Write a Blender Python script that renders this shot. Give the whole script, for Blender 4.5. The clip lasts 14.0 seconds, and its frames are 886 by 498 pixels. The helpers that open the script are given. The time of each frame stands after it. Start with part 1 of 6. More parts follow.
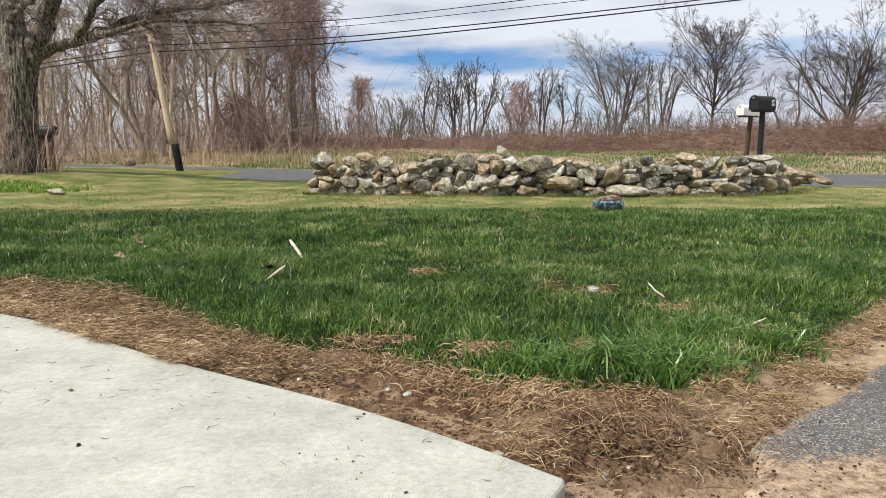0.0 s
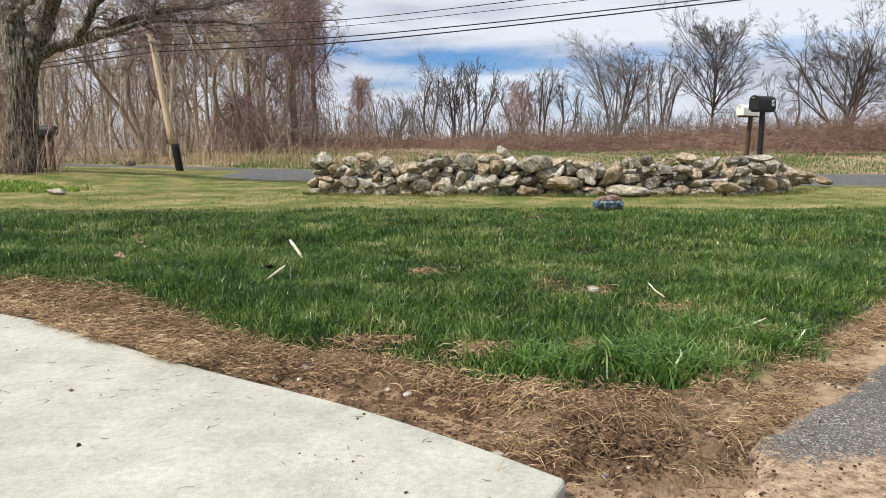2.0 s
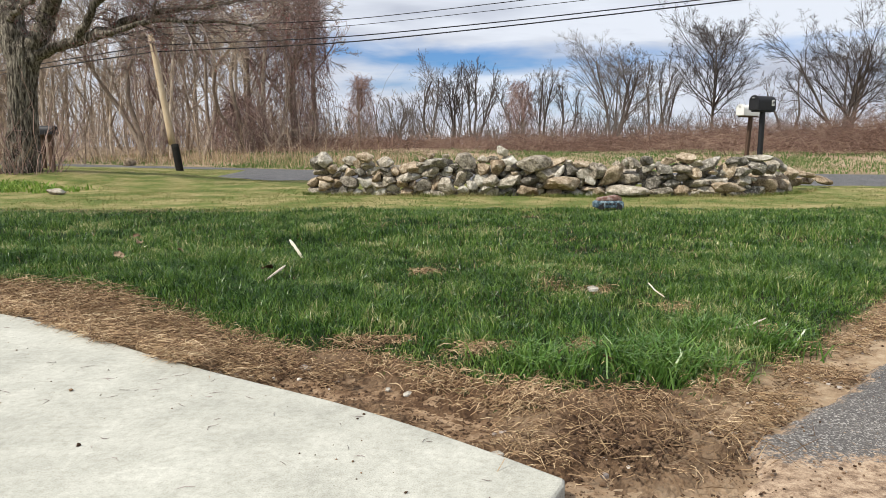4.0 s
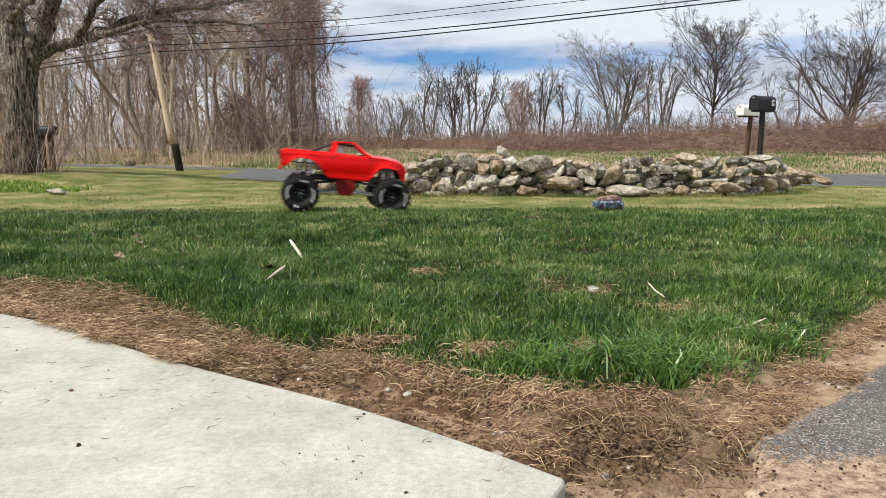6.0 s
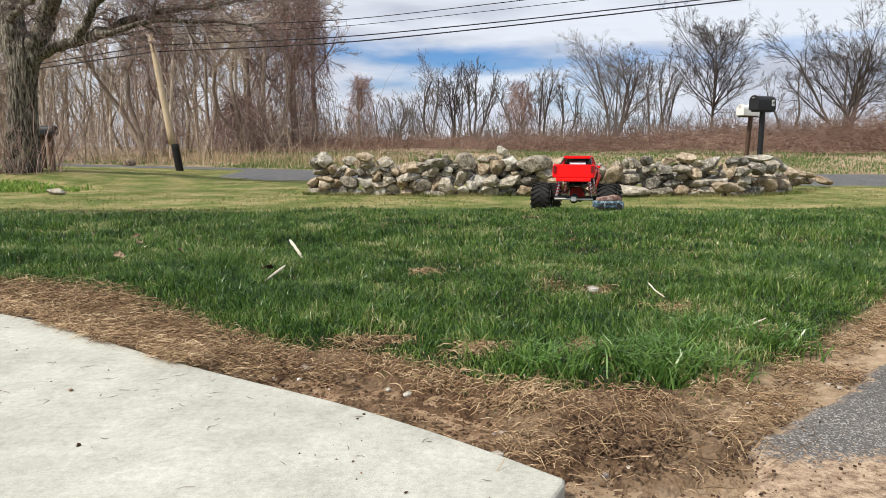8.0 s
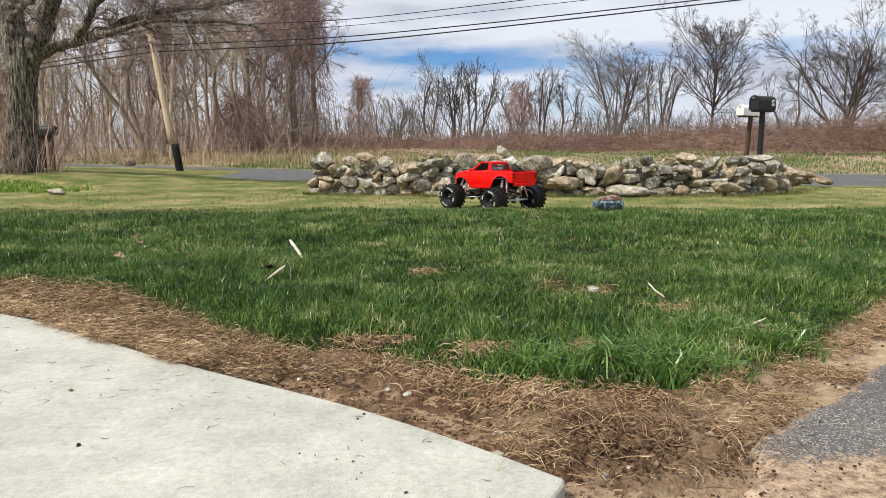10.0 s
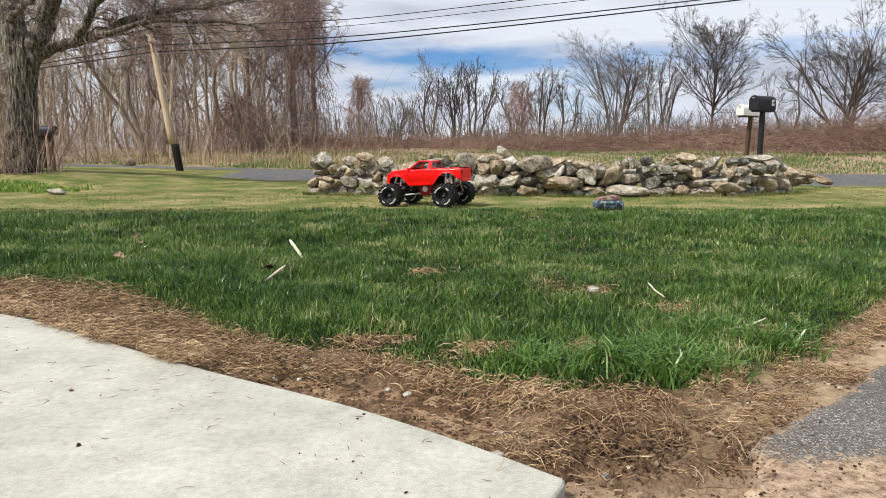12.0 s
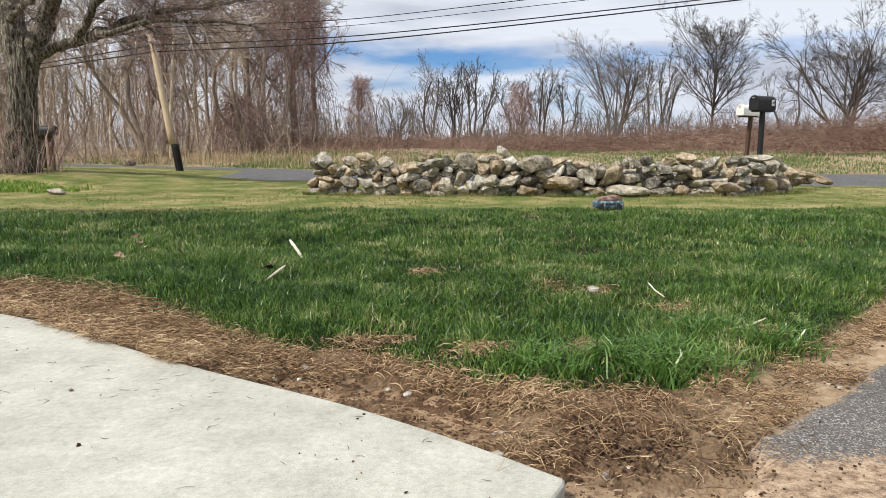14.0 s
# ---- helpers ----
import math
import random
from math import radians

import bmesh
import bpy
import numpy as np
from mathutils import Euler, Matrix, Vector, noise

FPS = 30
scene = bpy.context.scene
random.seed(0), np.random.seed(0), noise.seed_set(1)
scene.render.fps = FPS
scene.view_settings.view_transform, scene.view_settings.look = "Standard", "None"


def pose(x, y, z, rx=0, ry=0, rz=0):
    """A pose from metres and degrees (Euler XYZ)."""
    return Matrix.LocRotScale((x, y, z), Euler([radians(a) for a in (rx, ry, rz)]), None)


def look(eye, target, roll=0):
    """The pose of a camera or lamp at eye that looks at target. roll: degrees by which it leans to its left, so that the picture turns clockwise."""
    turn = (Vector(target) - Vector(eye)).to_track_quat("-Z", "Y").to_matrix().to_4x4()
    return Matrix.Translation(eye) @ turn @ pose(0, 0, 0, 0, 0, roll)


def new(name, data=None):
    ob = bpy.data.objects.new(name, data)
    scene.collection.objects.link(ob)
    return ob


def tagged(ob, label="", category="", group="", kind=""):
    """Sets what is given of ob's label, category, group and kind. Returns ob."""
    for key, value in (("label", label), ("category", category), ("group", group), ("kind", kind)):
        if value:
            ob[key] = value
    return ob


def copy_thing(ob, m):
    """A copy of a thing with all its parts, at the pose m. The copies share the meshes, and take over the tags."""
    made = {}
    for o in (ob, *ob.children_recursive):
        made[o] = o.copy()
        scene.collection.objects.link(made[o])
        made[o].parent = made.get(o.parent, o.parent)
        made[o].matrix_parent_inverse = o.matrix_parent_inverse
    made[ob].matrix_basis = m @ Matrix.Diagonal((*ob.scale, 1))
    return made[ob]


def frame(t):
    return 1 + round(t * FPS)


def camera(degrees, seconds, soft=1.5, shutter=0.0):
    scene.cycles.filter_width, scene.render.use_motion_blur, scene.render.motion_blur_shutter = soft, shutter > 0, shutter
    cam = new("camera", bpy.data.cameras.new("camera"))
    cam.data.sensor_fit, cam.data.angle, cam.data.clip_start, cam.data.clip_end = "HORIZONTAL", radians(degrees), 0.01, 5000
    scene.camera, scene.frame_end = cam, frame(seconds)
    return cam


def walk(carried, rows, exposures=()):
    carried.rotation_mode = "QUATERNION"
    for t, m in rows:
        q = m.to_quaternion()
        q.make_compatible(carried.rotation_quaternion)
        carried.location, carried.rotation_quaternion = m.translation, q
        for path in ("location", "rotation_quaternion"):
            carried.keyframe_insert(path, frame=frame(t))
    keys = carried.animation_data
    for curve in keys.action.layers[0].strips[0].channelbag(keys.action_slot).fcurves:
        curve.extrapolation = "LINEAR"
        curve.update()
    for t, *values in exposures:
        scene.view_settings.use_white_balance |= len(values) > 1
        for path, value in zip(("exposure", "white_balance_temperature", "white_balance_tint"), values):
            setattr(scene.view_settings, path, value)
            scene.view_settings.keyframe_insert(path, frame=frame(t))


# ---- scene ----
cam = camera(64.98, 14.0, soft=0.6, shutter=0.3)
EYE = (0.0, 0.0, 0.45)
walk(cam, [(0.0, pose(*EYE, 90 - 8.365, 0, 0)), (14.0, pose(*EYE, 90 - 8.365, 0, 0))])

# ---- light ----
SUN_WAY = Vector((-0.62, -0.42, 0.92)).normalized()      # towards the sun
sun_data = bpy.data.lights.new("sun", "SUN")
sun_data.energy, sun_data.angle, sun_data.color = 4.9, radians(0.6), (1.0, 0.95, 0.86)
sun = new("sun", sun_data)
sun.matrix_world = look((-6, -4, 12), Vector((-6, -4, 12)) - SUN_WAY)
scene.view_settings.exposure = 0.0

world = bpy.data.worlds.new("sky")
scene.world = world
world.use_nodes = True
wn, wl = world.node_tree.nodes, world.node_tree.links
wn.clear()
out = wn.new("ShaderNodeOutputWorld")
back = wn.new("ShaderNodeBackground")
back.inputs["Strength"].default_value = 0.10
sky = wn.new("ShaderNodeTexSky")
sky.sky_type, sky.sun_disc = "NISHITA", False
sky.sun_elevation = math.asin(SUN_WAY.z)
sky.sun_rotation = math.atan2(SUN_WAY.x, SUN_WAY.y)
tc = wn.new("ShaderNodeTexCoord")
squash = wn.new("ShaderNodeMapping")
squash.inputs["Rotation"].default_value = (0, radians(-4), 0)
squash.inputs["Location"].default_value = (0.35, 0.0, 0.19)
squash.inputs["Scale"].default_value = (1.0, 1.0, 5.5)
wl.new(tc.outputs["Generated"], squash.inputs["Vector"])
cover = wn.new("ShaderNodeTexNoise")
cover.inputs["Scale"].default_value, cover.inputs["Detail"].default_value = 2.3, 7
cover.inputs["Roughness"].default_value = 0.52
cover.inputs["Distortion"].default_value = 0.3
wl.new(squash.outputs[0], cover.inputs["Vector"])
# a clear gap low in the cloud
gap = wn.new("ShaderNodeVectorMath")
gap.operation = "DISTANCE"
gap.inputs[1].default_value = (-0.125, 0.99, 0.114 * 7)
gap_map = wn.new("ShaderNodeMapping")
gap_map.inputs["Rotation"].default_value = (0, radians(-5), 0)
gap_map.inputs["Scale"].default_value = (1.0, 1.0, 7.0)
wl.new(tc.outputs["Generated"], gap_map.inputs["Vector"])
wl.new(gap_map.outputs[0], gap.inputs[0])
near_gap = wn.new("ShaderNodeMapRange")
near_gap.inputs["From Min"].default_value, near_gap.inputs["From Max"].default_value = 0.0, 0.42
near_gap.inputs["To Min"].default_value, near_gap.inputs["To Max"].default_value = 0.30, 0.0
wl.new(gap.outputs["Value"], near_gap.inputs["Value"])
thinned = wn.new("ShaderNodeMath")
thinned.operation = "SUBTRACT"
wl.new(cover.outputs["Fac"], thinned.inputs[0]), wl.new(near_gap.outputs[0], thinned.inputs[1])
veil = wn.new("ShaderNodeValToRGB")
veil.color_ramp.elements[0].position, veil.color_ramp.elements[1].position = 0.26, 0.42
wl.new(thinned.outputs[0], veil.inputs[0])
deep = wn.new("ShaderNodeMix")
deep.data_type, deep.blend_type = "RGBA", "MULTIPLY"
deep.inputs["Factor"].default_value, deep.inputs["B"].default_value = 1.0, (0.50, 0.80, 1.25, 1)
wl.new(sky.outputs[0], deep.inputs["A"])
shade = wn.new("ShaderNodeTexNoise")
shade.inputs["Scale"].default_value, shade.inputs["Detail"].default_value = 3.1, 5
wl.new(squash.outputs[0], shade.inputs["Vector"])
cloud = wn.new("ShaderNodeValToRGB")
cloud.color_ramp.elements[0].position, cloud.color_ramp.elements[0].color = 0.36, (5.3, 5.7, 6.7, 1)
cloud.color_ramp.elements[1].position, cloud.color_ramp.elements[1].color = 0.56, (8.2, 8.7, 9.6, 1)
wl.new(shade.outputs["Fac"], cloud.inputs[0])
mixed = wn.new("ShaderNodeMix")
mixed.data_type = "RGBA"
wl.new(veil.outputs["Color"], mixed.inputs["Factor"])
wl.new(deep.outputs["Result"], mixed.inputs["A"])
wl.new(cloud.outputs["Color"], mixed.inputs["B"])
wl.new(mixed.outputs["Result"], back.inputs["Color"])
wl.new(back.outputs[0], out.inputs["Surface"])


# ---- materials ----
def ramp(nt, source, stops):
    r = nt.nodes.new("ShaderNodeValToRGB")
    while len(r.color_ramp.elements) < len(stops):
        r.color_ramp.elements.new(0.5)
    for e, (p, c) in zip(r.color_ramp.elements, stops):
        e.position, e.color = p, (*c, 1)
    nt.links.new(source, r.inputs[0])
    return r.outputs["Color"]


def noise_node(nt, scale, detail=4, rough=0.55, vector=None, stretch=None):
    n = nt.nodes.new("ShaderNodeTexNoise")
    n.inputs["Scale"].default_value, n.inputs["Detail"].default_value, n.inputs["Roughness"].default_value = scale, detail, rough
    if vector is not None and stretch is not None:
        m = nt.nodes.new("ShaderNodeMapping")
        m.inputs["Scale"].default_value = stretch
        nt.links.new(vector, m.inputs["Vector"])
        vector = m.outputs[0]
    if vector is not None:
        nt.links.new(vector, n.inputs["Vector"])
    return n.outputs["Fac"]


def mix_colour(nt, fac, a, b, blend="MIX"):
    m = nt.nodes.new("ShaderNodeMix")
    m.data_type, m.blend_type = "RGBA", blend
    for socket, value in (("Factor", fac), ("A", a), ("B", b)):
        if isinstance(value, (float, int)):
            m.inputs[socket].default_value = value
        elif isinstance(value, tuple):
            m.inputs[socket].default_value = (*value, 1)
        else:
            nt.links.new(value, m.inputs[socket])
    return m.outputs["Result"]


def material(name, stops, scale=8.0, fine=60.0, rough=0.8, bump=0.3, depth=0.01, metal=0.0, by="", spread=0.35, stretch=None, coat=0.0, translucent=0.0, spec=0.2, contrast=1.0):
    """Two scales of noise in the colours, fine relief; by 'object' or 'island' tells alike pieces apart."""
    m = bpy.data.materials.new(name)
    m.use_nodes = True
    nt = m.node_tree
    b = nt.nodes["Principled BSDF"]
    geo = nt.nodes.new("ShaderNodeNewGeometry")
    tex = nt.nodes.new("ShaderNodeTexCoord").outputs["Object"]
    big = noise_node(nt, scale, 5, 0.6, tex, stretch)
    small = noise_node(nt, fine, 4, 0.6, tex, stretch)
    blend = nt.nodes.new("ShaderNodeMix")
    blend.inputs["Factor"].default_value = 0.4
    nt.links.new(big, blend.inputs["A"]), nt.links.new(small, blend.inputs["B"])
    fac = blend.outputs["Result"]
    if contrast != 1.0:
        wider = nt.nodes.new("ShaderNodeMath")
        wider.operation = "MULTIPLY_ADD"
        nt.links.new(fac, wider.inputs[0])
        wider.inputs[1].default_value, wider.inputs[2].default_value = contrast, 0.5 - 0.5 * contrast
        fac = wider.outputs[0]
    if by:
        if by == "object":
            rnd = nt.nodes.new("ShaderNodeObjectInfo").outputs["Random"]
        else:
            rnd = geo.outputs["Random Per Island"]
        add = nt.nodes.new("ShaderNodeMath")
        add.operation = "MULTIPLY_ADD"
        sub = nt.nodes.new("ShaderNodeMath")
        sub.operation = "SUBTRACT"
        nt.links.new(rnd, sub.inputs[0])
        sub.inputs[1].default_value = 0.5
        nt.links.new(sub.outputs[0], add.inputs[0])
        add.inputs[1].default_value = spread * 2
        nt.links.new(fac, add.inputs[2])
        fac = add.outputs[0]
    colour = ramp(nt, fac, stops)
    nt.links.new(colour, b.inputs["Base Color"])
    b.inputs["Roughness"].default_value, b.inputs["Metallic"].default_value = rough, metal
    b.inputs["Coat Weight"].default_value = coat
    b.inputs["Specular IOR Level"].default_value = spec
    if bump:
        bp = nt.nodes.new("ShaderNodeBump")
        bp.inputs["Strength"].default_value, bp.inputs["Distance"].default_value = bump, depth
        nt.links.new(blend.outputs["Result"], bp.inputs["Height"])
        nt.links.new(bp.outputs[0], b.inputs["Normal"])
    if translucent:
        tr = nt.nodes.new("ShaderNodeBsdfTranslucent")
        nt.links.new(colour, tr.inputs["Color"])
        ms = nt.nodes.new("ShaderNodeMixShader")
        ms.inputs[0].default_value = translucent
        nt.links.new(b.outputs[0], ms.inputs[1]), nt.links.new(tr.outputs[0], ms.inputs[2])
        nt.links.new(ms.outputs[0], nt.nodes["Material Output"].inputs["Surface"])
    return m


M_BLADE = material("grass_blade", [(0.02, (0.008, 0.026, 0.005)), (0.34, (0.030, 0.082, 0.012)), (0.58, (0.086, 0.172, 0.025)), (0.82, (0.17, 0.255, 0.052)), (1.0, (0.48, 0.43, 0.23))], 2.2, 11, 0.32, 0, by="island", spread=0.36, translucent=0.18, contrast=2.4, spec=0.4)
M_COARSE = material("coarse_blade", [(0.1, (0.042, 0.102, 0.0192)), (0.6, (0.102, 0.198, 0.0384)), (0.95, (0.204, 0.3, 0.072))], 4, 20, 0.3, 0, by="island", spread=0.3, translucent=0.2, spec=0.3)
M_SHORT = material("short_grass", [(0.1, (0.06, 0.10, 0.02)), (0.40, (0.13, 0.165, 0.04)), (0.64, (0.27, 0.235, 0.10)), (0.95, (0.42, 0.34, 0.19))], 0.7, 4, 0.6, 0, by="island", spread=0.16, translucent=0.15, contrast=1.8)
M_VERGE = material("verge_grass", [(0.1, (0.05, 0.12, 0.024)), (0.62, (0.11, 0.18, 0.045)), (0.85, (0.24, 0.22, 0.10)), (1.0, (0.36, 0.30, 0.17))], 0.25, 3, 0.7, 0, by="island", spread=0.28, contrast=1.8)
M_WEED = material("weed_leaf", [(0.1, (0.07, 0.15, 0.02)), (0.5, (0.16, 0.27, 0.04)), (0.9, (0.33, 0.42, 0.10))], 2, 20, 0.5, 0, by="island", spread=0.35, translucent=0.25)
M_ROOT = material("root_fibre", [(0.1, (0.06375, 0.03719, 0.02125)), (0.5, (0.1913, 0.1222, 0.06906)), (0.95, (0.4462, 0.3187, 0.1806))], 5, 40, 0.85, 0, by="island", spread=0.4)
M_STRAW = material("straw", [(0.1, (0.075, 0.040, 0.022)), (0.4, (0.25, 0.155, 0.085)), (0.7, (0.44, 0.305, 0.175)), (0.95, (0.66, 0.52, 0.33))], 5, 40, 0.7, 0, by="island", spread=0.42)
M_DRYSTALK = material("dry_stalk", [(0.15, (0.22, 0.15, 0.09)), (0.5, (0.38, 0.28, 0.17)), (0.9, (0.55, 0.44, 0.29))], 1, 12, 0.8, 0, by="island", spread=0.35)
M_CLOD = material("soil_clod", [(0.1, (0.0294, 0.0168, 0.01008)), (0.5, (0.1008, 0.06048, 0.03528)), (0.9, (0.252, 0.168, 0.105))], 30, 250, 0.95, 0.8, 0.003, by="island", spread=0.35)
M_PEBBLE = material("pebble", [(0.2, (0.22, 0.19, 0.17)), (0.6, (0.45, 0.40, 0.36)), (0.9, (0.7, 0.67, 0.62))], 20, 150, 0.8, 0.3, 0.002, by="island")
M_LEAF = material("dead_leaf", [(0.2, (0.0525, 0.0285, 0.015)), (0.6, (0.15, 0.0938, 0.0525)), (0.9, (0.285, 0.21, 0.135))], 20, 90, 0.7, 0.3, 0.002, by="object")
M_BARK = material("maple_bark", [(0.12, (0.018, 0.015, 0.012)), (0.42, (0.085, 0.072, 0.057)), (0.62, (0.21, 0.185, 0.148)), (0.95, (0.38, 0.345, 0.285))], 24, 80, 0.95, 1.0, 0.05, stretch=(1, 1, 0.2), spec=0.15, contrast=3.2)
M_TWIG = material("maple_twig", [(0.2, (0.1004, 0.07533, 0.06947)), (0.6, (0.2093, 0.1632, 0.1507)), (0.9, (0.3013, 0.2427, 0.226))], 1, 8, 0.85, 0, by="island")
M_BUD = material("red_bud", [(0.2, (0.16, 0.035, 0.035)), (0.8, (0.33, 0.09, 0.09))], 2, 20, 0.7, 0, by="island")
M_WOOD = material("woodland_bark", [(0.1, (0.1551, 0.1191, 0.09283)), (0.5, (0.3364, 0.2715, 0.2128)), (0.9, (0.6218, 0.5228, 0.4213))], 0.8, 5, 0.9, 0.4, 0.03, by="object", spread=0.28, contrast=1.5)
M_BRUSH = material("brush_stem", [(0.1, (0.1388, 0.1041, 0.08053)), (0.5, (0.3048, 0.2353, 0.1807)), (0.9, (0.5821, 0.4788, 0.3742))], 1, 8, 0.9, 0, by="island", spread=0.38)
M_FARWOOD = material("far_bark", [(0.2, (0.0595, 0.0493, 0.0425)), (0.5, (0.119, 0.102, 0.0892)), (0.85, (0.204, 0.178, 0.157))], 0.3, 3, 0.9, 0, by="object", spread=0.25)
M_VINE = material("vine", [(0.1, (0.134, 0.08668, 0.07468)), (0.5, (0.2687, 0.18, 0.1565)), (0.9, (0.4782, 0.3443, 0.2981))], 0.6, 5, 0.9, 0, by="island")
M_CANE = material("bramble_cane", [(0.1, (0.0765, 0.04208, 0.03213)), (0.5, (0.1759, 0.1071, 0.08032)), (0.9, (0.3366, 0.2372, 0.1793))], 0.3, 3, 0.85, 0, by="island", spread=0.4)
M_STONE = material("field_stone", [(0.0, (0.06367, 0.05289, 0.04115)), (0.32, (0.2163, 0.1879, 0.1466)), (0.6, (0.392, 0.3475, 0.2795)), (0.95, (0.6172, 0.5678, 0.4795))], 13, 48, 0.95, 1.0, 0.03, by="object", spread=0.14, spec=0.15, contrast=2.6)
M_STONE_TAN = material("tan_stone", [(0.0, (0.082, 0.058, 0.036)), (0.32, (0.235, 0.178, 0.118)), (0.6, (0.39, 0.312, 0.222)), (0.95, (0.60, 0.52, 0.41))], 13, 48, 0.95, 1.0, 0.03, by="object", spread=0.14, spec=0.15, contrast=2.6)
M_STONE_DARK = material("dark_stone", [(0.0, (0.03394, 0.03029, 0.02422)), (0.35, (0.1207, 0.1094, 0.09072)), (0.65, (0.2487, 0.2276, 0.1912)), (0.95, (0.5573, 0.5208, 0.4479))], 13, 48, 0.95, 1.0, 0.03, by="object", spread=0.14, spec=0.15, contrast=2.6)
M_STONE_PALE = material("pale_stone", [(0.0, (0.1458, 0.1256, 0.0972)), (0.3, (0.3402, 0.3118, 0.2592)), (0.6, (0.5022, 0.4698, 0.405)), (0.95, (0.6318, 0.6075, 0.5508))], 13, 48, 0.95, 1.0, 0.03, by="object", spread=0.14, spec=0.15, contrast=2.6)
M_POLE = material("weathered_pole", [(0.2, (0.30, 0.19, 0.10)), (0.5, (0.48, 0.37, 0.25)), (0.85, (0.66, 0.57, 0.44))], 2, 18, 0.85, 0.5, 0.01, stretch=(3, 3, 0.2))
M_TAR = material("tarred_wood", [(0.2, (0.006, 0.006, 0.005)), (0.8, (0.022, 0.02, 0.017))], 4, 30, 0.85, 0.5, 0.01, spec=0.15)
M_CABLE = material("cable_sheath", [(0.2, (0.010, 0.010, 0.012)), (0.8, (0.03, 0.03, 0.034))], 4, 30, 0.6, 0)
M_BLACKMETAL = material("black_enamel", [(0.2, (0.008, 0.008, 0.009)), (0.8, (0.022, 0.022, 0.025))], 6, 60, 0.55, 0.1, 0.002, spec=0.3)
M_WHITEPAINT = material("white_enamel", [(0.2, (0.62, 0.61, 0.58)), (0.8, (0.82, 0.81, 0.79))], 6, 60, 0.45, 0.1, 0.002, spec=0.5)
M_POSTWOOD = material("dark_post_wood", [(0.2, (0.05, 0.03, 0.022)), (0.8, (0.13, 0.08, 0.055))], 6, 60, 0.85, 0.4, 0.004, stretch=(2, 2, 0.3))
M_RED = material("red_polycarbonate", [(0.2, (0.74, 0.004, 0.004)), (0.8, (0.86, 0.007, 0.006))], 9, 90, 0.28, 0.05, 0.001, coat=0.15, spec=0.15)
# near-black inner side of the shell: shadow in the wheel arches, put into colour
M_INNER_SHADE = material("shaded_shell_lining", [(0.2, (0.018, 0.006, 0.006)), (0.8, (0.045, 0.012, 0.012))], 9, 90, 0.8, 0)
M_RUBBER = material("tyre_rubber", [(0.2, (0.006, 0.006, 0.006)), (0.6, (0.014, 0.0135, 0.013)), (0.9, (0.045, 0.042, 0.036))], 14, 90, 0.7, 0.3, 0.002, spec=0.25)
M_RIM = material("black_rim", [(0.2, (0.005, 0.005, 0.006)), (0.8, (0.014, 0.014, 0.015))], 9, 90, 0.5, 0, spec=0.25)
M_TYREMARK = material("white_tyre_marking", [(0.2, (0.55, 0.55, 0.53)), (0.8, (0.78, 0.78, 0.76))], 30, 120, 0.7, 0)
M_STEEL = material("bare_steel", [(0.2, (0.48, 0.48, 0.49)), (0.8, (0.68, 0.68, 0.69))], 20, 120, 0.35, 0.1, 0.001, metal=0.9, spec=0.5)
M_BLACKPART = material("black_nylon", [(0.2, (0.015, 0.015, 0.016)), (0.8, (0.04, 0.04, 0.042))], 20, 120, 0.5, 0.1, 0.001)
M_REDPART = material("red_frame_paint", [(0.2, (0.25, 0.012, 0.014)), (0.8, (0.42, 0.025, 0.025))], 12, 90, 0.45, 0.1, 0.001)
M_LENS = material("lamp_lens", [(0.2, (0.45, 0.47, 0.5)), (0.8, (0.75, 0.76, 0.78))], 30, 100, 0.2, 0, spec=0.5)
M_TAIL = material("tail_lens", [(0.2, (0.10, 0.01, 0.01)), (0.8, (0.22, 0.02, 0.02))], 30, 100, 0.25, 0)
M_SCREEN = material("smoked_screen", [(0.2, (0.03, 0.035, 0.04)), (0.8, (0.09, 0.10, 0.11))], 10, 60, 0.15, 0, spec=0.5)
M_BLUE = material("faded_blue_tin", [(0.2, (0.0196, 0.028, 0.0364)), (0.5, (0.07, 0.119, 0.154)), (0.85, (0.392, 0.476, 0.504))], 30, 120, 0.75, 0.4, 0.003, contrast=2.0)
M_RUST = material("rusty_tin", [(0.2, (0.05, 0.026, 0.02)), (0.5, (0.17, 0.09, 0.07)), (0.85, (0.5, 0.44, 0.40))], 26, 120, 0.8, 0.5, 0.003, contrast=2.0)
M_STICK = material("bleached_wood", [(0.2, (0.42, 0.36, 0.27)), (0.7, (0.68, 0.62, 0.52))], 20, 120, 0.85, 0.5, 0.003, stretch=(1, 1, 0.2))


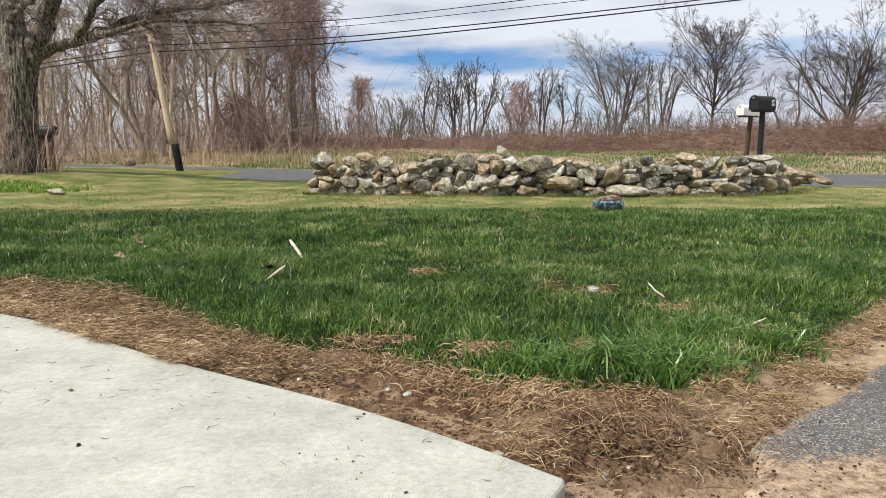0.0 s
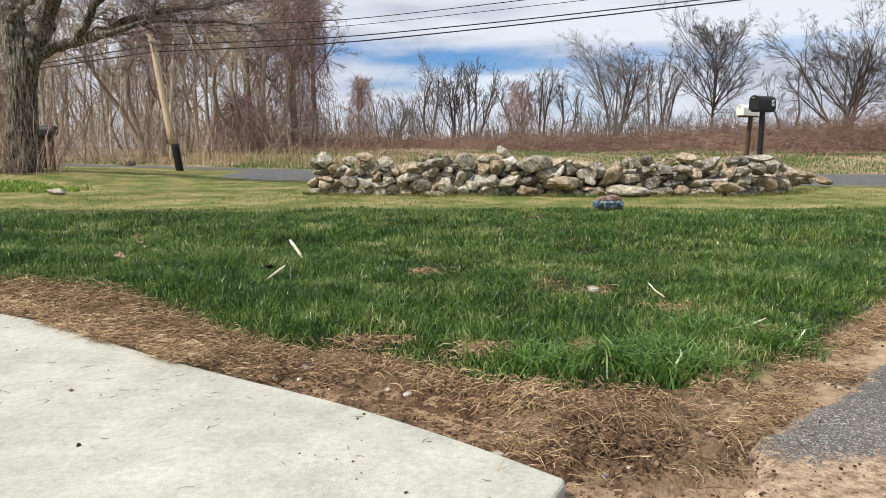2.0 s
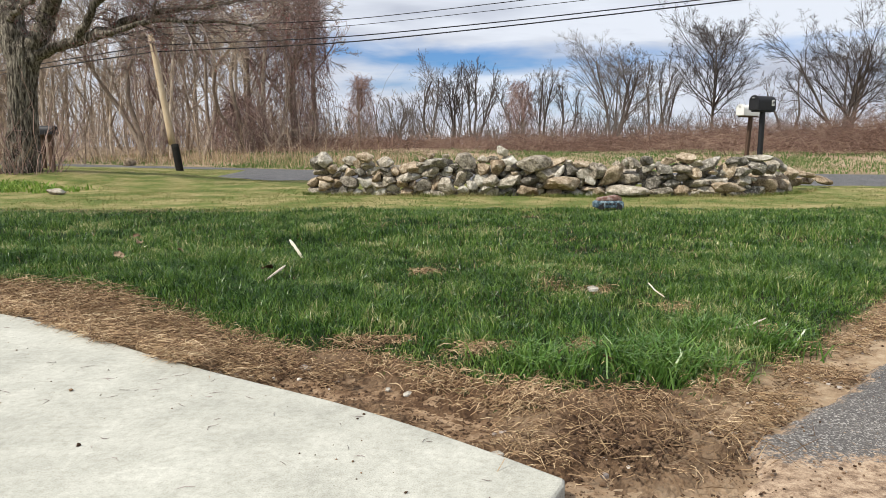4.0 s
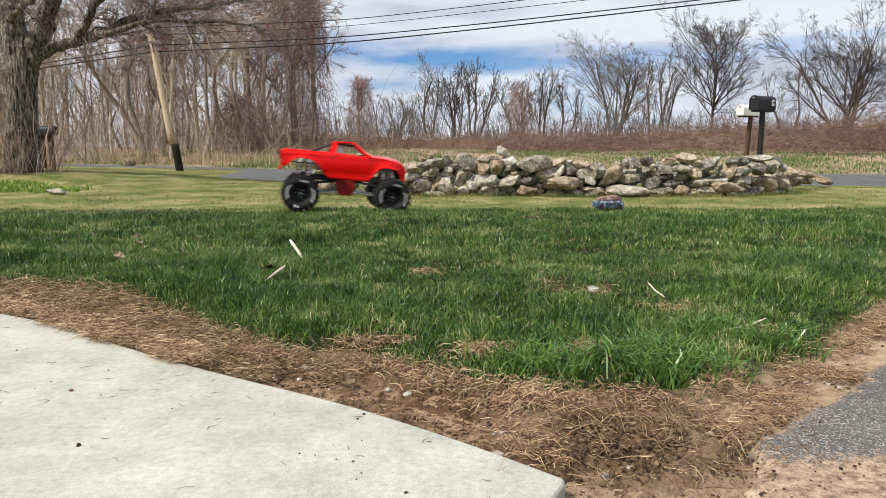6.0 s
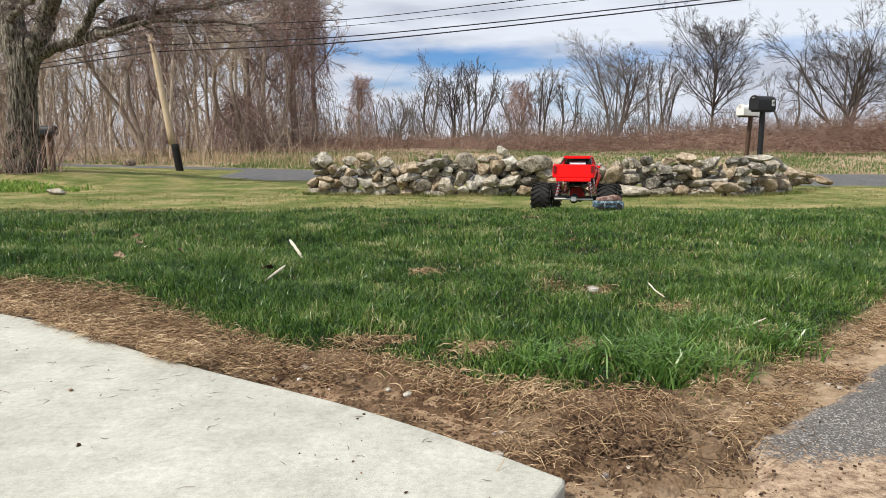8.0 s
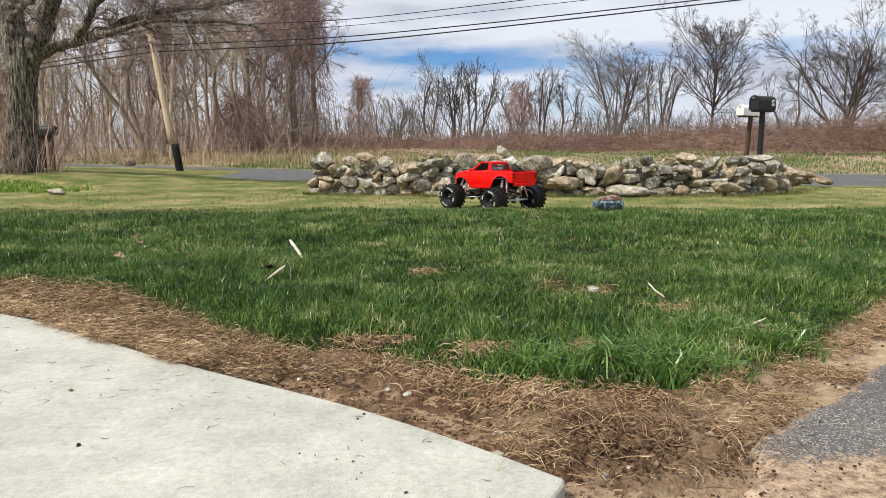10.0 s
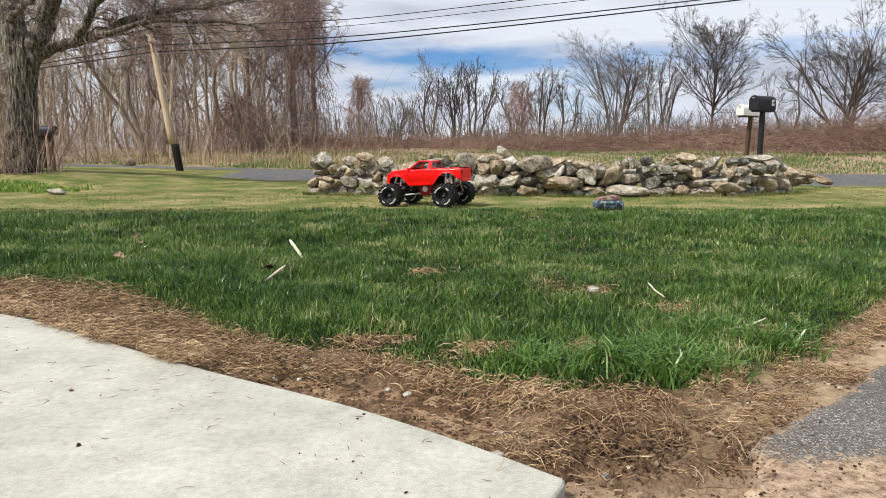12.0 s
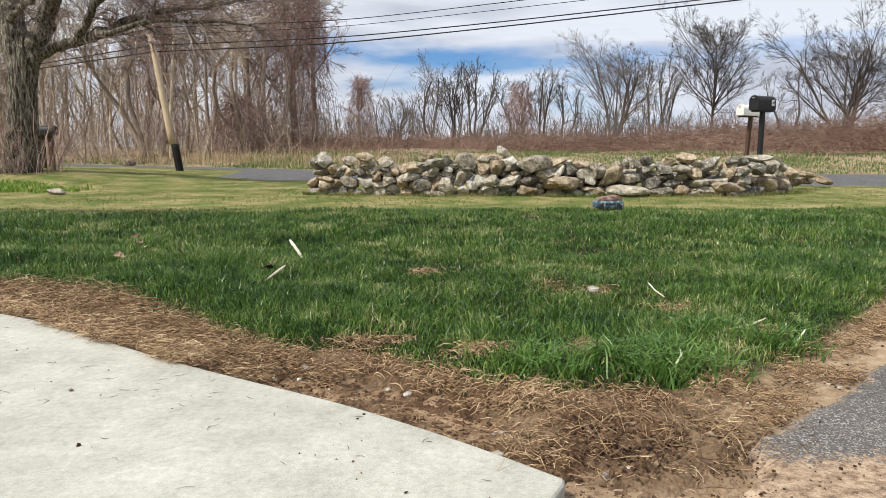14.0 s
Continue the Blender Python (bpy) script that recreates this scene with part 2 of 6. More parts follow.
def concrete_material():
    m = bpy.data.materials.new("brushed_concrete")
    m.use_nodes = True
    nt = m.node_tree
    b = nt.nodes["Principled BSDF"]
    tex = nt.nodes.new("ShaderNodeTexCoord").outputs["Object"]
    base = ramp(nt, noise_node(nt, 4.0, 12, 0.78, tex), [(0.34, (0.335, 0.334, 0.296)), (0.5, (0.445, 0.441, 0.392)), (0.64, (0.54, 0.536, 0.482))])
    blotch = ramp(nt, noise_node(nt, 75, 8, 0.75, tex), [(0.36, (0.82, 0.81, 0.78)), (0.52, (0.98, 0.98, 0.96)), (0.66, (1.09, 1.09, 1.06))])
    base = mix_colour(nt, 1.0, base, blotch, "MULTIPLY")
    grit = ramp(nt, noise_node(nt, 420, 3, 0.7, tex), [(0.34, (0.72, 0.71, 0.68)), (0.52, (1, 1, 1))])
    c = mix_colour(nt, 1.0, base, grit, "MULTIPLY")
    v = nt.nodes.new("ShaderNodeTexVoronoi")
    v.inputs["Scale"].default_value = 55
    nt.links.new(tex, v.inputs["Vector"])
    pits = ramp(nt, v.outputs["Distance"], [(0.04, (0.5, 0.47, 0.42)), (0.09, (1, 1, 1))])
    c = mix_colour(nt, 0.6, c, pits, "MULTIPLY")
    nt.links.new(c, b.inputs["Base Color"])
    b.inputs["Roughness"].default_value = 0.9
    bp = nt.nodes.new("ShaderNodeBump")
    bp.inputs["Strength"].default_value, bp.inputs["Distance"].default_value = 0.35, 0.003
    nt.links.new(noise_node(nt, 90, 6, 0.7, tex), bp.inputs["Height"])
    nt.links.new(bp.outputs[0], b.inputs["Normal"])
    return m


def asphalt_material(name, dark, pale, dust):
    m = bpy.data.materials.new(name)
    m.use_nodes = True
    nt = m.node_tree
    b = nt.nodes["Principled BSDF"]
    tex = nt.nodes.new("ShaderNodeTexCoord").outputs["Object"]
    v = nt.nodes.new("ShaderNodeTexVoronoi")
    v.inputs["Scale"].default_value = 380
    nt.links.new(tex, v.inputs["Vector"])
    chips = ramp(nt, v.outputs["Color"], [(0.2, dark), (0.65, tuple(1.8 * k for k in dark)), (0.92, pale)])
    worn = ramp(nt, noise_node(nt, 2.5, 6, 0.65, tex), [(0.35, (0.8, 0.8, 0.8)), (0.65, (1.15, 1.13, 1.1))])
    c = mix_colour(nt, 1.0, chips, worn, "MULTIPLY")
    if dust:
        at = nt.nodes.new("ShaderNodeAttribute")
        at.attribute_name = "sandy"
        speck = nt.nodes.new("ShaderNodeMath")
        speck.operation = "MULTIPLY_ADD"
        nt.links.new(noise_node(nt, 95, 6, 0.75, tex), speck.inputs[0])
        speck.inputs[1].default_value = 2.6
        speck.inputs[2].default_value = -1.3
        add = nt.nodes.new("ShaderNodeMath")
        nt.links.new(at.outputs["Fac"], add.inputs[0]), nt.links.new(speck.outputs[0], add.inputs[1])
        fac = ramp(nt, add.outputs[0], [(0.42, (0, 0, 0)), (0.62, (1, 1, 1))])
        sand = ramp(nt, noise_node(nt, 46, 10, 0.8, tex), [(0.36, (0.075, 0.048, 0.03)), (0.46, (0.25, 0.17, 0.11)), (0.58, (0.45, 0.335, 0.23)), (0.75, (0.60, 0.49, 0.36))])
        c = mix_colour(nt, fac, c, sand)
    nt.links.new(c, b.inputs["Base Color"])
    b.inputs["Roughness"].default_value, b.inputs["Specular IOR Level"].default_value = 0.85, 0.3
    bp = nt.nodes.new("ShaderNodeBump")
    bp.inputs["Strength"].default_value, bp.inputs["Distance"].default_value = 0.45, 0.003
    nt.links.new(v.outputs["Distance"], bp.inputs["Height"])
    nt.links.new(bp.outputs[0], b.inputs["Normal"])
    return m


def turned_soil():
    """Crumbly soil: the 'damp' mask tells the dark turned earth from the tan dry sand."""
    m = bpy.data.materials.new("turned_soil")
    m.use_nodes = True
    nt = m.node_tree
    b = nt.nodes["Principled BSDF"]
    tex = nt.nodes.new("ShaderNodeTexCoord").outputs["Object"]
    damp = ramp(nt, noise_node(nt, 34, 9, 0.75, tex), [(0.30, (0.024, 0.014, 0.009)), (0.46, (0.084, 0.049, 0.028)), (0.60, (0.17, 0.105, 0.060)), (0.75, (0.31, 0.21, 0.13))])
    sand = ramp(nt, noise_node(nt, 30, 10, 0.8, tex), [(0.30, (0.13, 0.08, 0.048)), (0.44, (0.33, 0.23, 0.145)), (0.60, (0.48, 0.365, 0.245)), (0.75, (0.58, 0.47, 0.335))])
    at = nt.nodes.new("ShaderNodeAttribute")
    at.attribute_name = "damp"
    c = mix_colour(nt, at.outputs["Fac"], sand, damp)
    nt.links.new(c, b.inputs["Base Color"])
    b.inputs["Roughness"].default_value, b.inputs["Specular IOR Level"].default_value = 0.95, 0.15
    bp = nt.nodes.new("ShaderNodeBump")
    bp.inputs["Strength"].default_value, bp.inputs["Distance"].default_value = 0.9, 0.005
    nt.links.new(noise_node(nt, 150, 7, 0.75, tex), bp.inputs["Height"])
    nt.links.new(bp.outputs[0], b.inputs["Normal"])
    return m


def ground_material():
    """Soil and thatch, the thatch darkened as shade between blades; the 'bare' mask tells the dug strip, 'dry' the thin
    lawn, 'wild' the land past the road.
    """
    m = bpy.data.materials.new("soil_and_thatch")
    m.use_nodes = True
    nt = m.node_tree
    b = nt.nodes["Principled BSDF"]
    tex = nt.nodes.new("ShaderNodeTexCoord").outputs["Object"]
    # thatch under the lawn, its colour taken near black for shadowed gaps
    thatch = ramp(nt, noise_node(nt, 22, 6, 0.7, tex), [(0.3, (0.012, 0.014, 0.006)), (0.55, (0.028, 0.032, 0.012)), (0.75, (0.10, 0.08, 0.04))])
    bare = ramp(nt, noise_node(nt, 17, 10, 0.78, tex), [(0.32, (0.08, 0.045, 0.025)), (0.46, (0.21, 0.13, 0.075)), (0.58, (0.38, 0.265, 0.165)), (0.72, (0.54, 0.41, 0.27))])
    dry = ramp(nt, noise_node(nt, 1.6, 8, 0.7, tex), [(0.3, (0.062, 0.095, 0.022)), (0.45, (0.130, 0.155, 0.042)), (0.57, (0.26, 0.225, 0.098)), (0.76, (0.42, 0.345, 0.19))])
    wild = ramp(nt, noise_node(nt, 0.8, 8, 0.7, tex), [(0.32, (0.13, 0.12, 0.055)), (0.46, (0.27, 0.195, 0.125)), (0.65, (0.42, 0.32, 0.22))])
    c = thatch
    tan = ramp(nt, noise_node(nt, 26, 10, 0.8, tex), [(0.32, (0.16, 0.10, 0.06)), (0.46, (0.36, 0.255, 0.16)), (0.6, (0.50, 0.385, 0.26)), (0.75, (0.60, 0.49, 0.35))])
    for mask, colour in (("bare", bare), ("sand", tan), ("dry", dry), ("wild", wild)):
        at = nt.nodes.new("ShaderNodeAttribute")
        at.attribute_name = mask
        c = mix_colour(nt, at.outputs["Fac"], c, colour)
    nt.links.new(c, b.inputs["Base Color"])
    b.inputs["Roughness"].default_value, b.inputs["Specular IOR Level"].default_value = 0.95, 0.15
    bp = nt.nodes.new("ShaderNodeBump")
    bp.inputs["Strength"].default_value, bp.inputs["Distance"].default_value = 0.8, 0.012
    nt.links.new(noise_node(nt, 60, 8, 0.75, tex), bp.inputs["Height"])
    nt.links.new(bp.outputs[0], b.inputs["Normal"])
    return m


# ---- mesh tools ----
def fast_mesh(name, verts, faces, mats, index=None, smooth=False):
    """A mesh from arrays; faces all have the same number of corners."""
    verts, faces = np.asarray(verts, np.float32), np.asarray(faces, np.int32)
    me = bpy.data.meshes.new(name)
    n, k = faces.shape
    me.vertices.add(len(verts))
    me.vertices.foreach_set("co", verts.ravel())
    me.loops.add(n * k)
    me.loops.foreach_set("vertex_index", faces.ravel())
    me.polygons.add(n)
    me.polygons.foreach_set("loop_start", np.arange(n, dtype=np.int32) * k)
    for m in mats if isinstance(mats, (list, tuple)) else [mats]:
        me.materials.append(m)
    if index is not None:
        me.polygons.foreach_set("material_index", np.asarray(index, np.int32))
    me.polygons.foreach_set("use_smooth", np.full(n, smooth))
    me.update(calc_edges=True)
    return me


def tubes(polys, sides=3):
    """Tapered tubes along many lines: (points, radii) each. Returns vertices and quads."""
    vs, fs, at = [], [], 0
    ang = np.arange(sides) * 2 * np.pi / sides
    ca, sa = np.cos(ang), np.sin(ang)
    for pts, rad in polys:
        pts = np.asarray(pts, float)
        n = len(pts)
        tan = np.gradient(pts, axis=0)
        tan /= np.linalg.norm(tan, axis=1, keepdims=True) + 1e-9
        ref = np.array([0.0, 0, 1]) if abs(tan[0, 2]) < 0.8 else np.array([1.0, 0, 0])
        u = np.cross(tan, ref)
        u /= np.linalg.norm(u, axis=1, keepdims=True) + 1e-9
        w = np.cross(tan, u)
        ring = pts[:, None] + np.asarray(rad, float)[:, None, None] * (u[:, None] * ca[None, :, None] + w[:, None] * sa[None, :, None])
        vs.append(ring.reshape(-1, 3))
        i = at + (np.arange(n - 1)[:, None] * sides + np.arange(sides)[None])
        j = at + (np.arange(n - 1)[:, None] * sides + (np.arange(sides)[None] + 1) % sides)
        fs.append(np.stack([i, j, j + sides, i + sides], -1).reshape(-1, 4))
        at += n * sides
    return np.concatenate(vs), np.concatenate(fs)


def part(name, bm, mat, parent=None, label="", smooth=False):
    me = bpy.data.meshes.new(name)
    bmesh.ops.recalc_face_normals(bm, faces=bm.faces)
    bm.to_mesh(me)
    bm.free()
    for m in mat if isinstance(mat, (list, tuple)) else [mat]:
        me.materials.append(m)
    if smooth:
        me.polygons.foreach_set("use_smooth", np.full(len(me.polygons), True))
    ob = new(name, me)
    if parent:
        ob.parent = parent
    return tagged(ob, label)


def part_data(name, me, parent=None, label=""):
    ob = new(name, me)
    if parent:
        ob.parent = parent
    return tagged(ob, label)


def box(bm, cx, cy, cz, sx, sy, sz, bevel=0.0, m=None):
    r = bmesh.ops.create_cube(bm, size=1.0, matrix=(m or Matrix()) @ Matrix.Translation((cx, cy, cz)) @ Matrix.Diagonal((sx, sy, sz, 1)))
    if bevel:
        edges = {e for v in r["verts"] for e in v.link_edges}
        bmesh.ops.bevel(bm, geom=list(edges), offset=bevel, segments=2, profile=0.5, affect="EDGES")


def rod(bm, a, b, r1, r2=None, sides=10):
    a, b = Vector(a), Vector(b)
    d = b - a
    m = Matrix.Translation((a + b) / 2) @ d.to_track_quat("Z", "Y").to_matrix().to_4x4()
    bmesh.ops.create_cone(bm, cap_ends=True, segments=sides, radius1=r1, radius2=r1 if r2 is None else r2, depth=d.length, matrix=m)


# ---- the lie of the land ----
EDGE_X = [-6.0, -2.2, -1.486, -1.022, -0.746, -0.529, -0.395, -0.182, 0.018, 0.186, 0.275, 0.44, 0.559, 0.841, 1.251, 2.4, 6.0]
EDGE_Y = [3.4, 2.6, 2.292, 2.11, 1.852, 1.649, 1.551, 1.506, 1.349, 1.25, 1.23, 1.275, 1.35, 1.60, 2.02, 3.1, 6.5]
SLAB = [(-4.0, 2.75), (-2.2, 2.33), (-1.217, 1.865), (-1.047, 1.771), (-0.874, 1.649), (-0.62, 1.463), (-0.448, 1.349), (-0.186, 1.191), (-0.05, 1.089), (0.057, 1.002), (0.168, 0.901)]


def wave(x, y, s, seed=0.0):
    return (np.sin(x * s * 1.7 + seed) * np.cos(y * s * 1.3 + seed * 2.1) + np.sin((x + y) * s * 2.9 + seed * 0.7) * 0.5 + np.sin((x - 1.6 * y) * s * 5.3 + seed) * 0.25) / 1.75


WALL_X, WALL_Y = [-2.0, -1.0, 1.5, 3.9, 4.86, 5.9, 6.6], [9.75, 9.45, 9.3, 9.25, 9.87, 11.0, 11.6]


def lattice(ix, iy, seed):
    h = (ix.astype(np.int64) * 374761393 + iy.astype(np.int64) * 668265263 + seed * 974634777) & 0x7FFFFFFF
    h = ((h ^ (h >> 13)) * 1274126177) & 0x7FFFFFFF
    return ((h ^ (h >> 16)) & 0xFFFF) / 65535.0


def rough_noise(x, y, scale, octaves=4, seed=1):
    """Layered value noise, about -1 to 1; scale in lumps per metre."""
    x, y = np.asarray(x, float), np.asarray(y, float)
    total, amp, norm_by = np.zeros(np.broadcast(x, y).shape), 1.0, 0.0
    for k in range(octaves):
        px, py = x * scale + 17.3 * k, y * scale - 9.1 * k
        ix, iy = np.floor(px), np.floor(py)
        fx, fy = px - ix, py - iy
        fx, fy = fx * fx * (3 - 2 * fx), fy * fy * (3 - 2 * fy)
        low = lattice(ix, iy, seed + k) * (1 - fx) + lattice(ix + 1, iy, seed + k) * fx
        top = lattice(ix, iy + 1, seed + k) * (1 - fx) + lattice(ix + 1, iy + 1, seed + k) * fx
        total = total + amp * (2 * (low * (1 - fy) + top * fy) - 1)
        norm_by, amp, scale = norm_by + amp, amp * 0.55, scale * 2.03
    return total / norm_by * 1.6


def smooth(a, b, v):
    t = np.clip((v - a) / (b - a), 0, 1)
    return t * t * (3 - 2 * t)


def edge(x):
    return np.interp(x, EDGE_X, EDGE_Y) + 0.03 * wave(x, x * 0, 9.0, 1.0)


def road_near(x):
    return 13.2 - 0.17 * x + 5.2 * smooth(-4.9, -5.7, x) + 0.4 * np.maximum(0, -x - 4)


def road_far(x):
    return 19.6 - 0.24 * x + 0.4 * np.maximum(0, -x - 4)


def height(x, y):
    x, y = np.asarray(x, float), np.asarray(y, float)
    z = -0.20 * smooth(4.95, 6.55, y)
    inside = smooth(-0.12, 0.1, y - edge(x)) * (y > 0.3)
    z = z - 0.035 * (1 - inside) * (1 - smooth(2.6, 4.0, y))
    z = z + 0.012 * wave(x, y, 1.6, 2.0) * smooth(1.2, 2.0, y) + 0.006 * wave(x, y, 8, 3.0)
    z = z + 0.18 * np.exp(-((x + 7.0) ** 2 + (y - 13.2) ** 2) / 6.0) * smooth(9, 12, y)      # mound at the old tree's foot
    z = z + 0.07 * smooth(-5.6, -8.0, x) * smooth(9.5, 12.5, y) * smooth(19.2, 17.0, y)      # bank before the road
    past = smooth(0.3, 7.5, y - road_far(x))
    z = z - 0.02 * smooth(-1, 0.5, y - road_near(x)) + 0.50 * past
    z = z + past * 0.12 * wave(x, y, 0.3, 5.0)
    return z


# ---- ground, road, paving ----
def steps(*runs):
    out_list = []
    for a, b, s in runs:
        out_list += list(np.arange(a, b, s))
    return np.array(out_list + [runs[-1][1]])


def ground():
    xs = steps((-3000, -300, 300), (-300, -40, 20), (-40, -9, 1.5), (-9, -2.4, 0.3), (-2.4, 2.4, 0.05), (2.4, 9, 0.3), (9, 40, 1.5), (40, 300, 20), (300, 3000, 300))
    ys = steps((-3000, -300, 300), (-300, -20, 20), (-20, 0, 1), (0, 0.6, 0.2), (0.6, 3.2, 0.05), (3.2, 9, 0.14), (9, 32, 0.5), (32, 100, 4), (100, 400, 30), (400, 3000, 260))
    gx, gy = np.meshgrid(xs, ys)
    gz = height(gx, gy)
    gz = gz - 0.04 * smooth(0.0, 0.25, gy - road_near(gx)) * smooth(0.0, 0.25, road_far(gx) - gy)
    n, m = gx.shape
    i = (np.arange(n - 1)[:, None] * m + np.arange(m - 1)[None]).ravel()
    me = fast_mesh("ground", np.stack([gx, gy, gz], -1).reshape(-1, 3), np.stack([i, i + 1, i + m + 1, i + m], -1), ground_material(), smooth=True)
    bare = 1 - smooth(-0.10, 0.0, gy - edge(gx) + 0.02 * wave(gx, gy, 14, 2.0))
    bare = bare * (1 - smooth(3.5, 5.5, gy)) * smooth(-1.3, -0.9, gy - edge(gx))
    dry = smooth(4.5, 5.2, gy + 0.4 * rough_noise(gx, gy, 1.2, 3, 8))
    wild = smooth(-0.2, 0.4, gy - road_far(gx))
    sand = bare * np.maximum(smooth(0.38, 0.62, gx), smooth(1.02, 0.90, gy) * smooth(0.1, 0.3, gx))
    for name, v in (("bare", bare), ("sand", sand), ("dry", dry), ("wild", wild)):
        me.attributes.new(name, "FLOAT", "POINT").data.foreach_set("value", v.astype(np.float32).ravel())
    return tagged(new("ground", me), "uneven lawn soil with dug brown strip and rough verges", "ground", kind="structure")


def road():
    xs = steps((-120, -20, 5), (-20, 20, 0.2), (20, 120, 5))
    rows = []
    for k, f in enumerate(np.linspace(0, 1, 9)):
        wob = 0.10 * wave(xs, xs * 0, 1.9, 4.0) if k == 0 else (0.06 * wave(xs, xs * 0, 1.5, 7.0) if k == 8 else 0)
        ys = road_near(xs) * (1 - f) + road_far(xs) * f + wob
        rows.append(np.stack([xs, ys, height(xs, ys) * 0 - 0.222 + 0.03 * np.sin(np.pi * f)], -1))
    v = np.stack(rows)
    n, m = v.shape[:2]
    i = (np.arange(n - 1)[:, None] * m + np.arange(m - 1)[None]).ravel()
    me = fast_mesh("road", v.reshape(-1, 3), np.stack([i, i + 1, i + m + 1, i + m], -1), asphalt_material("road_asphalt", (0.062, 0.062, 0.065), (0.20, 0.197, 0.192), False), smooth=True)
    tagged(new("road", me), "grey worn asphalt country road", "road", kind="structure")


def driveway():
    """Old asphalt with a ragged edge, sand washed over its near part."""
    xs, ys = steps((0.05, 0.3, 0.05), (0.3, 2.2, 0.02), (2.2, 7.0, 0.3)), steps((-5.0, 0.6, 0.2), (0.6, 2.4, 0.02), (2.4, 4.2, 0.1))
    gx, gy = np.meshgrid(xs, ys)
    rim = np.interp(gy, [-5.0, 0.3, 0.85, 0.98, 1.08, 1.206, 1.314, 1.598, 2.2, 3.4, 4.2], [0.10, 0.25, 0.36, 0.44, 0.485, 0.63, 0.772, 1.05, 1.65, 2.9, 3.8])
    d = gx - rim + 0.022 * wave(gx, gy, 16, 1.0) + 0.012 * wave(gx, gy, 40, 2.0)
    gz = np.where(d > 0, -0.022, -0.06) + 0.003 * wave(gx, gy, 9, 3)
    gz = gz - 0.02 * (1 - smooth(0, 0.05, d))
    n, m = gx.shape
    i = (np.arange(n - 1)[:, None] * m + np.arange(m - 1)[None]).ravel()
    keep = (d > -0.03).ravel()[i]
    i = i[keep]
    me = fast_mesh("driveway", np.stack([gx, gy, gz], -1).reshape(-1, 3), np.stack([i, i + 1, i + m + 1, i + m], -1), asphalt_material("driveway_asphalt", (0.075, 0.07, 0.066), (0.42, 0.40, 0.37), True), smooth=True)
    sandy = 0.15 + 0.85 * (1 - smooth(0.90, 1.03, gy - 0.06 * gx)) * smooth(0.1, 0.5, gy + 0.1 * wave(gx, gy, 3, 1.0)) + 0.5 * (1 - smooth(0, 0.09, d))
    me.attributes.new("sandy", "FLOAT", "POINT").data.foreach_set("value", sandy.astype(np.float32).ravel())
    tagged(new("driveway", me), "crumbling grey asphalt driveway dusted with tan sand", "driveway", kind="structure")


def slab():
    bm = bmesh.new()
    pts = np.array(SLAB)
    # finer line along the edge
    t = np.linspace(0, len(pts) - 1, 80)
    ex, ey = np.interp(t, range(len(pts)), pts[:, 0]), np.interp(t, range(len(pts)), pts[:, 1])
    k = np.ones(7) / 7
    ex[3:-3], ey[3:-3] = np.convolve(ex, k, "valid"), np.convolve(ey, k, "valid")
    ring = [(x, y) for x, y in zip(ex, ey)] + [(0.165, 0.885), (0.13, 0.82), (-0.10, 0.2), (-0.5, -2.2), (-4.0, -2.2)]
    face = bm.faces.new([bm.verts.new((x, y, 0.0)) for x, y in ring])
    r = bmesh.ops.extrude_face_region(bm, geom=[face])
    bmesh.ops.translate(bm, verts=[v for v in r["geom"] if isinstance(v, bmesh.types.BMVert)], vec=(0, 0, -0.12))
    top = [e for e in bm.edges if all(abs(v.co.z) < 1e-6 for v in e.verts)]
    bmesh.ops.bevel(bm, geom=top, offset=0.008, segments=3, profile=0.5, affect="EDGES")
    ob = part("concrete_slab", bm, concrete_material())
    tagged(ob, "pale brushed concrete walk with a curved edge", "walkway", kind="structure")


# ---- grass ----
def blades(name, mat, x, y, h, w, lean, label, category="grass", base_z=None, curl=0.5):
    """Bent blades, three triangles each."""
    n = len(x)
    rng = np.random.default_rng(len(name) + n)
    z = height(x, y) if base_z is None else base_z
    a, f = rng.uniform(0, 2 * np.pi, n), rng.uniform(0, 2 * np.pi, n)
    side = np.stack([np.cos(f), np.sin(f), 0 * f], -1) * (w / 2)[:, None]
    way = np.stack([np.cos(a), np.sin(a), 0 * a], -1)
    root = np.stack([x, y, z - 0.004], -1)
    mid = root + way * (lean * h * 0.28)[:, None] + np.stack([0 * h, 0 * h, h * 0.58], -1)
    tip = root + way * (lean * h * (0.7 + curl * 0.4))[:, None] + np.stack([0 * h, 0 * h, h * (1 - 0.35 * np.minimum(lean, 1.6) * 0.6)], -1)
    v = np.stack([root - side, root + side, mid - side * 0.75, mid + side * 0.75, tip], 1).reshape(-1, 3)
    k = np.arange(n)[:, None] * 5
    faces = np.stack([k + [[0, 1, 3]], k + [[0, 3, 2]], k + [[2, 3, 4]]], 1).reshape(-1, 3)
    return tagged(new(name, fast_mesh(name, v, faces, mat)), label, category, kind="stuff")


def tufted(rng, n, x0, x1, y0, y1, keep, power=1.0):
    x = rng.uniform(x0, x1, n)
    y = y0 + (y1 - y0) * rng.uniform(0, 1, n) ** power
    ok = rng.uniform(0, 1, n) < keep(x, y)
    return x[ok], y[ok]


def in_view(x, y, margin=0.35):
    return np.abs(x) < 0.66 * y + margin


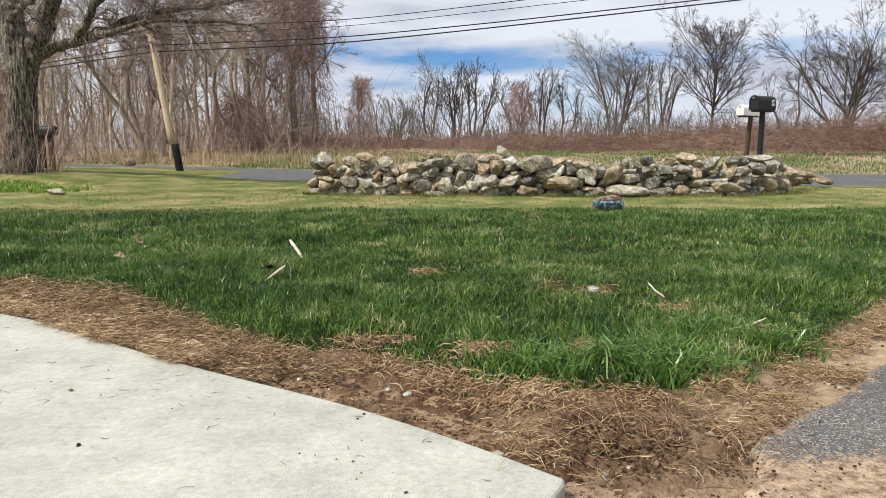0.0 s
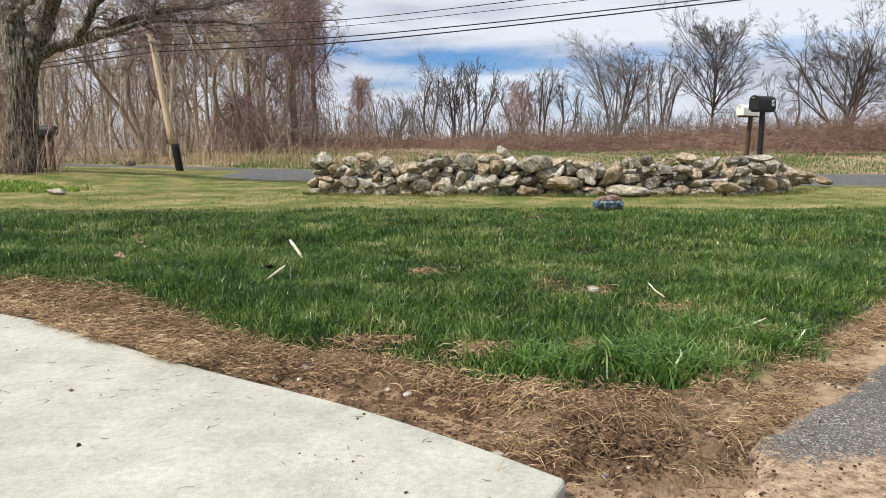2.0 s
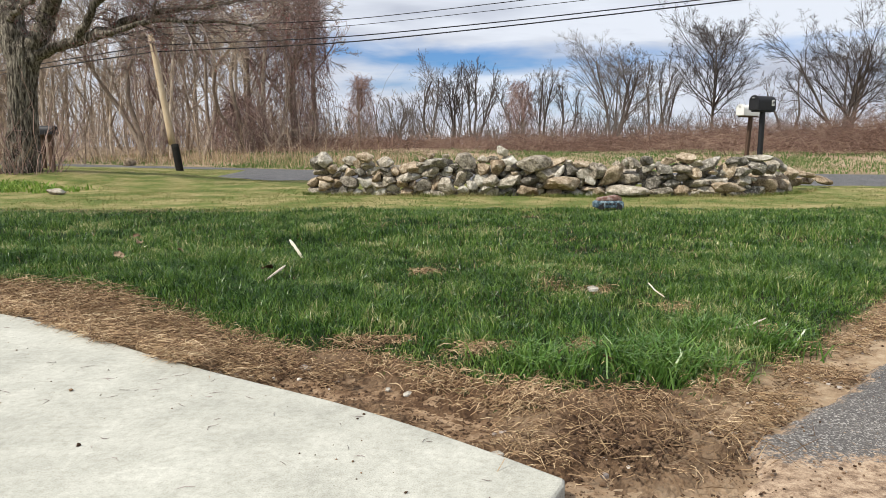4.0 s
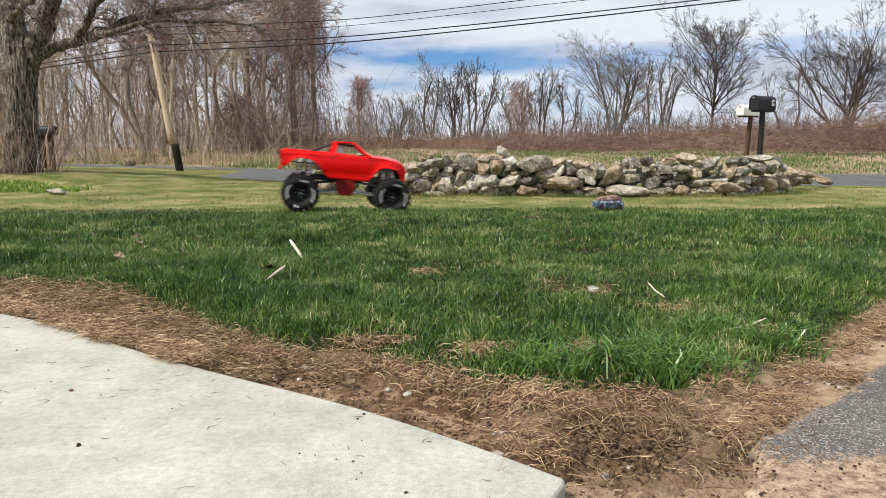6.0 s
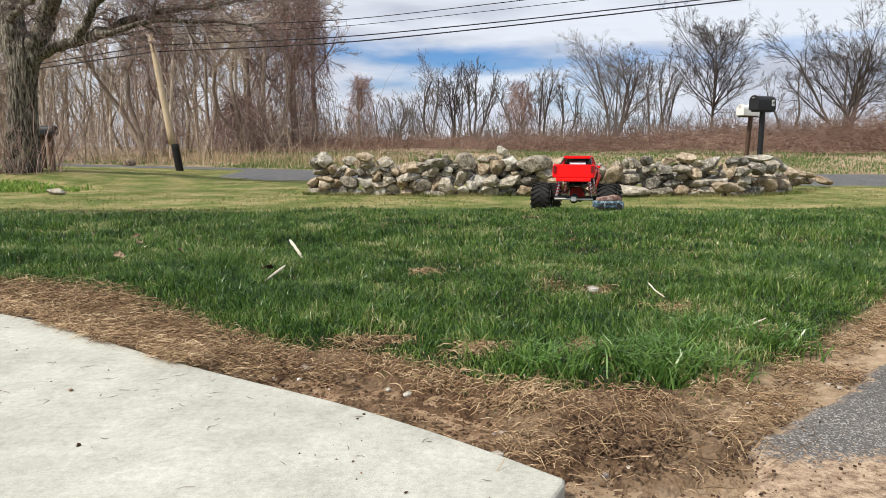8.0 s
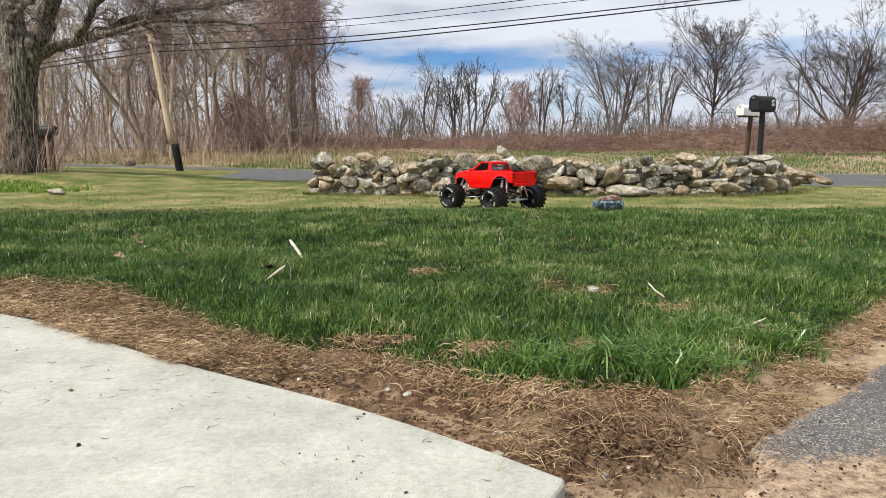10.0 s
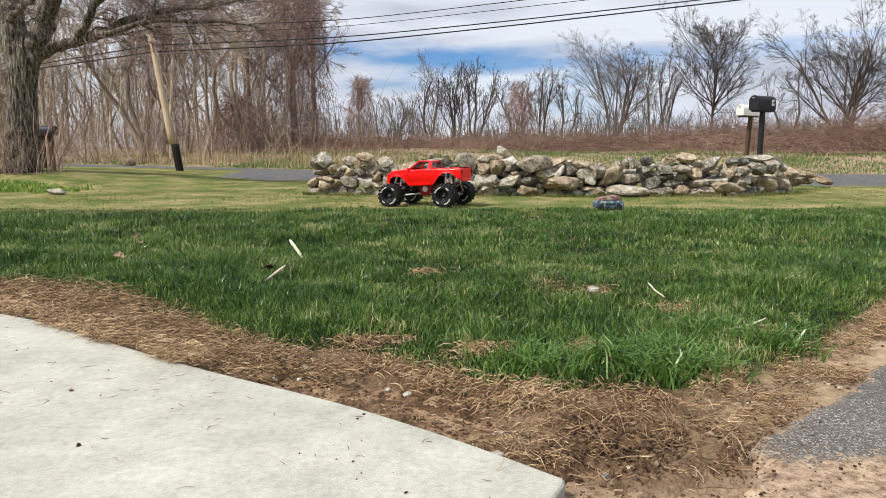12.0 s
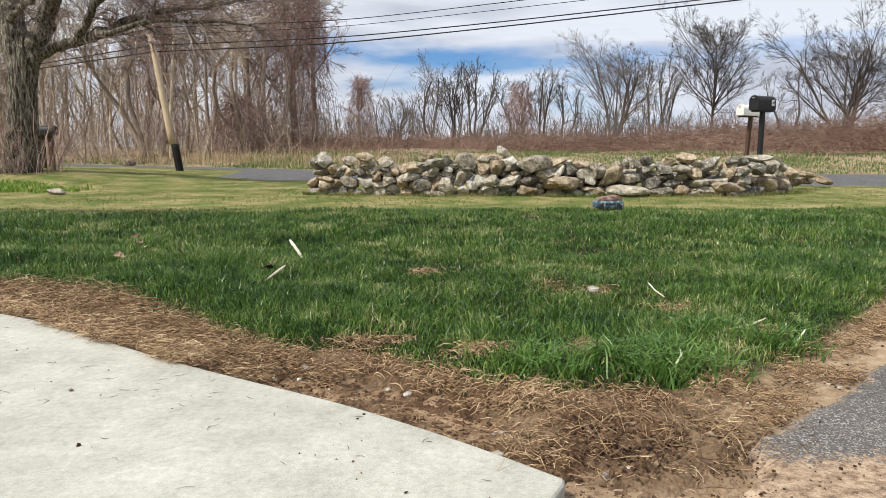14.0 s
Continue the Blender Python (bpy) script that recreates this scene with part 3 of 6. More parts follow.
BARE_SPOTS = [(0.35, 2.20, 0.07, 0.13), (0.47, 2.10, 0.05, 0.04), (0.325, 1.50, 0.05, 0.07), (0.64, 1.86, 0.06, 0.05), (-0.08, 2.46, 0.06, 0.05), (0.08, 1.47, 0.07, 0.04), (0.76, 1.63, 0.08, 0.05), (-0.16, 1.56, 0.09, 0.03)]


def thin(x, y):
    k = np.ones_like(x)
    for bx, by, rx, ry in BARE_SPOTS:
        k = k * (1 - 0.9 * np.exp(-((x - bx) / rx) ** 2 - ((y - by) / ry) ** 2))
    return k


def lawn():
    rng = np.random.default_rng(5)
    def keep(x, y):
        d = y - edge(x) - 0.035 * rough_noise(x, y, 9, 3, 4)
        clump = 0.72 + 0.50 * rough_noise(x, y, 7, 4, 1)
        crest = 1 - smooth(4.45, 5.1, y - 0.15 * smooth(-1.6, -0.6, x) + 0.35 * rough_noise(x, y, 1.4, 3, 8))
        return smooth(-0.10, 0.02, d) * np.clip(clump, 0.16, 1) * thin(x, y) * in_view(x, y) * np.clip(crest, 0.12, 1)
    def size(x, y, r):
        d = y - edge(x)
        tall = 0.036 + 0.015 * rough_noise(x, y, 5, 3, 3) + 0.010 * rough_noise(x, y, 1.6, 2, 9)
        tall = np.maximum(tall, 0.016)
        tall = tall * (0.6 + 0.4 * smooth(0.0, 0.3, d)) * (1 - 0.62 * smooth(4.1, 4.95, y) * (0.25 + 0.75 * smooth(-0.9, -2.0, x)))
        tall = tall + 0.022 * np.exp(-((x - 0.50) / 0.15) ** 2 - ((y - 1.38) / 0.10) ** 2) + 0.016 * np.exp(-((x - 0.75) / 0.1) ** 2 - ((y - 1.55) / 0.1) ** 2)
        return tall * r.uniform(0.5, 1.35, len(x))
    x, y = tufted(rng, 300000, -1.9, 2.2, 1.15, 2.9, keep)
    h = size(x, y, rng)
    blades("lawn_grass", M_BLADE, x, y, h, rng.uniform(0.0017, 0.0038, len(x)), rng.gamma(3.0, 0.24, len(x)), "dense dark green lawn grass in uneven tufts")
    x, y = tufted(rng, 240000, -3.7, 3.7, 2.85, 5.05, keep)
    h = size(x, y, rng)
    blades("lawn_grass", M_BLADE, x, y, h, rng.uniform(0.0030, 0.0056, len(x)), rng.gamma(3.0, 0.22, len(x)), "dense dark green lawn grass at the lawn's crest")
    # dead blades lying among the green
    x, y = tufted(rng, 30000, -3.4, 3.4, 1.2, 4.9, lambda x, y: np.clip(0.25 + 0.8 * rough_noise(x, y, 2.2, 3, 21), 0.05, 1) * in_view(x, y) * smooth(-0.02, 0.05, y - edge(x)))
    blades("dead_blades", M_STRAW, x, y, rng.uniform(0.015, 0.042, len(x)) * (1 - 0.5 * smooth(4.1, 4.95, y)), rng.uniform(0.0009, 0.0018, len(x)) * (0.7 + 0.35 * y), rng.uniform(0.6, 2.4, len(x)), "dead straw-coloured blades among the green grass")
    n = 1500
    pick = rng.integers(0, 7, n)
    cx, cy = np.array([0.42, 0.52, 0.47, 0.36, 0.76, 0.20, 0.64])[pick], np.array([1.33, 1.38, 1.45, 1.42, 1.56, 1.36, 1.62])[pick]
    x, y = cx + rng.normal(0, 0.045, n), cy + rng.normal(0, 0.03, n)
    blades("coarse_grass", M_COARSE, x, y, rng.uniform(0.035, 0.085, n), rng.uniform(0.003, 0.0056, n), rng.uniform(0.4, 1.6, n), "taller coarse dark green tufts at the lawn's corner")

    def far_keep(x, y):
        return np.clip(0.55 + 0.7 * rough_noise(x, y, 0.9, 4, 31), 0.12, 1) * in_view(x, y, 0.6) * (y < road_near(x) - 0.15) * smooth(4.5, 4.9, y)
    x, y = tufted(rng, 360000, -14, 8.5, 4.6, 21.5, far_keep, 1.25)
    blades("short_grass", M_SHORT, x, y, rng.uniform(0.008, 0.026, len(x)), rng.uniform(0.004, 0.010, len(x)), rng.uniform(0.3, 1.6, len(x)), "short pale grass, thin and straw-coloured in places")
    # longer grass left uncut along the foot of the stone wall
    x = rng.uniform(-1.9, 5.6, 9000)
    y = np.interp(x, WALL_X, WALL_Y) - 0.15 - np.abs(rng.normal(0, 0.07, 9000))
    ok = rng.uniform(0, 1, 9000) < np.clip(0.6 + 0.7 * rough_noise(x, y, 2.5, 3, 41), 0.1, 1)
    x, y = x[ok], y[ok]
    blades("wall_foot_grass", M_SHORT, x, y, rng.uniform(0.02, 0.075, len(x)), rng.uniform(0.004, 0.008, len(x)), rng.uniform(0.2, 1.2, len(x)), "uncut green and straw grass along the wall's foot")

    def verge_keep(x, y):
        q = y - road_far(x)
        return (q > 0.1) * (1 - smooth(5.0, 8.0, q)) * np.clip(0.55 + 0.6 * wave(x, y, 0.8, 3.0), 0.1, 1) * (1 - 0.8 * smooth(-5.5, -8, x)) * (np.abs(x) < 0.66 * y + 1)
    x, y = tufted(rng, 200000, -16, 20, 15, 31, verge_keep)
    tall = 0.09 + 0.05 * smooth(-2, -7, x)
    blades("verge_grass", M_VERGE, x, y, tall * rng.uniform(0.4, 1.4, len(x)), rng.uniform(0.012, 0.025, len(x)), rng.uniform(0.2, 1.3, len(x)), "rough green and straw-coloured grass along the road")
    x, y = tufted(rng, 15000, -16, -1.0, 18, 30, lambda x, y: smooth(0.5, 2.0, y - road_far(x)) * (1 - smooth(3.5, 5, y - road_far(x))))
    blades("dry_grass", M_DRYSTALK, x, y, rng.gamma(2.2, 0.11, len(x)) + 0.06, rng.uniform(0.008, 0.016, len(x)), rng.uniform(0.1, 0.7, len(x)), "tall dead straw-coloured grass at the wood's edge")
    x, y = tufted(rng, 5200, -8.4, -4.7, 9.2, 11.6, lambda x, y: smooth(1.0, 0.3, ((x + 6.8) / 1.75) ** 2 + ((y - 10.3) / 0.85) ** 2 + 0.5 * rough_noise(x, y, 3, 3, 61)))
    blades("weeds", M_WEED, x, y, rng.uniform(0.03, 0.13, len(x)), rng.uniform(0.012, 0.028, len(x)), rng.uniform(0.3, 1.3, len(x)), "bright green leafy weeds at the foot of the old tree", "weeds")


def litter():
    """Dead stems, clods, pebbles and leaves on the dug strip and the walk."""
    rng = np.random.default_rng(11)
    def strip(n):
        x = rng.uniform(-1.7, 1.6, n)
        d = rng.normal(-0.13, 0.075, n)
        y = edge(x) + d
        sl = np.interp(x, [p[0] for p in SLAB], [p[1] for p in SLAB], right=0.0)
        ok = (y > sl - (0.008 + 0.10 * np.exp(-((x + 0.85) / 0.3) ** 2)) * rng.uniform(0, 1, n) ** 2 * np.clip(0.4 + 1.3 * rough_noise(x, 0 * x, 9, 3, 71), 0, 1.4)) & (y > 0.75) & (d < -0.01)
        keepers = np.clip(0.25 + 0.9 * rough_noise(x, y, 8, 4, 51), 0.03, 1) + 0.9 * np.exp(-((x + 1.1) / 0.55) ** 2)
        rim = np.interp(y, [0.3, 0.85, 0.98, 1.08, 1.206, 1.314, 1.598, 2.2, 3.4], [0.30, 0.36, 0.44, 0.485, 0.63, 0.772, 1.05, 1.65, 2.9])
        ok &= x < rim + 0.02
        keepers = keepers - 0.75 * np.exp(-((x + 0.15) / 0.26) ** 2 - ((y - 1.28) / 0.07) ** 2)
        ok &= rng.uniform(0, 1, n) < keepers
        return x[ok], y[ok]
    x, y = strip(52000)
    polys = []
    heap = 0.045 * np.exp(-((x + 0.95) / 0.55) ** 2) * smooth(-0.06, 0.06, y - np.interp(x, [p[0] for p in SLAB], [p[1] for p in SLAB], right=0.0)) + 0.03 * np.exp(-((x - 0.13) / 0.07) ** 2 - ((y - 1.235) / 0.04) ** 2) + 0.02
    hz = np.where(y < np.interp(x, [p[0] for p in SLAB], [p[1] for p in SLAB], right=0.0) + 0.01, 0.002, height(x, y))
    for k in range(len(x)):
        ln, a = 0.006 + rng.gamma(1.6, 0.0085) * (1.7 if x[k] < -0.45 else 1.0), rng.uniform(0, 2 * np.pi)
        tilt = rng.normal(0, 0.35)
        z0 = hz[k] + rng.uniform(0.0, 1.0) * heap[k] + 0.003
        d = np.array([np.cos(a), np.sin(a), 0])
        bend = np.array([-np.sin(a), np.cos(a), 0]) * rng.normal(0, 0.15) * ln
        p0 = np.array([x[k], y[k], z0])
        polys.append(([p0 - d * ln / 2, p0 + bend + (0, 0, abs(tilt) * ln * 0.3), p0 + d * ln / 2 + (0, 0, tilt * ln * 0.5)], [0.0004, 0.0007, 0.0003]))
    straws = [q for k, q in enumerate(polys) if k % 5 > 1 and (((q[0][1][0] - 0.31) / 0.15) ** 2 + ((q[0][1][1] - 1.07) / 0.11) ** 2 > 1 or k % 8 == 0)]
    polys = [q for k, q in enumerate(polys) if k % 5 <= 1 and (((q[0][1][0] - 0.31) / 0.15) ** 2 + ((q[0][1][1] - 1.07) / 0.11) ** 2 > 1 or k % 4 == 0)]
    for k in range(300):
        px, py = rng.normal(0.33, 0.12), rng.normal(1.08, 0.06)
        ln, a = 0.02 + rng.gamma(2.0, 0.014), rng.uniform(0, 2 * np.pi)
        d = np.array([np.cos(a), np.sin(a), rng.normal(0, 0.45)]) * ln
        p0 = np.array([px, py, float(height(px, py)) + abs(rng.normal(0, 0.016)) + 0.014])
        q = rng.normal(0, 0.12, 3) * ln
        polys.append(([p0 - d / 2, p0 + q, p0 + d / 2], [0.0004, 0.0008, 0.0003]))
    v, f = tubes(polys)
    tagged(new("roots", fast_mesh("roots", v, f, M_ROOT)), "torn dark roots and dead stems on turned soil", "roots", kind="stuff")
    polys = straws
    for k in range(700):
        px, py = rng.normal(0.14, 0.038), rng.normal(1.235, 0.022)
        ln, a = rng.uniform(0.012, 0.045), rng.normal(0.2, 0.9)
        d = np.array([np.cos(a), np.sin(a), rng.normal(0.1, 0.4)]) * ln
        p0 = np.array([px, py, float(height(px, py)) + rng.uniform(0.002, 0.035)])
        polys.append(([p0 - d / 2, p0 + (0, 0, 0.006), p0 + d / 2], [0.0005, 0.0008, 0.0003]))
    # loose straw raked over the rim of the walk
    for k in range(3800):
        px = rng.uniform(-1.25, -0.50)
        reach = 0.035 + 0.055 * float(rough_noise(px, 0.0, 7, 3, 91))
        py = float(np.interp(px, [p[0] for p in SLAB], [p[1] for p in SLAB])) + 0.08 - (0.08 + max(reach, 0.0)) * rng.uniform() ** 0.8
        ln, a = 0.012 + rng.gamma(1.8, 0.011), rng.normal(-0.5, 0.9)
        d = np.array([np.cos(a), np.sin(a), rng.normal(0, 0.25)]) * ln
        p0 = np.array([px, py, 0.002 + abs(rng.normal(0, 0.011))])
        polys.append(([p0 - d / 2, p0 + (0, 0, 0.004), p0 + d / 2], [0.0004, 0.0007, 0.0003]))
    # a fringe of dead grass hanging over the cut edge of the lawn
    for k in range(9000):
        px = rng.uniform(-0.75, 0.62)
        py = float(edge(px)) + rng.normal(-0.035, 0.03)
        if rng.uniform() > 0.45 + 0.6 * float(rough_noise(px, py, 9, 3, 81)):
            continue
        ln, a = rng.uniform(0.008, 0.032), rng.uniform(0, 6.28)
        d = np.array([np.cos(a), np.sin(a), rng.normal(-0.05, 0.35)]) * ln
        p0 = np.array([px, py, float(height(px, py)) + rng.uniform(0.006, 0.024)])
        polys.append(([p0 - d / 2, p0 + (0, 0, 0.003), p0 + d / 2], [0.0004, 0.0007, 0.0003]))
    v, f = tubes(polys)
    v[:, 2] = np.maximum(v[:, 2], np.where(v[:, 1] < np.interp(v[:, 0], [p[0] for p in SLAB], [p[1] for p in SLAB], right=-9.0), 0.0006, height(v[:, 0], v[:, 1]) + 0.0005))
    tagged(new("straw", fast_mesh("straw", v, f, M_STRAW)), "matted dead grass stems on the dug strip", "straw", kind="stuff")
    # strands of dead grass in the bald spots of the lawn
    polys = []
    for bx, by, rx, ry in BARE_SPOTS:
        for k in range(260):
            px, py = rng.normal(bx, rx * 0.55), rng.normal(by, ry * 0.55)
            ln, a = rng.uniform(0.008, 0.04), rng.uniform(0, 2 * np.pi)
            z0 = float(height(px, py)) + rng.uniform(0.003, 0.018)
            d = np.array([np.cos(a), np.sin(a), rng.normal(0, 0.2)]) * ln
            polys.append(([np.array([px, py, z0]) - d / 2, np.array([px, py, z0 + 0.004]), np.array([px, py, z0]) + d / 2], [0.0005, 0.0008, 0.0004]))
    v, f = tubes(polys)
    tagged(new("straw", fast_mesh("straw", v, f, M_STRAW)), "dead straw in thin patches of the lawn", "straw", kind="stuff")

    def lumps(name, xs, ys, size, mat, label, category, sink=0.3, zs=None):
        ico = bmesh.new()
        bmesh.ops.create_icosphere(ico, subdivisions=1, radius=1)
        iv = np.array([q.co[:] for q in ico.verts])
        fi = np.array([[q.index for q in fc.verts] for fc in ico.faces])
        ico.free()
        zz = height(xs, ys) if zs is None else zs
        vv = iv[None] * rng.uniform(0.6, 1.25, (len(xs), len(iv), 1)) * size[:, None, None] * np.array([1, 1, 0.65])
        vv = vv + np.stack([xs, ys, zz + size * (0.65 - sink)], -1)[:, None]
        ff = fi[None] + (np.arange(len(xs)) * len(iv))[:, None, None]
        tagged(new(name, fast_mesh(name, vv.reshape(-1, 3), ff.reshape(-1, 3), mat)), label, category, kind="stuff")
    # turned soil along the walk and the mound at its end
    gx, gy = np.meshgrid(np.arange(-0.80, 0.62, 0.0042), np.arange(0.70, 1.86, 0.0042))
    rim = np.interp(gy, [-5.0, 0.3, 0.85, 0.98, 1.08, 1.206, 1.314, 1.598, 2.2], [0.10, 0.25, 0.36, 0.44, 0.485, 0.63, 0.772, 1.05, 1.65])
    sl = np.interp(gx, [p[0] for p in SLAB], [p[1] for p in SLAB], right=-5.0)
    into = np.minimum(np.minimum(gy - sl + 0.03, edge(gx) + 0.05 - gy), rim - gx + 0.03 + 0.04 * rough_noise(gx, gy, 14, 3, 3))
    d = ((gx - 0.31 - 0.35 * (1.08 - gy)) / 0.15) ** 2 + ((gy - 1.08) / 0.115) ** 2 + 0.5 * rough_noise(gx, gy, 9, 3, 5)
    lump = np.abs(rough_noise(gx, gy, 26, 4, 6))
    gz = height(gx, gy) - 0.004 + 0.026 * np.exp(-1.1 * np.maximum(d, 0)) * (0.6 + 0.8 * lump) + 0.006 * rough_noise(gx, gy, 13, 5, 2) + 0.004 * lump
    gz = gz + 0.012 * np.exp(-((gy - edge(gx) + 0.03) / 0.05) ** 2) - 0.010 * np.exp(-((gy - sl) / 0.03) ** 2) * smooth(-0.6, -0.45, gx) * smooth(0.0, -0.12, gx)
    gz = gz + 0.005 * np.abs(rough_noise(gx, gy, 75, 3, 14)) + 0.003 * rough_noise(gx, gy, 170, 2, 15) + rng.normal(0, 0.0006, gx.shape)
    rest = height(gx, gy) - 0.012
    gz = rest + (gz - rest) * smooth(0.0, 0.05, into)
    ids = np.arange(gx.size).reshape(gx.shape)
    quads = np.stack([ids[:-1, :-1], ids[:-1, 1:], ids[1:, 1:], ids[1:, :-1]], -1).reshape(-1, 4)
    quads = quads[(into[:-1, :-1] > 0).ravel()]
    me = fast_mesh("soil_strip", np.stack([gx, gy, gz], -1).reshape(-1, 3), quads, turned_soil())
    dark = np.clip(np.maximum(np.exp(-0.8 * np.maximum(d, 0)), smooth(0.50, 0.22, gx + 0.5 * (1.0 - gy)) * 0.8) + 0.05 + 0.32 * rough_noise(gx, gy, 8, 4, 12), 0, 1)
    me.attributes.new("damp", "FLOAT", "POINT").data.foreach_set("value", dark.astype(np.float32).ravel())
    tagged(new("soil_strip", me), "strip of lumpy brown turned soil beside concrete", "soil", kind="stuff")
    x, y = strip(11000)
    lumps("soil_clods", x, y, np.minimum(rng.gamma(1.6, 0.0009, len(x)) + 0.0006, 0.004), M_CLOD, "crumbled dark brown soil", "soil")
    x2, y2 = rng.normal(0.31, 0.105, 5200), rng.normal(1.09, 0.055, 5200)
    lumps("soil_clods", x2, y2, np.minimum(rng.gamma(1.2, 0.0011, 5200) + 0.0005, 0.0055), M_CLOD, "heap of dark turned soil beside the driveway", "soil", 0.0, zs=height(x2, y2) + 0.022 * np.exp(-((x2 - 0.31) / 0.13) ** 2 - ((y2 - 1.08) / 0.1) ** 2))
    x = rng.uniform(-0.62, 0.45, 9000)
    y = rng.uniform(0.78, 1.62, 9000)
    ok = (y < edge(x) - 0.02) & (y > np.interp(x, [p[0] for p in SLAB], [p[1] for p in SLAB], right=0.0) + 0.005)
    x, y = x[ok], y[ok]
    lumps("soil_clods", x, y, np.minimum(rng.gamma(1.3, 0.0009, len(x)) + 0.0005, 0.004), M_CLOD, "crumbled brown soil along the concrete", "soil", 0.25)
    x, y = strip(900)
    lumps("pebbles", x, y, rng.gamma(2.0, 0.0016, len(x)) + 0.001, M_PEBBLE, "small pale pebbles on bare soil", "pebbles")
    x, y = rng.uniform(0.3, 1.9, 11000), rng.uniform(0.72, 2.0, 11000)
    ok = (y < 1.0 + 1.05 * (x - 0.45)) & (rng.uniform(0, 1, 11000) < np.where(y < 1.0, 0.9, 0.16) * np.clip(0.5 + 0.9 * rough_noise(x, y, 9, 3, 33), 0.05, 1))
    x, y = x[ok], y[ok]
    lumps("soil_crumbs", x, y, np.minimum(rng.gamma(1.4, 0.0008, len(x)) + 0.0005, 0.0034), M_CLOD, "loose crumbs of soil on the driveway", "soil", 0.2, zs=np.full(len(x), -0.022))
    # crumbs and clippings on the concrete
    x, y = rng.uniform(-1.2, 0.1, 150), rng.uniform(0.7, 1.8, 150)
    sl = np.interp(x, [p[0] for p in SLAB], [p[1] for p in SLAB])
    ok = y < sl - 0.02
    lumps("crumbs", x[ok], y[ok], rng.gamma(1.2, 0.0007, ok.sum()) + 0.0006, M_CLOD, "dark crumbs of soil on the concrete", "soil", 0.2, zs=np.zeros(ok.sum()))
    polys = []
    for k in range(105):
        px, py = rng.uniform(-1.1, 0.1), rng.uniform(0.8, 1.75)
        if py > np.interp(px, [p[0] for p in SLAB], [p[1] for p in SLAB]) - 0.03:
            continue
        ln, a = rng.uniform(0.008, 0.028), rng.normal(0.3, 0.9)
        d, q = np.array([np.cos(a), np.sin(a), 0]) * ln, np.array([-np.sin(a), np.cos(a), 0]) * ln * rng.normal(0, 0.2)
        p0 = np.array([px, py, 0.0015])
        polys.append(([p0 - d / 2, p0 + q, p0 + d / 2], [0.0003, 0.0006, 0.0003]))
    v, f = tubes(polys)
    tagged(new("clippings", fast_mesh("clippings", v, f, M_TWIG)), "dried grass clippings on the concrete", "clippings", kind="stuff")


def dead_leaf(x, y, size, turn, tilt=0.3, mat=None, lift=0.012):
    bm = bmesh.new()
    n = 12
    for sgn in (-1, 1):
        row = []
        for k in range(n + 1):
            t = k / n
            wd = math.sin(math.pi * t) ** 0.7 * 0.36 * (1 + 0.3 * math.sin(t * 19)) * size
            row.append((bm.verts.new(((t - 0.5) * size, 0, 0.10 * size * math.sin(3 * t))), bm.verts.new(((t - 0.5) * size, sgn * wd, 0.22 * size * math.sin(2.2 * t + sgn) + 0.05 * size))))
        for a, b in zip(row, row[1:]):
            bm.faces.new((a[0], b[0], b[1], a[1]))
    bmesh.ops.remove_doubles(bm, verts=bm.verts, dist=1e-5)
    bmesh.ops.solidify(bm, geom=bm.faces[:], thickness=0.0008)
    ob = part("dead_leaf", bm, mat or M_LEAF)
    ob.matrix_world = pose(x, y, float(height(x, y)) + lift, math.degrees(tilt), 10, turn)
    return tagged(ob, "curled dry brown leaf lying on the ground", "leaf", "fallen leaves")


def stick(pts, r, label):
    base = Vector(pts[0])
    rng = np.random.default_rng(int(abs(pts[0][0]) * 1000))
    line = []
    for k in range(9):
        t = k / 8 * (len(pts) - 1)
        i = min(int(t), len(pts) - 2)
        p = np.array(pts[i]) * (1 - t + i) + np.array(pts[i + 1]) * (t - i)
        line.append(p - np.array(base) + rng.normal(0, r * 0.10, 3))
    v, f = tubes([(line, [r * s for s in (0.5, 0.95, 1.1, 1.0, 1.05, 0.9, 0.95, 0.8, 0.45)])], 7)
    ob = new("stick", fast_mesh("stick", v, f, M_STICK))
    ob.location = base
    return tagged(ob, label, "stick", "fallen sticks")


# ---- stone wall ----
STONE_MATS = {0: M_STONE, 1: M_STONE_TAN, 2: M_STONE_DARK, 3: M_STONE_PALE}


def stone_mesh(seed, sx, sy, sz, mat, fine=3):
    """A rough field stone: a sphere cut by random planes, then weathered."""
    rng = np.random.default_rng(seed)
    bm = bmesh.new()
    bmesh.ops.create_icosphere(bm, subdivisions=fine, radius=1)
    dirs = rng.normal(0, 1, (12, 3))
    dirs /= np.linalg.norm(dirs, axis=1, keepdims=True)
    cut = rng.uniform(0.52, 0.86, 12)
    for v in bm.verts:
        p = np.array(v.co)
        p = np.sign(p) * np.abs(p) ** 0.8
        for d, c in zip(dirs, cut):
            over = p @ d - c
            if over > 0:
                p = p - d * over * 0.995
        q = Vector(p) * 1.9 + Vector((seed * 3.1, seed * 1.7, 0))
        p = p * (1 + 0.07 * noise.noise(q) + 0.06 * noise.noise(q * 2.7) + 0.05 * noise.noise(q * 6.1))
        v.co = Vector((p[0] * sx / 2, p[1] * sy / 2, p[2] * sz / 2)) * 1.29
    me = bpy.data.meshes.new("stone")
    bm.to_mesh(me)
    bm.free()
    me.materials.append(mat)
    return me


def wall_line(x):
    return float(np.interp(x, WALL_X, WALL_Y))


stone_count = [0]


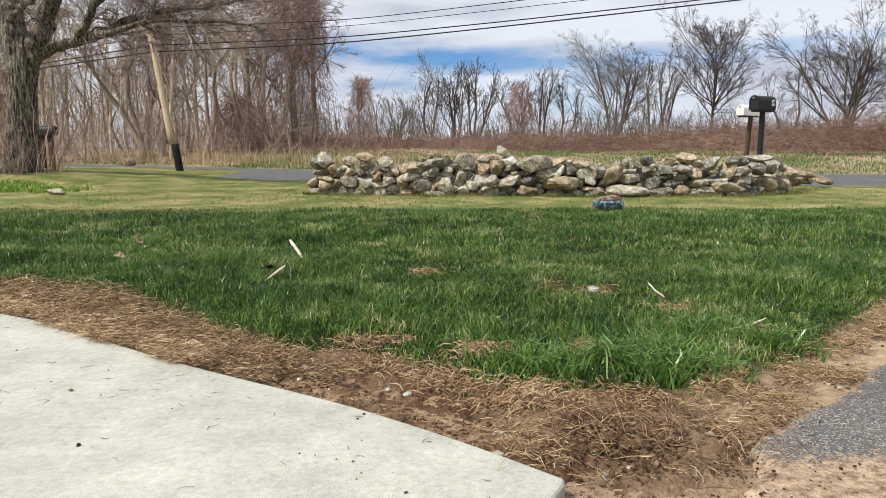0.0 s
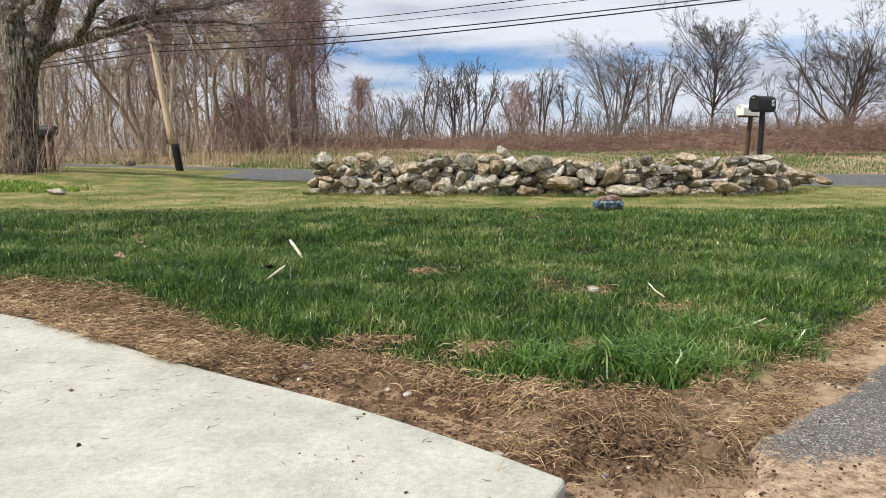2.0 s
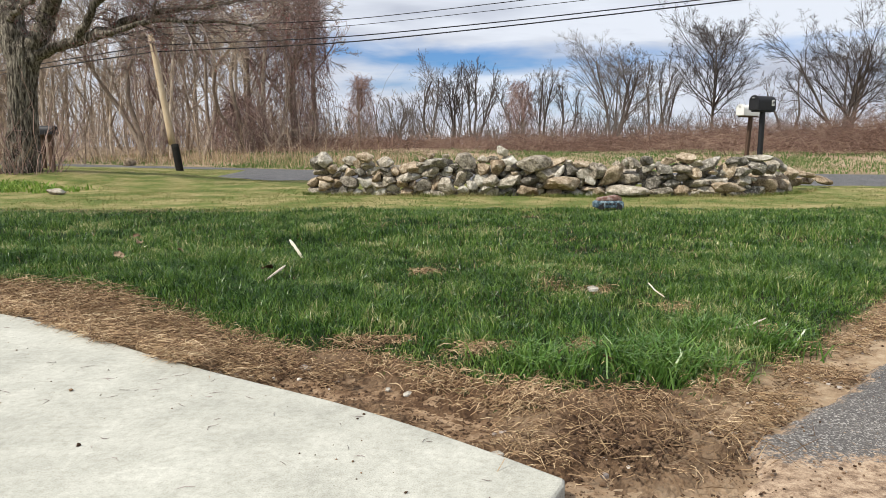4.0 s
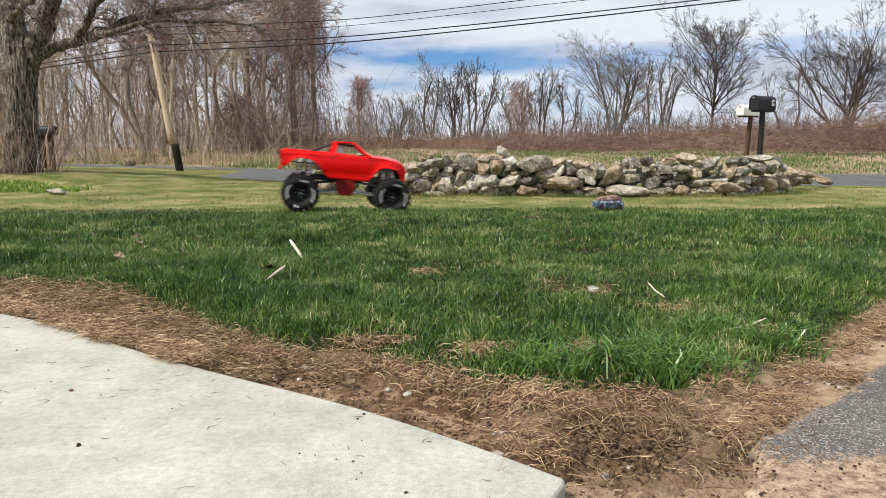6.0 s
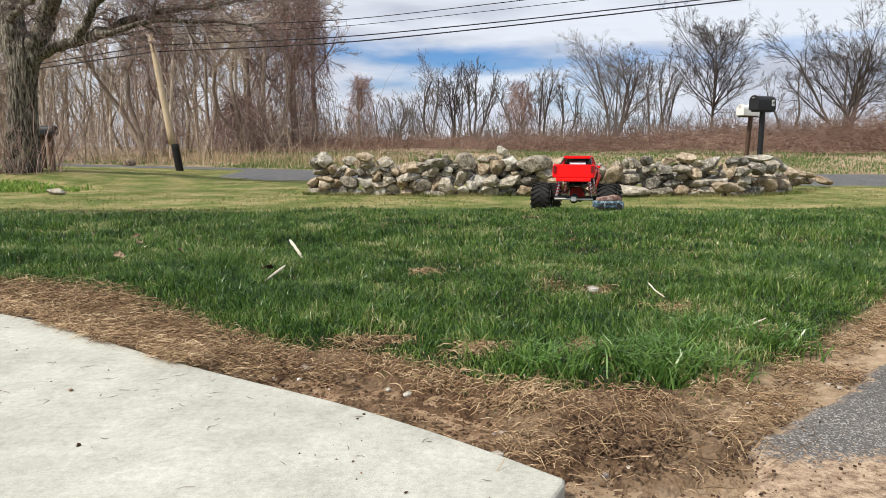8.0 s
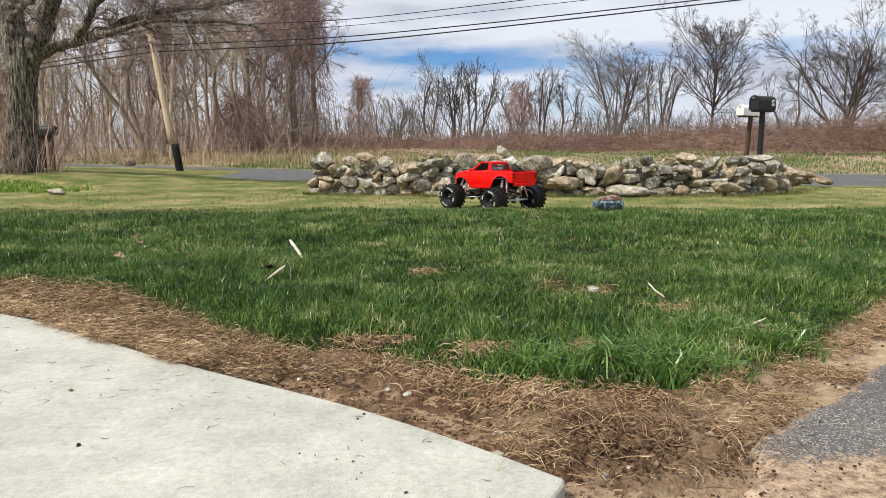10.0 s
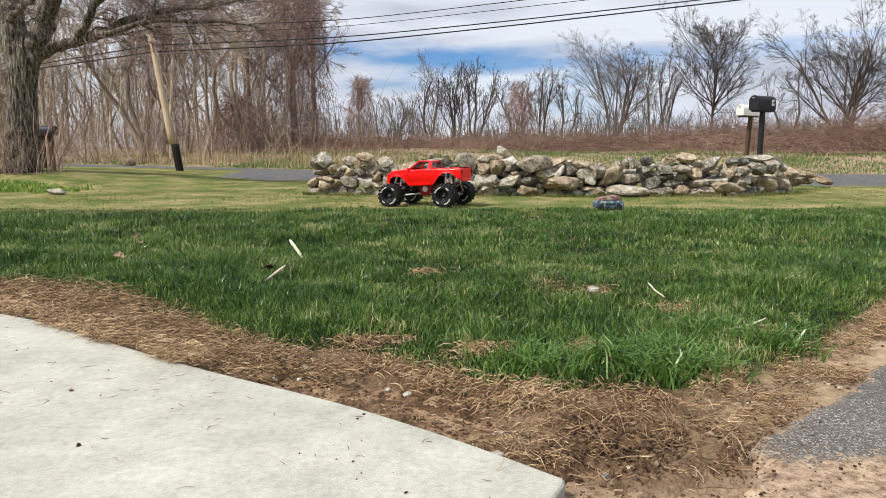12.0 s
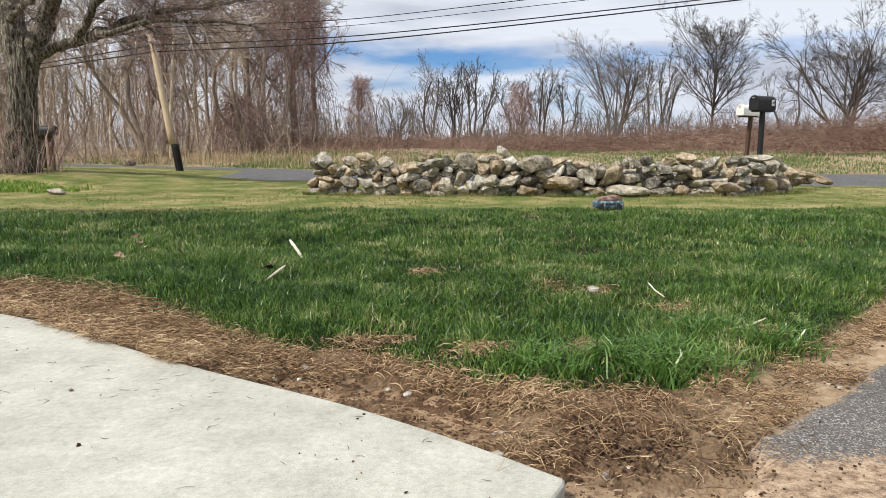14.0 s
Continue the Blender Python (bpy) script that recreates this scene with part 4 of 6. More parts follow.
def lay(wall, x, z, w, h, kind, lean=0.0, back=0.0):
    stone_count[0] += 1
    s = stone_count[0]
    deep = min(0.42, 0.5 * (w + h) * 1.25)
    ob = new("stone", stone_mesh(s, w, deep, h, STONE_MATS[kind], 3 if not back and w > 0.17 else 2))
    ob.parent = wall
    rng = np.random.default_rng(s)
    y = wall_line(x) + back + rng.uniform(-0.03, 0.05)
    ob.matrix_basis = Matrix.Translation((x, y, z)) @ Euler((rng.normal(0, 0.12), radians(-lean), rng.normal(0, 0.3))).to_matrix().to_4x4()


def stone_wall():
    wall = tagged(new("stone_wall"), "low tumbled dry-stone wall of grey and tan field stones", "stone wall")
    # x, z, width, height, kind (0 grey, 1 tan, 2 dark, 3 pale), lean in degrees
    run_a = [-1.62, 0.27, 0.27, 0.16, 3, -35, -1.71, 0.22, 0.20, 0.17, 2, 0, -1.52, 0.15, 0.16, 0.11, 1, 0, -1.67, 0.10, 0.24, 0.11, 0, 5, -1.80, -0.05, 0.19, 0.11, 1, 15, -1.64, -0.07, 0.20, 0.13, 1, 0, -1.47, -0.05, 0.14, 0.11, 1, 0, -1.61, 0.01, 0.27, 0.08, 1, 0, -1.46, 0.07, 0.14, 0.08, 0, 20, -1.28, 0.26, 0.19, 0.14, 0, 0, -1.05, 0.30, 0.23, 0.12, 1, 0, -1.15, 0.21, 0.12, 0.11, 1, 0, -1.00, 0.19, 0.18, 0.11, 0, 0, -1.34, 0.16, 0.14, 0.11, 2, 0, -1.25, 0.10, 0.19, 0.12, 1, 0]
    run_b = [-1.11, 0.11, 0.15, 0.11, 2, 0, -0.92, 0.12, 0.18, 0.11, 0, 0, -1.27, -0.02, 0.23, 0.17, 0, 0, -1.05, -0.03, 0.20, 0.14, 3, 0, -0.89, 0.03, 0.15, 0.14, 1, 0, -0.76, 0.24, 0.26, 0.12, 0, -10, -0.78, 0.14, 0.15, 0.11, 2, 0, -0.76, 0.08, 0.14, 0.12, 0, 0, -0.65, 0.12, 0.14, 0.12, 1, 0, -0.72, 0.00, 0.20, 0.14, 0, 10, -0.87, -0.09, 0.20, 0.14, 0, 0, -0.71, -0.10, 0.20, 0.09, 3, 0, -0.44, 0.17, 0.26, 0.15, 1, 5, -0.29, 0.29, 0.11, 0.09, 1, 0, -0.16, 0.33, 0.12, 0.09, 1, 0]
    run_c = [-0.34, 0.14, 0.12, 0.11, 3, 0, -0.51, 0.04, 0.21, 0.14, 0, 0, -0.37, 0.05, 0.12, 0.09, 3, 0, -0.54, -0.04, 0.18, 0.08, 1, 0, -0.50, -0.15, 0.18, 0.12, 1, 0, -0.41, -0.07, 0.11, 0.14, 1, 0, -0.26, -0.06, 0.21, 0.20, 0, 0, -0.07, 0.23, 0.40, 0.12, 2, 8, -0.18, 0.12, 0.21, 0.12, 0, 10, -0.10, 0.11, 0.11, 0.08, 3, 0, -0.14, 0.04, 0.14, 0.06, 2, 0, -0.05, 0.03, 0.09, 0.11, 1, 0, 0.04, 0.09, 0.15, 0.09, 3, 0, 0.07, 0.15, 0.11, 0.08, 3, 0, 0.04, -0.09, 0.26, 0.21, 0, 0]
    run_d = [-0.09, -0.06, 0.14, 0.20, 1, 0, 0.21, 0.27, 0.12, 0.09, 0, 20, 0.33, 0.25, 0.26, 0.20, 0, 0, 0.14, 0.20, 0.15, 0.06, 2, 0, 0.24, 0.14, 0.15, 0.08, 3, 0, 0.24, 0.03, 0.21, 0.17, 0, 0, 0.34, 0.09, 0.11, 0.11, 2, 0, 0.39, -0.06, 0.14, 0.14, 3, 0, 0.26, -0.12, 0.15, 0.11, 3, 0, 0.53, 0.29, 0.12, 0.08, 0, 0, 0.53, 0.15, 0.14, 0.20, 1, 0, 0.66, 0.28, 0.15, 0.09, 0, 0, 0.71, 0.17, 0.18, 0.18, 1, 0, 0.51, 0.02, 0.17, 0.17, 3, 0, 0.65, 0.01, 0.21, 0.17, 0, -15]
    run_e = [0.59, -0.09, 0.17, 0.11, 3, -10, 0.79, 0.39, 0.17, 0.09, 3, -25, 0.90, 0.27, 0.20, 0.11, 3, 0, 0.89, 0.18, 0.15, 0.14, 0, 0, 1.16, 0.23, 0.41, 0.20, 0, 8, 0.81, 0.07, 0.11, 0.08, 2, 0, 0.90, -0.01, 0.33, 0.15, 0, 32, 0.94, 0.11, 0.11, 0.06, 1, 0, 1.15, 0.13, 0.15, 0.09, 1, 0, 1.18, 0.02, 0.23, 0.15, 2, 0, 1.14, -0.12, 0.33, 0.11, 1, 0, 1.37, 0.11, 0.32, 0.20, 0, 10, 1.45, 0.22, 0.30, 0.08, 1, 20, 1.58, 0.26, 0.11, 0.09, 1, 0, 1.53, 0.10, 0.21, 0.12, 3, 50]
    run_f = [1.68, 0.14, 0.23, 0.18, 2, 0, 1.55, -0.04, 0.53, 0.20, 1, 0, 1.27, -0.06, 0.12, 0.08, 2, 0, 1.87, 0.11, 0.23, 0.15, 0, 0, 1.84, -0.03, 0.08, 0.15, 0, 0, 1.95, 0.00, 0.14, 0.12, 3, 0, 1.95, -0.11, 0.23, 0.08, 1, 0, 2.06, 0.10, 0.23, 0.21, 0, 0, 2.23, 0.05, 0.33, 0.17, 1, 35, 2.41, 0.24, 0.09, 0.08, 3, 0, 2.50, 0.23, 0.23, 0.15, 0, 0, 2.31, 0.22, 0.14, 0.09, 0, 0, 2.69, 0.27, 0.15, 0.15, 2, 20, 2.71, 0.17, 0.18, 0.09, 3, 15, 2.50, 0.04, 0.24, 0.14, 0, 0]
    run_g = [2.46, -0.12, 0.48, 0.14, 0, 0, 2.07, -0.14, 0.23, 0.11, 1, 0, 2.77, -0.01, 0.21, 0.18, 2, 0, 2.91, 0.16, 0.21, 0.14, 2, -30, 2.98, 0.27, 0.18, 0.09, 1, 0, 3.13, 0.17, 0.27, 0.12, 0, 0, 3.23, 0.29, 0.24, 0.11, 1, 0, 3.54, 0.23, 0.33, 0.12, 2, 20, 2.97, 0.06, 0.20, 0.08, 2, 15, 3.02, -0.03, 0.26, 0.11, 2, 0, 3.17, 0.06, 0.17, 0.11, 0, 0, 3.33, 0.09, 0.17, 0.15, 1, 0, 2.92, -0.14, 0.30, 0.11, 0, 0, 3.20, -0.11, 0.23, 0.12, 1, 0, 3.39, -0.03, 0.20, 0.15, 0, 0]
    run_h = [3.67, -0.00, 0.26, 0.12, 3, 0, 3.54, -0.14, 0.27, 0.11, 0, 0, 3.77, 0.14, 0.14, 0.23, 1, 0, 3.57, 0.13, 0.12, 0.08, 1, 0, 3.91, 0.25, 0.20, 0.14, 2, 0, 4.22, 0.30, 0.34, 0.08, 3, 0, 4.22, 0.17, 0.23, 0.17, 2, 0, 3.94, 0.11, 0.26, 0.11, 2, 0, 3.95, -0.02, 0.24, 0.21, 0, 0, 3.75, -0.12, 0.45, 0.14, 1, 0, 4.50, 0.15, 0.17, 0.20, 0, 0, 4.64, 0.21, 0.16, 0.16, 2, -20, 4.36, -0.05, 0.34, 0.20, 1, -15, 4.75, -0.05, 0.27, 0.16, 1, 0, 5.00, 0.07, 0.18, 0.16, 1, 0]
    run_i = [5.43, 0.04, 0.24, 0.09, 1, -10, 5.53, -0.07, 0.24, 0.12, 1, 0, 6.07, -0.08, 0.25, 0.13, 1, -10, 4.77, 0.16, 0.11, 0.11, 0, 0, 5.19, -0.05, 0.22, 0.10, 1, 0, 0.04, 0.33, 0.11, 0.06, 0, 0, -0.29, 0.21, 0.14, 0.08, 0, 0, 1.67, 0.24, 0.12, 0.08, 0, 10, 3.36, 0.23, 0.14, 0.09, 0, 0, 1.82, 0.22, 0.18, 0.08, 1, 0, 2.04, 0.20, 0.17, 0.09, 0, 0, 3.80, 0.26, 0.15, 0.09, 2, 0]
    runs = (run_a, run_b, run_c, run_d, run_e, run_f, run_g, run_h, run_i)
    for run in runs:
        for k in range(0, len(run), 6):
            lay(wall, *run[k:k + 6])
    # small stones in the joints
    rng = np.random.default_rng(77)
    for k in range(70):
        x = rng.uniform(-1.6, 4.6)
        lay(wall, x, rng.uniform(-0.16, 0.12), rng.uniform(0.07, 0.13), rng.uniform(0.05, 0.09), int(rng.choice([0, 1, 1, 3, 2])), rng.normal(0, 20), back=0.05)
    # the lowest course, half sunk in the turf
    for x in np.arange(-1.78, 4.9, 0.155):
        lay(wall, float(x) + rng.uniform(-0.04, 0.04), rng.uniform(-0.185, -0.15), rng.uniform(0.15, 0.25), rng.uniform(0.10, 0.15), int(rng.choice([0, 0, 1, 3, 2])), rng.normal(0, 10), back=0.045)
    # hearting and the back face
    for k in range(190):
        x = rng.uniform(-1.75, 5.3)
        top = float(np.interp(x, [-1.8, -1.3, 0.4, 2.0, 3.0, 4.2, 5.0, 5.4], [0.12, 0.2, 0.26, 0.2, 0.2, 0.22, 0.02, -0.08]))
        z = rng.uniform(-0.17, max(top - 0.05, -0.16))
        lay(wall, x, z, rng.uniform(0.12, 0.27), rng.uniform(0.09, 0.19), int(rng.choice([0, 0, 1, 2])), rng.normal(0, 12), back=rng.uniform(0.16, 0.5) * (1 if z < 0.1 else 0.75))


# ---- mailboxes, pole, wires ----
def mailbox(x, y, ground_z, top, turn, mat, w, h, l, label, posts):
    base = tagged(new("mailbox"), label, "mailbox")
    base.matrix_world = pose(x, y, ground_z, 0, 0, turn)
    zb = top - ground_z - h
    bm = bmesh.new()
    prof = [(-w / 2, 0)] + [(-w / 2 * math.cos(a), h - w / 2 + w / 2 * math.sin(a)) for a in np.linspace(0, math.pi, 13)] + [(w / 2, 0)]
    f = bm.faces.new([bm.verts.new((-l / 2, q, zb + r)) for q, r in prof])
    e = bmesh.ops.extrude_face_region(bm, geom=[f])
    bmesh.ops.translate(bm, verts=[v for v in e["geom"] if isinstance(v, bmesh.types.BMVert)], vec=(l, 0, 0))
    bmesh.ops.bevel(bm, geom=[q for q in bm.edges if abs(q.verts[0].co.x - q.verts[1].co.x) < 1e-6], offset=0.006, segments=2, profile=0.5, affect="EDGES")
    part("box_body", bm, mat, base, smooth=False)
    bm = bmesh.new()
    f = bm.faces.new([bm.verts.new((-l / 2 - 0.004, q * 1.05, zb + 0.004 + r * 1.02)) for q, r in prof])
    e = bmesh.ops.extrude_face_region(bm, geom=[f])
    bmesh.ops.translate(bm, verts=[v for v in e["geom"] if isinstance(v, bmesh.types.BMVert)], vec=(-0.012, 0, 0))
    door = part("door", bm, mat, base)
    bm = bmesh.new()
    box(bm, -l / 2 - 0.026, 0, zb + h * 0.86, 0.02, 0.03, 0.018, 0.003)
    part("handle", bm, M_STEEL, door)
    bm = bmesh.new()
    box(bm, 0, 0, zb - 0.012, l * 0.9, w * 0.85, 0.022, 0.003)
    part("shelf_board", bm, M_POSTWOOD if len(posts) > 1 else M_BLACKMETAL, base)
    for px, py, r, lean in posts:
        bm = bmesh.new()
        box(bm, 0, 0, (zb - 0.02) / 2, r, r, zb - 0.02 + 0.1, 0.006)
        ob = part("post", bm, M_POSTWOOD if len(posts) > 1 else M_BLACKMETAL, base)
        ob.matrix_basis = pose(px, py, 0, 0, lean, 0)
    return base


def label_plate(box_ob, x, y, z, w, h):
    bm = bmesh.new()
    box(bm, x, y, z, w, 0.004, h, 0.001)
    plate = part("plate", bm, M_WHITEPAINT, box_ob, "small white plate")
    bm = bmesh.new()
    for k in range(3):
        box(bm, x - w * 0.25 + k * w * 0.25, y - 0.004, z, w * 0.12, 0.003, h * 0.5)
    part("marking", bm, M_BLACKMETAL, plate, "dark bars")


def utility_pole():
    base = tagged(new("utility_pole"), "leaning weathered wooden utility pole with blackened foot", "utility pole")
    foot, top = Vector((-7.02, 18.7, -0.26)), Vector((-7.62, 18.9, 3.35))
    base.location = foot
    way = top - foot
    rng = np.random.default_rng(3)
    for name, a, b, mat, lab, off in (("shaft", 0.21, 1.0, M_POLE, "sun-bleached tan wood", (-0.06, 0, 0)), ("foot", -0.06, 0.215, M_TAR, "black tarred foot", (0, 0, 0))):
        line = [way * t + Vector(off) for t in np.linspace(a, b, 9)]
        rad = [(0.094 - 0.018 * t) * (1.06 if name == "foot" else 1.0) for t in np.linspace(a, b, 9)]
        v, f = tubes([([tuple(p) for p in line], rad)], 14)
        n = len(v)
        me = fast_mesh(name, v, f, mat, smooth=True)
        ob = part_data(name, me, base, lab)
        bm = bmesh.new()
        bm.from_mesh(me)
        bmesh.ops.holes_fill(bm, edges=bm.edges[:], sides=0)
        bm.to_mesh(me)
        bm.free()
    for z in (0.93, 0.985):
        bm = bmesh.new()
        rod(bm, way * z + Vector((-0.22, 0, 0)), way * z + Vector((0.12, -0.02, 0)), 0.012)
        part("cable_bracket", bm, M_BLACKMETAL, base)


def overhead_cables():
    """Wires along the road, carried by the pole; each line is eased between its points."""
    for knots, r, lab in (
            ([(-18.73, 30.2, 3.48), (-14.58, 26, 3.28), (-7.67, 19, 2.94), (-2.81, 19.4, 3.2), (2.42, 18.6, 3.61), (7.22, 17.6, 3.98), (15.22, 15.93, 4.6)], 0.017, "thick black overhead telephone cable"),
            ([(-18.71, 30.2, 3.63), (-14.56, 26, 3.44), (-7.66, 19, 3.11), (-2.81, 19.4, 3.35), (1.99, 18.7, 3.7), (6.33, 17.8, 4.02), (14.33, 16.14, 4.62)], 0.015, "thick black overhead cable"),
            ([(-18.68, 30.2, 3.89), (-14.54, 26, 3.7), (-7.64, 19, 3.37), (-2.8, 19.4, 3.63), (0.53, 18.9, 3.89), (3.67, 18.4, 4.14), (11.67, 17.13, 4.79)], 0.008, "thin black overhead wire"),
            ([(-18.66, 30.2, 4.11), (-14.53, 26, 3.9), (-7.63, 19, 3.55), (-2.8, 19.4, 3.8), (-0.21, 19, 3.99), (2.12, 18.6, 4.18), (10.12, 17.22, 4.84)], 0.009, "thin black overhead wire"),
            ([(-18.66, 30.45, 4.17), (-14.53, 26.25, 3.96), (-7.63, 19.25, 3.6), (-2.8, 19.65, 3.85), (-0.21, 19.25, 4.04), (2.12, 18.85, 4.23), (10.12, 17.47, 4.89)], 0.009, "thin black overhead wire"),
            ):
        knots = np.array(knots)
        t = np.linspace(0, len(knots) - 1, 97)
        line = np.stack([np.interp(t, range(len(knots)), knots[:, k]) for k in range(3)], -1)
        for _ in range(30):
            line[34:-1] = (line[33:-2] + line[34:-1] * 2 + line[35:]) / 4
        v, f = tubes([(line, [r] * len(line))], 6)
        tagged(new("overhead_cable", fast_mesh("overhead_cable", v, f, M_CABLE)), lab, "cable", "overhead cables")


# ---- trees ----
def norm(v):
    return v / (np.linalg.norm(v) + 1e-9)


def grow(rng, start, way, length, radius, level, polys, spec):
    """One limb and, along it, its branches. spec: per level (children, length ratio, angle, wander, lift)."""
    n = 6 if level < 2 else (3 if level < len(spec) - 1 else 2)
    pts, p, d = [np.array(start, float)], np.array(start, float), norm(np.array(way, float))
    kids, ratio, angle, wander, lift = spec[min(level, len(spec) - 1)]
    for k in range(n):
        d = norm(d + rng.normal(0, wander, 3) + np.array([0, 0, lift]))
        p = p + d * length / n
        pts.append(p)
    thin_to = 0.42 if level < len(spec) - 1 else 0.3
    rad = np.linspace(radius, radius * thin_to, n + 1)
    polys[level].append((pts, rad))
    if level >= len(spec) - 1:
        return
    for k in range(kids):
        t = rng.uniform(0.25 if level else 0.3, 1.0)
        i = min(int(t * n), n - 1)
        q = pts[i] + (pts[i + 1] - pts[i]) * (t * n - i)
        dirn = norm(pts[i + 1] - pts[i])
        side = norm(np.cross(dirn, rng.normal(0, 1, 3)))
        a = angle * rng.uniform(0.7, 1.3)
        nd = dirn * math.cos(a) + side * math.sin(a)
        full = 1.15 - 0.45 * t if kids < 30 or level else 0.25 + 1.0 * math.sin(math.pi * (1 - t) ** 0.75 * 0.92)
        grow(rng, q, nd, length * ratio * rng.uniform(0.65, 1.2) * full, np.interp(t, [0, 1], [radius, radius * thin_to]) * rng.uniform(0.45, 0.7), level + 1, polys, spec)


def tree_meshes(seed, tall, girth, spec, stems=1, fork=0.25, twig=0.006, mats=None, spread=0.0):
    rng = np.random.default_rng(seed)
    polys = [[] for _ in spec]
    for s in range(stems):
        a = rng.uniform(0, 6.28) if stems > 1 else 0
        grow(rng, (0.15 * math.cos(a) * (stems > 1), 0.15 * math.sin(a) * (stems > 1), -0.15), (fork * math.cos(a) * (stems > 1) + rng.normal(0, 0.05), fork * math.sin(a) * (stems > 1) + rng.normal(0, 0.05), 1), tall * rng.uniform(0.85, 1.1), girth * rng.uniform(0.7, 1.0), 0, polys, spec)
    for lv in range(2, len(polys)):
        polys[lv] = [(p, np.maximum(r, twig)) for p, r in polys[lv]]
    tips = np.array([q for lv in polys for p, r in lv for q in p])
    up, out = tall / np.percentile(tips[:, 2], 99.7), 1.0
    out = spread / (np.percentile(tips[:, 0], 98.5) - np.percentile(tips[:, 0], 1.5)) if spread else up
    tips = tips * (out, out, up)
    high = tips[tips[:, 2] > 0.55 * tall]
    lean = np.median(high, axis=0) / np.median(high[:, 2]) * (1, 1, 0)
    polys = [[([q * (out, out, up) - lean * q[2] * up for q in p], r) for p, r in lv] for lv in polys]
    v, f = tubes(polys[0], 7)
    trunk = fast_mesh("trunk", v, f, mats[0], smooth=True)
    v, f = tubes([q for lv in polys[1:] for q in lv], 3)
    crown = fast_mesh("crown", v, f, mats[1])
    return trunk, crown


def plant(name, meshes, x, y, turn, size, label, group="", sink=0.1):
    base = tagged(new(name), label, "tree", group)
    base.matrix_world = pose(x, y, float(height(x, y)) - sink, 0, 0, turn) @ Matrix.Diagonal((size, size, size, 1))
    part_data("trunk", meshes[0], base)
    part_data("crown", meshes[1], base, "bare branches and twigs")
    return base


VASE = [(8, 0.60, 0.55, 0.07, 0.03), (6, 0.52, 0.65, 0.10, 0.04), (5, 0.52, 0.65, 0.13, 0.03), (5, 0.55, 0.65, 0.14, 0.02), (0, 0, 0, 0.16, 0.02)]
FAN = [(9, 0.58, 0.55, 0.06, 0.02), (7, 0.52, 0.66, 0.09, 0.04), (5, 0.52, 0.66, 0.12, 0.04), (5, 0.55, 0.62, 0.14, 0.03), (0, 0, 0, 0.14, 0.02)]
SPIRE = [(36, 0.44, 0.85, 0.03, 0.05), (8, 0.5, 0.62, 0.07, 0.07), (6, 0.5, 0.62, 0.10, 0.06), (5, 0.55, 0.6, 0.12, 0.04), (0, 0, 0, 0.12, 0.03)]
LANKY = [(8, 0.44, 0.6, 0.10, 0.03), (6, 0.52, 0.65, 0.16, 0.05), (5, 0.5, 0.65, 0.16, 0.03), (0, 0, 0, 0.18, 0.0)]
SLIM = [(9, 0.40, 0.5, 0.06, 0.04), (6, 0.5, 0.5, 0.09, 0.07), (5, 0.5, 0.5, 0.10, 0.05), (3, 0.5, 0.5, 0.10, 0.03), (0, 0, 0, 0.10, 0.02)]
CROOK = [(8, 0.48, 0.7, 0.24, 0.05), (6, 0.5, 0.7, 0.24, 0.05), (5, 0.5, 0.6, 0.2, 0.03), (3, 0.5, 0.6, 0.2, 0.0), (0, 0, 0, 0.2, 0.0)]


def far_trees():
    """Bare trees in the fields past the road, each with a habit of its own."""
    pair = (M_FARWOOD, M_FARWOOD)
    # x, y, height, spread, habit, stems, seed
    for x, y, tall, wide, habit, stems, seed, lab in (
            (-0.9, 50, 7.0, 3.4, CROOK, 2, 21, "bare leaning grey tree with crooked limbs"), (1.0, 51, 6.3, 3.0, VASE, 3, 33, "bare grey tree with rising limbs"), (2.4, 53, 6.8, 3.4, SLIM, 3, 22, "slender bare pale tree with upright stems"),
            (5.2, 48, 5.3, 3.2, CROOK, 2, 23, "low bare tree hung with dead vines"), (7.4, 52, 6.5, 2.2, SLIM, 2, 24, "bare tree with thin upright stems"), (8.7, 52, 5.6, 2.2, CROOK, 2, 34, "bare tree with thin crooked stems"),
            (12.0, 50, 8.3, 5.8, FAN, 4, 25, "broad bare tree with many rising stems"), (15.4, 52, 7.2, 2.8, SLIM, 2, 26, "slim bare tree with sparse twigs"), (17.0, 54, 6.6, 2.4, SLIM, 2, 35, "slim bare tree with sparse twigs"),
            (19.0, 50, 9.9, 5.0, SPIRE, 1, 27, "tall bare tree with an egg-shaped crown"), (25.6, 45, 9.8, 7.8, FAN, 5, 28, "wide bare tree with a fan of rising limbs"), (30.6, 47, 7.6, 4.6, VASE, 3, 29, "bare tree with rising limbs beside a wider one"),
            (-3.2, 52, 4.2, 2.6, CROOK, 3, 30, "small bare tree behind the brambles"), (22.3, 46, 5.6, 3.2, CROOK, 2, 32, "small bare crooked tree behind the brambles")):
        plant("bare_tree", tree_meshes(seed, tall, 0.065 + 0.008 * tall, habit, stems, 0.30, 0.0050, pair, wide), x, y, 0, 1.0, lab, "field trees")


